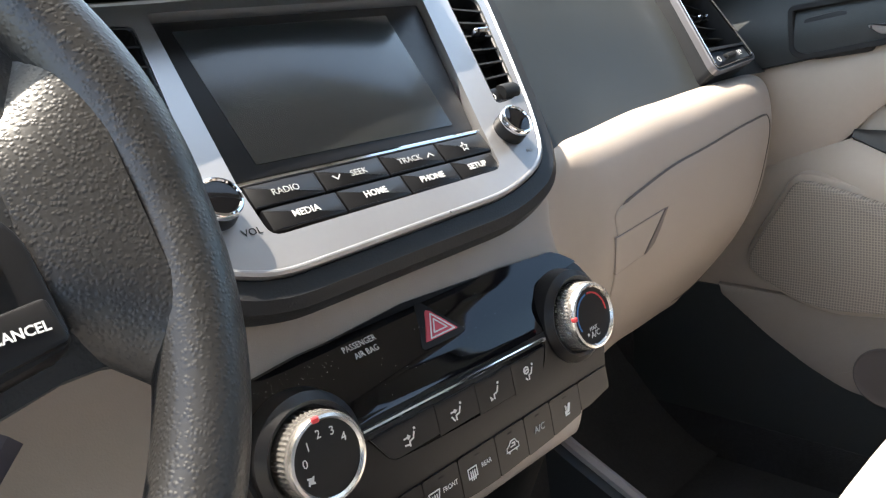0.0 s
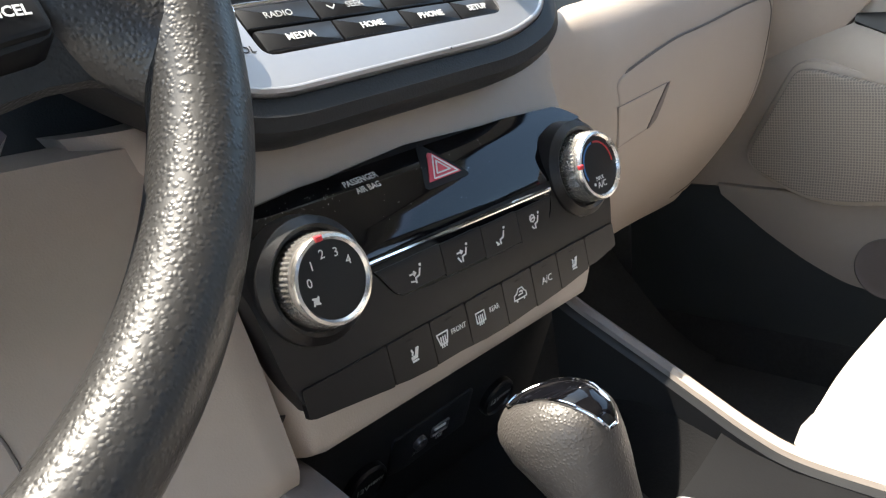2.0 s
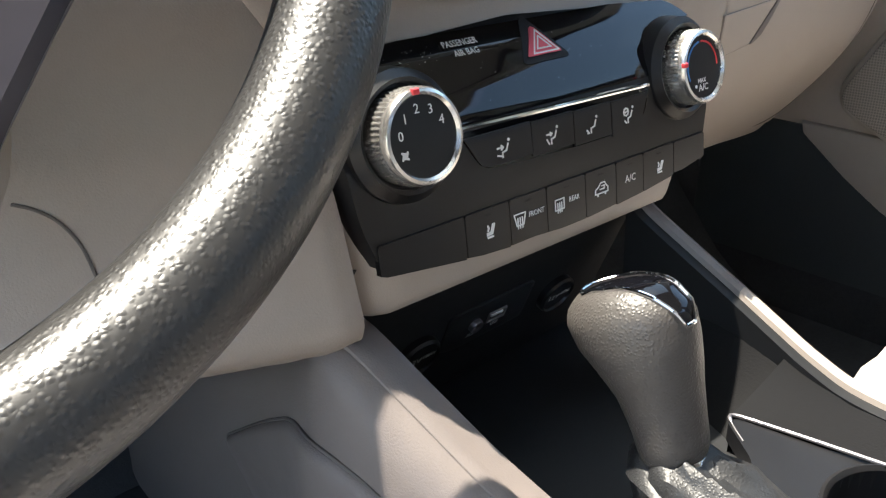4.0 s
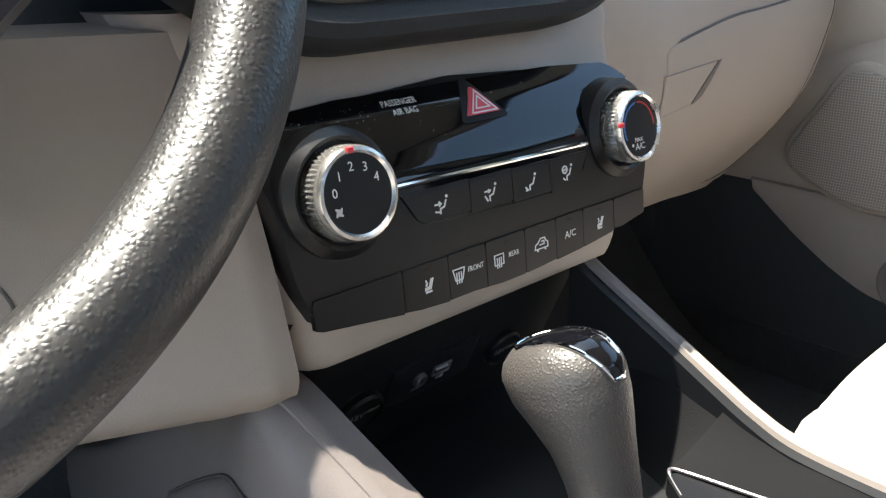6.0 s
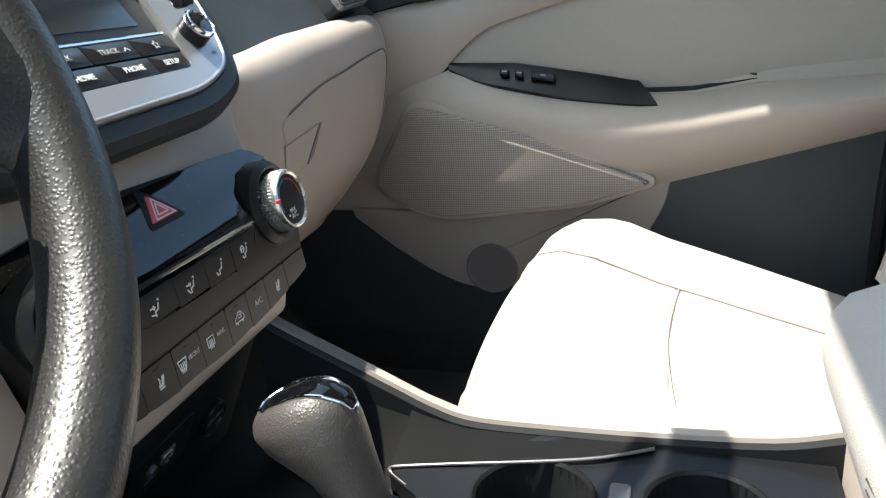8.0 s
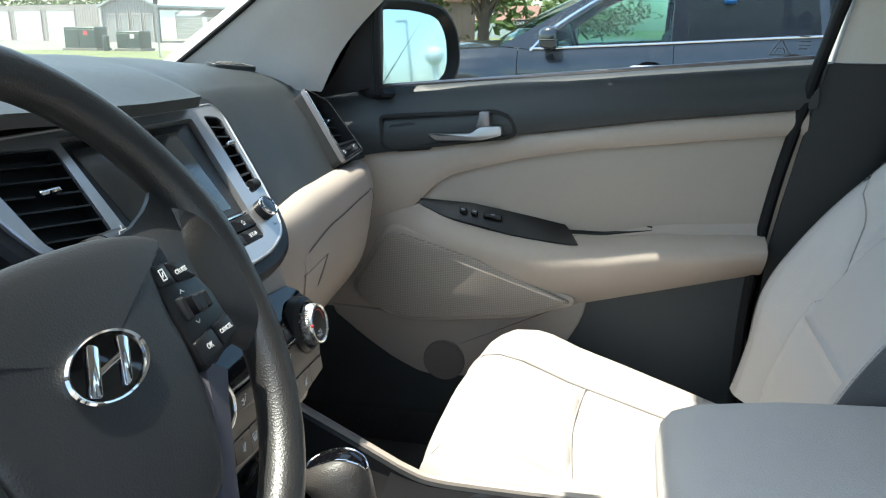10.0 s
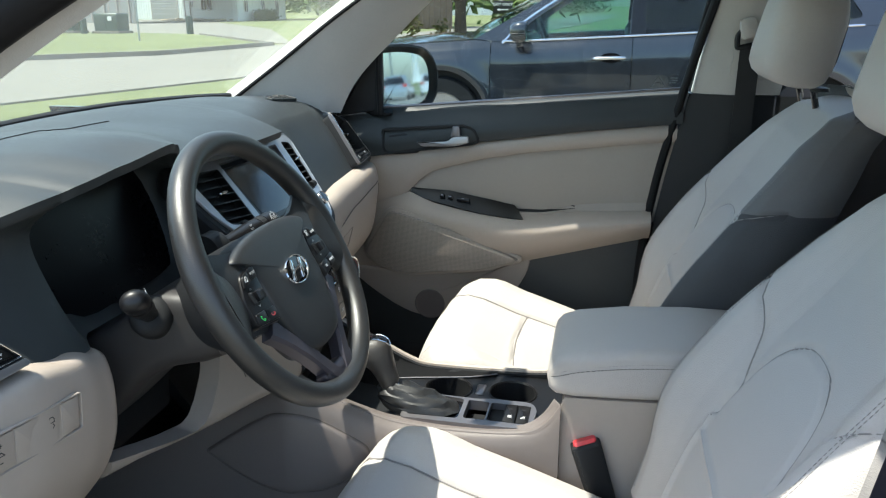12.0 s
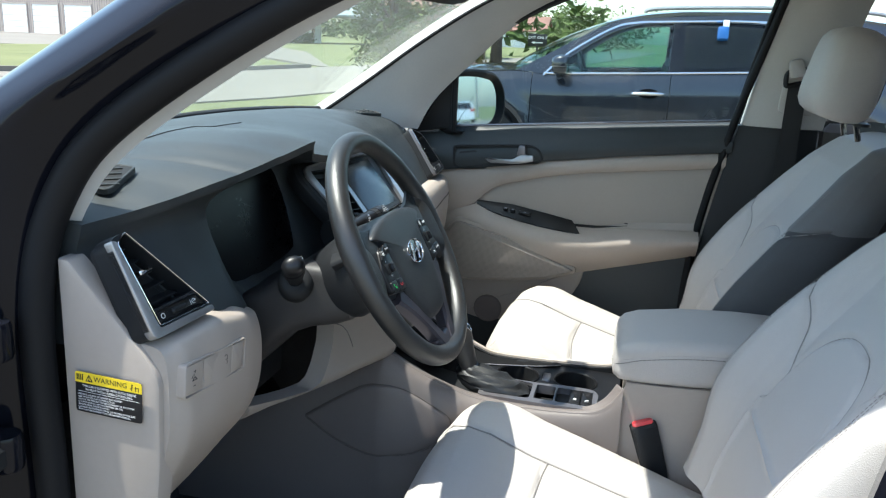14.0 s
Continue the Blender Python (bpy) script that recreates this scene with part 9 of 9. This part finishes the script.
# ---- other parked cars, seen far off or in the mirror ----
def small_car(x, y, turn, paint, label):
    c = thing("parked_car", label, "car", group="far parked cars")
    m = Matrix.Translation((x, y, 0.02)) @ pose(0, 0, 0, 0, 0, turn)
    prof = [(-2.1, 0.62, 0.80), (-2.05, 0.95, 0.86), (-1.7, 1.02, 0.88), (-0.9, 0.98, 0.9), (0.7, 0.93, 0.9), (1.4, 0.86, 0.88), (2.0, 0.74, 0.82), (2.12, 0.55, 0.74)]
    bm = bmesh.new()
    skin(bm, [[m @ Vector((p.x, yy, 0.24 + p.y * (z - 0.24))) for p in rp([(-w, 0), (w, 0), (w, 0.6), (w * 0.92, 1), (-w * 0.92, 1), (-w, 0.6)], 0.12, 3)] for yy, z, w in prof])
    part("body", bm, paint, c)
    bm = bmesh.new()
    skin(bm, [[m @ Vector((p.x * w, yy, 0.9 + p.y * (z - 0.9))) for p in rp([(-0.82, 0), (0.82, 0), (0.62, 1), (-0.62, 1)], 0.15, 3)] for yy, z, w in [(-1.95, 0.98, 1), (-1.55, 1.40, 0.97), (-1.2, 1.49, 0.97), (-0.3, 1.50, 1.0), (0.15, 1.42, 1), (0.9, 0.95, 1)]])
    part("cabin", bm, GLOSS, c, "dark windows")
    bm = bmesh.new()
    skin(bm, [[m @ Vector((p.x * w, yy, z + p.y)) for p in rect(1.2, 0.05, 0.02)] for yy, z, w in [(-1.5, 1.43, 0.98), (-1.2, 1.49, 0.99), (-0.3, 1.505, 1.02), (0.1, 1.44, 1.02)]])
    part("roof", bm, paint, c)
    for sx in (-1, 1):
        bm = tube([m @ Vector((sx * 0.80, -1.98, 0.98)), m @ Vector((sx * 0.60, -1.52, 1.43))], 0.06, 8)
        part("rear_pillar", bm, paint, c)
        bm = bmesh.new()
        box(bm, (sx * 0.70, -2.06, 0.88), (0.26, 0.10, 0.20), 0.03, m)
        part("tail_lamp", bm, TAILRED, c, "red tail lamp")
        for yy in (-1.3, 1.35):
            t_ = part("wheel", lathe([(0.001, -0.1), (0.30, -0.1), (0.31, 0.09), (0.2, 0.08), (0.001, 0.09)], m @ Matrix.Translation((sx * 0.78, yy, 0.30)) @ pose(0, 0, 0, 0, 90 * sx, 0), 24), TYRE, c)
    return c


small_car(20.5, -54.0, 199, CARWHITE, "white hatchback parked across the car park")
small_car(16.0, -48.0, 205, CARSILVER, "silver hatchback parked across the car park")
small_car(23.2, -50.0, 196, NPAINT, "dark hatchback parked across the car park")
small_car(26.0, 40.5, 100, CARSILVER, "silver car parked far beyond the lawn")

# water tower and lamp posts behind the car park
wt = thing("water_tower", "white water tower with a bulb-shaped tank", "water tower")
MWT = Matrix.Translation((175.0, -508.0, 0))
part("column", lathe([(0.001, 0), (3.6, 0), (2.4, 4), (2.0, 10), (2.0, 22), (2.5, 26), (0.001, 26)], MWT, 28), WHITEWALL, wt)
part("tank", lathe([(0.001, 24), (2.4, 25), (5.2, 28), (6.0, 31), (5.6, 34), (3.4, 36.5), (0.001, 37)], MWT, 32), WHITEWALL, wt)
for x, y in ((22.5, -70), (31, -78), (36, -80)):
    lp = thing("street_lamp", "tall grey lamp post of the car park", "street lamp", group="car park lamp posts")
    part("post", tube([(x, y, 0), (x, y, 8.5)], [0.12, 0.07], 10), STEEL, lp)
    bm = bmesh.new()
    box(bm, (x - 0.5, y, 8.5), (1.0, 0.3, 0.15), 0.03)
    part("lamp_head", bm, STEEL, lp)

# poles, posts, boxes
yp = thing("yellow_pole", "yellow painted steel pole on the concrete", "pole")
part("pole", tube([(13.9, 14.4, 0), (13.9, 14.4, 2.4), (13.9, 14.4, 4.8)], 0.075, 16), POLEYEL, yp)
part("collar", tube([(13.9, 14.4, 1.66), (13.9, 14.4, 1.685)], 0.080, 16), POLEYEL, yp)
tp = thing("thin_pole", "thin dark steel pole on the lawn", "pole")
part("pole", tube([(26.8, 17.0, 0.0), (26.8, 17.0, 3.2)], 0.035, 10), STEEL, tp)
bm = bmesh.new()
box(bm, (26.8, 17.0, 2.25), (0.10, 0.16, 0.45), 0.02)
part("box", bm, SIGNBLACK, tp)
for x, y, h, lb in ((34.4, 24.6, 0.85, "dark green utility post on the lawn"), (34.5, 19.1, 0.95, "grey-green marker post at the lawn's edge")):
    ps = thing("marker_post", lb, "post", group="marker posts")
    part("post", tube([(x, y, 0), (x, y, h - 0.04), (x, y, h)], [0.16, 0.16, 0.10], 12), UTIL, ps)
for c, yl, w, h in ((35.4, 26.4, 1.75, 1.05), (35.2, 23.6, 1.25, 0.85)):
    ub = thing("utility_box", "dark green steel utility box on a concrete pad", "utility box", group="utility boxes")
    bm = bmesh.new()
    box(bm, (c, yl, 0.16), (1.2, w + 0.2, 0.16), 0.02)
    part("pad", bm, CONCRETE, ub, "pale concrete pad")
    bm = bmesh.new()
    box(bm, (c, yl, 0.2 + h / 2), (1.0, w, h), 0.04)
    part("cabinet", bm, UTIL, ub)
    bm = bmesh.new()
    box(bm, (c - 0.505, yl - 0.25 * w, 0.2 + h * 0.48), (0.03, w * 0.46, h * 0.8), 0.01)
    box(bm, (c - 0.505, yl + 0.25 * w, 0.2 + h * 0.48), (0.03, w * 0.46, h * 0.8), 0.01)
    part("cabinet_door", bm, UTIL, ub)
    bm = bmesh.new()
    box(bm, (c - 0.525, yl - 0.2 * w, 0.2 + h * 0.72), (0.012, 0.22, 0.20), 0.004)
    part("warning_sticker", bm, RED if w > 1.5 else PRINT, ub, "small warning sticker")

# exit sign on its post
ex = thing("exit_sign", "black sign reading EXIT ONLY with a white arrow", "sign")
MEX = fr((25.7, 3.2, 1.285), (0.15, -1, 0), (0, 0, 1))
part("board", plate(rect(0.62, 0.40, 0.02), 0.04, MEX, 0.005), SIGNBLACK, ex, "black board")
part("sign_post", tube([MEX @ Vector((0, -0.15, -0.05)), MEX @ Vector((0, -1.28, -0.05))], 0.035, 10), SIGNBLACK, ex)
lettering("sign_text", "EXIT ONLY", 0.125, MEX, PRINT, ex, 0, 0.085, 0.004, bold=0.002)
bm = bmesh.new()
plate([Vector(p) for p in ((-0.20, -0.075), (-0.10, -0.125), (-0.10, -0.092), (0.17, -0.092), (0.17, -0.058), (-0.10, -0.058), (-0.10, -0.025))], 0.003, MEX, bm=bm, lift=0.004)
part("arrow", bm, PRINT, ex, "white arrow", smooth=False)


# ---- trees ----
def leaf_cloud(rng, blobs, n, size, bm=None):
    """Leaves strewn over clumps: each a small folded blade of four corners."""
    verts, faces = [], []
    tot = sum(b[3] ** 2 for b in blobs)
    for bx, by, bz, br in blobs:
        for _ in range(int(n * br * br / tot)):
            d = Vector((rng.gauss(0, 1), rng.gauss(0, 1), rng.gauss(0, 1))).normalized()
            p = Vector((bx, by, bz)) + d * br * (rng.random() ** 0.45) * (0.75 + 0.5 * rng.random())
            a = Vector((rng.gauss(0, 1), rng.gauss(0, 1), rng.gauss(0, 0.6))).normalized()
            b = a.cross(Vector((rng.gauss(0, 1), rng.gauss(0, 1), rng.gauss(0, 1)))).normalized()
            s = size * (0.6 + 0.8 * rng.random())
            k = len(verts)
            verts += [p - a * s, p + b * s * 0.42, p + a * s, p - b * s * 0.42 + a.cross(b) * s * 0.2]
            faces.append((k, k + 1, k + 2, k + 3))
    return verts, faces


def tree(x, y, h, trunk, crown, leaves, size, material, label, seed, lean=0.0, low=(), z0=0.0):
    rng = random.Random(seed)
    t = thing("tree", label, "tree", group="small trees")
    top = Vector((x + lean, y, h * 0.8))
    P_ = spline([(x, y, z0), (x + lean * 0.1, y + 0.04, h * 0.25), (x + lean * 0.5, y - 0.05, h * 0.5), top], 5)
    part("trunk", tube(P_, [trunk * (1.25 if i == 0 else 1.0) * (1 - 0.75 * i / (len(P_) - 1)) for i in range(len(P_))], 10), BARK, t, "grey-brown trunk")
    blobs = []
    for i in range(crown[0]):
        a = i * 2.4 + rng.random()
        f = rng.random()
        zc = crown[3] + (crown[4] - crown[3]) * (i + rng.random()) / crown[0]
        k = 1 - abs((zc - crown[3]) / (crown[4] - crown[3]) - 0.45) * 1.1
        r = crown[1] * max(0.25, k) * (0.45 + 0.6 * f)
        c = Vector((x + lean * 0.6 + r * math.cos(a), y + r * math.sin(a), zc))
        blobs.append((c.x, c.y, c.z, crown[2] * (0.6 + 0.7 * rng.random())))
        s = P_[min(len(P_) - 1, max(3, int(len(P_) * (zc / h) * 0.75)))]
        part("limb", tube(spline([s, s.lerp(c, 0.5) + Vector((0, 0, 0.12)), c], 4), [trunk * 0.34 * (1 - 0.1 * j) for j in range(9)], 6), BARK, t)
    blobs += list(low)
    v, f = leaf_cloud(rng, blobs, leaves, size)
    me = bpy.data.meshes.new("crown")
    me.from_pydata([tuple(q) for q in v], [], f)
    me.materials.append(material)
    ob = new("crown", me)
    ob.parent = t
    ob["kind"] = "stuff"
    return t


tree(19.6, 6.3, 4.6, 0.13, (22, 1.55, 0.55, 0.9, 4.6), 9000, 0.075, LEAF, "small leafy green tree beside the road", 3, low=((19.4, 7.0, 0.75, 0.38), (19.5, 5.7, 0.8, 0.4), (19.3, 6.4, 1.0, 0.4)))
tree(17.8, 3.1, 5.0, 0.17, (24, 1.7, 0.5, 1.95, 5.0), 9500, 0.075, LEAF_RED, "tree with sparse olive and reddish leaves", 8, low=((17.7, 3.55, 0.75, 0.30), (17.7, 3.4, 0.45, 0.25), (17.3, 4.7, 1.15, 0.5), (17.5, 4.3, 0.95, 0.35)))

# far tree line
rng = random.Random(21)
blobs = []
for i in range(150):
    a = radians(0.5 + 60 * i / 150 + rng.random() * 0.5)
    d = 150 + 60 * rng.random()
    r = 2.2 + 2.0 * rng.random()
    for k in range(2):
        blobs.append((d * math.cos(a) + rng.gauss(0, 2), d * math.sin(a) + rng.gauss(0, 2), r * (0.7 + 1.0 * k), r))
for i in range(12):
    blobs.append((60 + 4 * rng.random(), 2.5 + 0.7 * i + rng.random(), 1.2 + 2.2 * rng.random(), 1.3 + rng.random()))
v, f = leaf_cloud(rng, blobs, 26000, 0.55)
me = bpy.data.meshes.new("distant_trees")
me.from_pydata([tuple(q) for q in v], [], f)
me.materials.append(FAR_LEAF)
tagged(new("distant_trees", me), "distant green trees along the horizon", "trees", kind="stuff")


# ---- buildings ----
def wall_frame(a, b):
    """Local frame on a wall from a to b as seen from outside, left to right; third axis outward."""
    d = Vector((b[0] - a[0], b[1] - a[1], 0))
    return fr((a[0], a[1], 0), d, (0, 0, 1)), d.length


def ribbed(m, L, z0, z1, pitch, proud, parent, material, gable=0.0, name="wall"):
    """Siding with folded ribs; gable lifts the middle of the upper edge."""
    bm = bmesh.new()
    rows_ = []
    n = int(L / pitch)
    for i in range(n + 1):
        for du, h in ((0.0, 0.0), (0.55, 0.0), (0.70, proud), (0.85, proud)):
            u = min(L, (i + du) * L / (n + 1))
            rows_.append((u, h))
    rows_.append((L, 0.0))
    zt = lambda u: z1 + gable * (1 - abs(2 * u / L - 1))
    f_ = [[m @ Vector((u, z, h)) for z in (z0, zt(u))] for u, h in rows_]
    b_ = [[m @ Vector((u, z, -0.15)) for z in (z0, zt(u))] for u, h in rows_]
    for i in range(len(rows_) - 1):
        for q in (f_, b_):
            bm.faces.new([bm.verts.new(p) for p in (q[i][0], q[i + 1][0], q[i + 1][1], q[i][1])])
        bm.faces.new([bm.verts.new(p) for p in (f_[i][1], f_[i + 1][1], b_[i + 1][1], b_[i][1])])
    return part(name, bm, material, parent, smooth=False)


def slab_door(m, u0, u1, z1, parent, material=None, panels=5, name="garage_door"):
    bm = bmesh.new()
    h = (z1 - 0.05) / panels
    for k in range(panels):
        plate(rect(u1 - u0, h - 0.025, 0.01, (u0 + u1) / 2, 0.05 + h * (k + 0.5)), 0.06, m, 0.012, bm, lift=0.07)
    d = part(name, bm, material or DOORWHITE, parent, "white sectional door", smooth=False)
    part("door_frame", rim_plate(rect(u1 - u0 + 0.24, z1 + 0.16, 0.0, (u0 + u1) / 2, z1 / 2 + 0.02), 0.12, 0.1, m, lift=0.10), SIDING, d)
    return d


def window(m, u, z, w, h, parent):
    wi = part("window", rim_plate(rect(w, h, 0.0, u, z), 0.09, 0.12, m, lift=0.09), PRINT, parent, "white window frame")
    part("pane", plate(rect(w - 0.16, h - 0.16, 0.0, u, z), 0.02, m, 0.0, lift=0.03), GLOSS, wi, "dark window pane", smooth=False)
    bm = bmesh.new()
    box(bm, (u, z, 0.06), (0.06, h - 0.1, 0.05), 0.005, m)
    part("glazing_bar", bm, PRINT, wi)
    return wi


def gable_roof(a, b, depth, z, rise, over, parent, material, along=True):
    """A pitched roof; the ridge runs from the middle of wall a-b back (along False) or beside it."""
    m, L = wall_frame(a, b)
    bm = bmesh.new()
    t = 0.18
    if along:
        pts = [(-over, over, z - over * rise / (depth / 2)), (L + over, over, z - over * rise / (depth / 2)), (L + over, -depth / 2, z + rise), (-over, -depth / 2, z + rise), (L + over, -depth - over, z), (-over, -depth - over, z)]
        quads = ((0, 1, 2, 3), (3, 2, 4, 5))
    else:
        k = over * rise / (L / 2)
        pts = [(-over, over, z - k), (L / 2, over, z + rise), (L / 2, -depth, z + rise), (-over, -depth, z - k), (L + over, over, z - k), (L + over, -depth, z - k)]
        quads = ((0, 1, 2, 3), (1, 4, 5, 2))
    for q in quads:
        r0 = [m @ Vector((pts[i][0], pts[i][2], pts[i][1])) for i in q]
        r1 = [p + Vector((0, 0, t)) for p in r0]
        skin(bm, [r0, r1])
    return part("roof", bm, material, parent, smooth=False)


# long workshop with garage doors; its gable end carries four doors
wk = thing("workshop_building", "tan-grey metal-sided workshop with white garage doors", "building")
K, FA, CB = (64.3, 45.8), (75.5, 89.0), (62.0, 38.9)
ma, La = wall_frame(FA, K)
mb, Lb = wall_frame(K, CB)
ribbed(ma, La, 0, 3.25, 0.32, 0.04, wk, SIDING)
ribbed(mb, Lb, 0, 2.95, 0.32, 0.04, wk, SIDING_GREY, gable=1.1)
for u0 in (La - 7.4, La - 12.0, La - 16.6, La - 21.2, La - 25.8, La - 30.4):
    slab_door(ma, u0, u0 + 3.7, 2.75, wk)
for u0 in (0.75, 2.45, 4.1, 5.6):
    slab_door(mb, u0, u0 + 0.95, 2.35, wk, SIDING_GREY, 1, "side_door")
gable_roof(K, CB, 46, 3.0, 1.15, 0.35, wk, ROOFGREY, along=False)
part("downpipe", tube([ma @ Vector((La - 0.1, 0.1, 0.14)), ma @ Vector((La - 0.1, 3.2, 0.14))], 0.09, 8), WHITEWALL, wk, "white corner downpipe")
# white shed further back
ws_ = thing("white_shed", "white metal shed with a pale garage door", "building")
A_, B_ = (87.0, 55.0), (84.5, 46.8)
mw_, Lw = wall_frame(A_, B_)
ribbed(mw_, Lw, 0, 4.2, 0.4, 0.05, ws_, WHITEWALL)
slab_door(mw_, 3.6, 7.6, 2.9, ws_, SIDING_GREY)
gable_roof(A_, B_, 12, 4.2, 1.5, 0.4, ws_, ROOFGREY)
# white bungalow
hs = thing("white_bungalow", "white bungalow with a pale grey-blue roof", "house")
P1, P2, P3 = (78.6, 43.7), (75.2, 36.0), (86.5, 35.6)
m1, L1_ = wall_frame(P1, P2)
m2, L2_ = wall_frame(P2, P3)
ribbed(m1, L1_, 0, 2.45, 0.5, 0.02, hs, WHITEWALL)
ribbed(m2, L2_, 0, 2.45, 0.5, 0.02, hs, WHITEWALL, gable=2.3)
window(m1, 3.9, 1.55, 1.9, 1.1, hs)
window(m1, 1.55, 1.65, 0.6, 0.7, hs)
window(m2, 1.8, 1.4, 1.0, 1.2, hs)
window(m2, 5.6, 1.4, 1.0, 1.2, hs)
window(m2, 9.0, 1.4, 1.0, 1.2, hs)
slab_door(m1, 0.5, 1.2, 2.0, hs, DOORWHITE, 2, "front_door")
gable_roof(P2, P3, 9.0, 2.5, 2.3, 0.5, hs, ROOFGREY, along=False)
# stone bed, rocks too small to count
rng = random.Random(5)
bm = bmesh.new()
for i in range(240):
    u, w = rng.random() * 9 - 0.5, 0.5 + 2.2 * rng.random()
    c = m1 @ Vector((u, 0.06 + 0.12 * (1 - w / 3), w))
    s = 0.16 + 0.2 * rng.random()
    box(bm, (0, 0, 0), (s, s * 0.8, s * 0.55), s * 0.18, Matrix.Translation(c) @ pose(0, 0, 0, 20 * rng.random(), 20 * rng.random(), 360 * rng.random()))
tagged(part("stone_bed", bm, STONE, smooth=False), "bed of tan stones before the bungalow", "stones", kind="stuff")
# low shrubs along its side
v, f = leaf_cloud(rng, [(*(m2 @ Vector((2.5 + 0.8 * i, 0.45, 0.9)))[:2], 0.5, 0.6) for i in range(6)], 1600, 0.14)
me = bpy.data.meshes.new("hedge")
me.from_pydata([tuple(q) for q in v], [], f)
me.materials.append(LEAF)
tagged(new("hedge", me), "low green hedge beside the bungalow", "hedge", kind="stuff")
# brown shed beyond the trees
bs_ = thing("brown_shed", "brown weathered shed behind the trees", "building")
A_, B_ = (48.0, 15.5), (49.0, 9.4)
m_, L_ = wall_frame(A_, B_)
ribbed(m_, L_, 0, 2.9, 0.35, 0.03, bs_, BROWNWALL)
gable_roof(A_, B_, 6, 2.9, 1.2, 0.3, bs_, ROOFRED)
# far houses
for x, y, mt, rf, lb in ((128, 21, WHITEWALL, ROOFRED, "distant pale house with a red roof"),):
    fh = thing("far_house", lb, "house", group="distant houses")
    A_, B_ = (x, y + 5.5), (x, y - 5.5)
    m_, L_ = wall_frame(A_, B_)
    ribbed(m_, L_, 0, 2.7, 0.6, 0.03, fh, mt)
    for u in (2.0, 5.5, 9.0):
        window(m_, u, 1.6, 1.2, 1.1, fh)
    gable_roof(A_, B_, 8, 2.7, 2.0, 0.5, fh, rf)
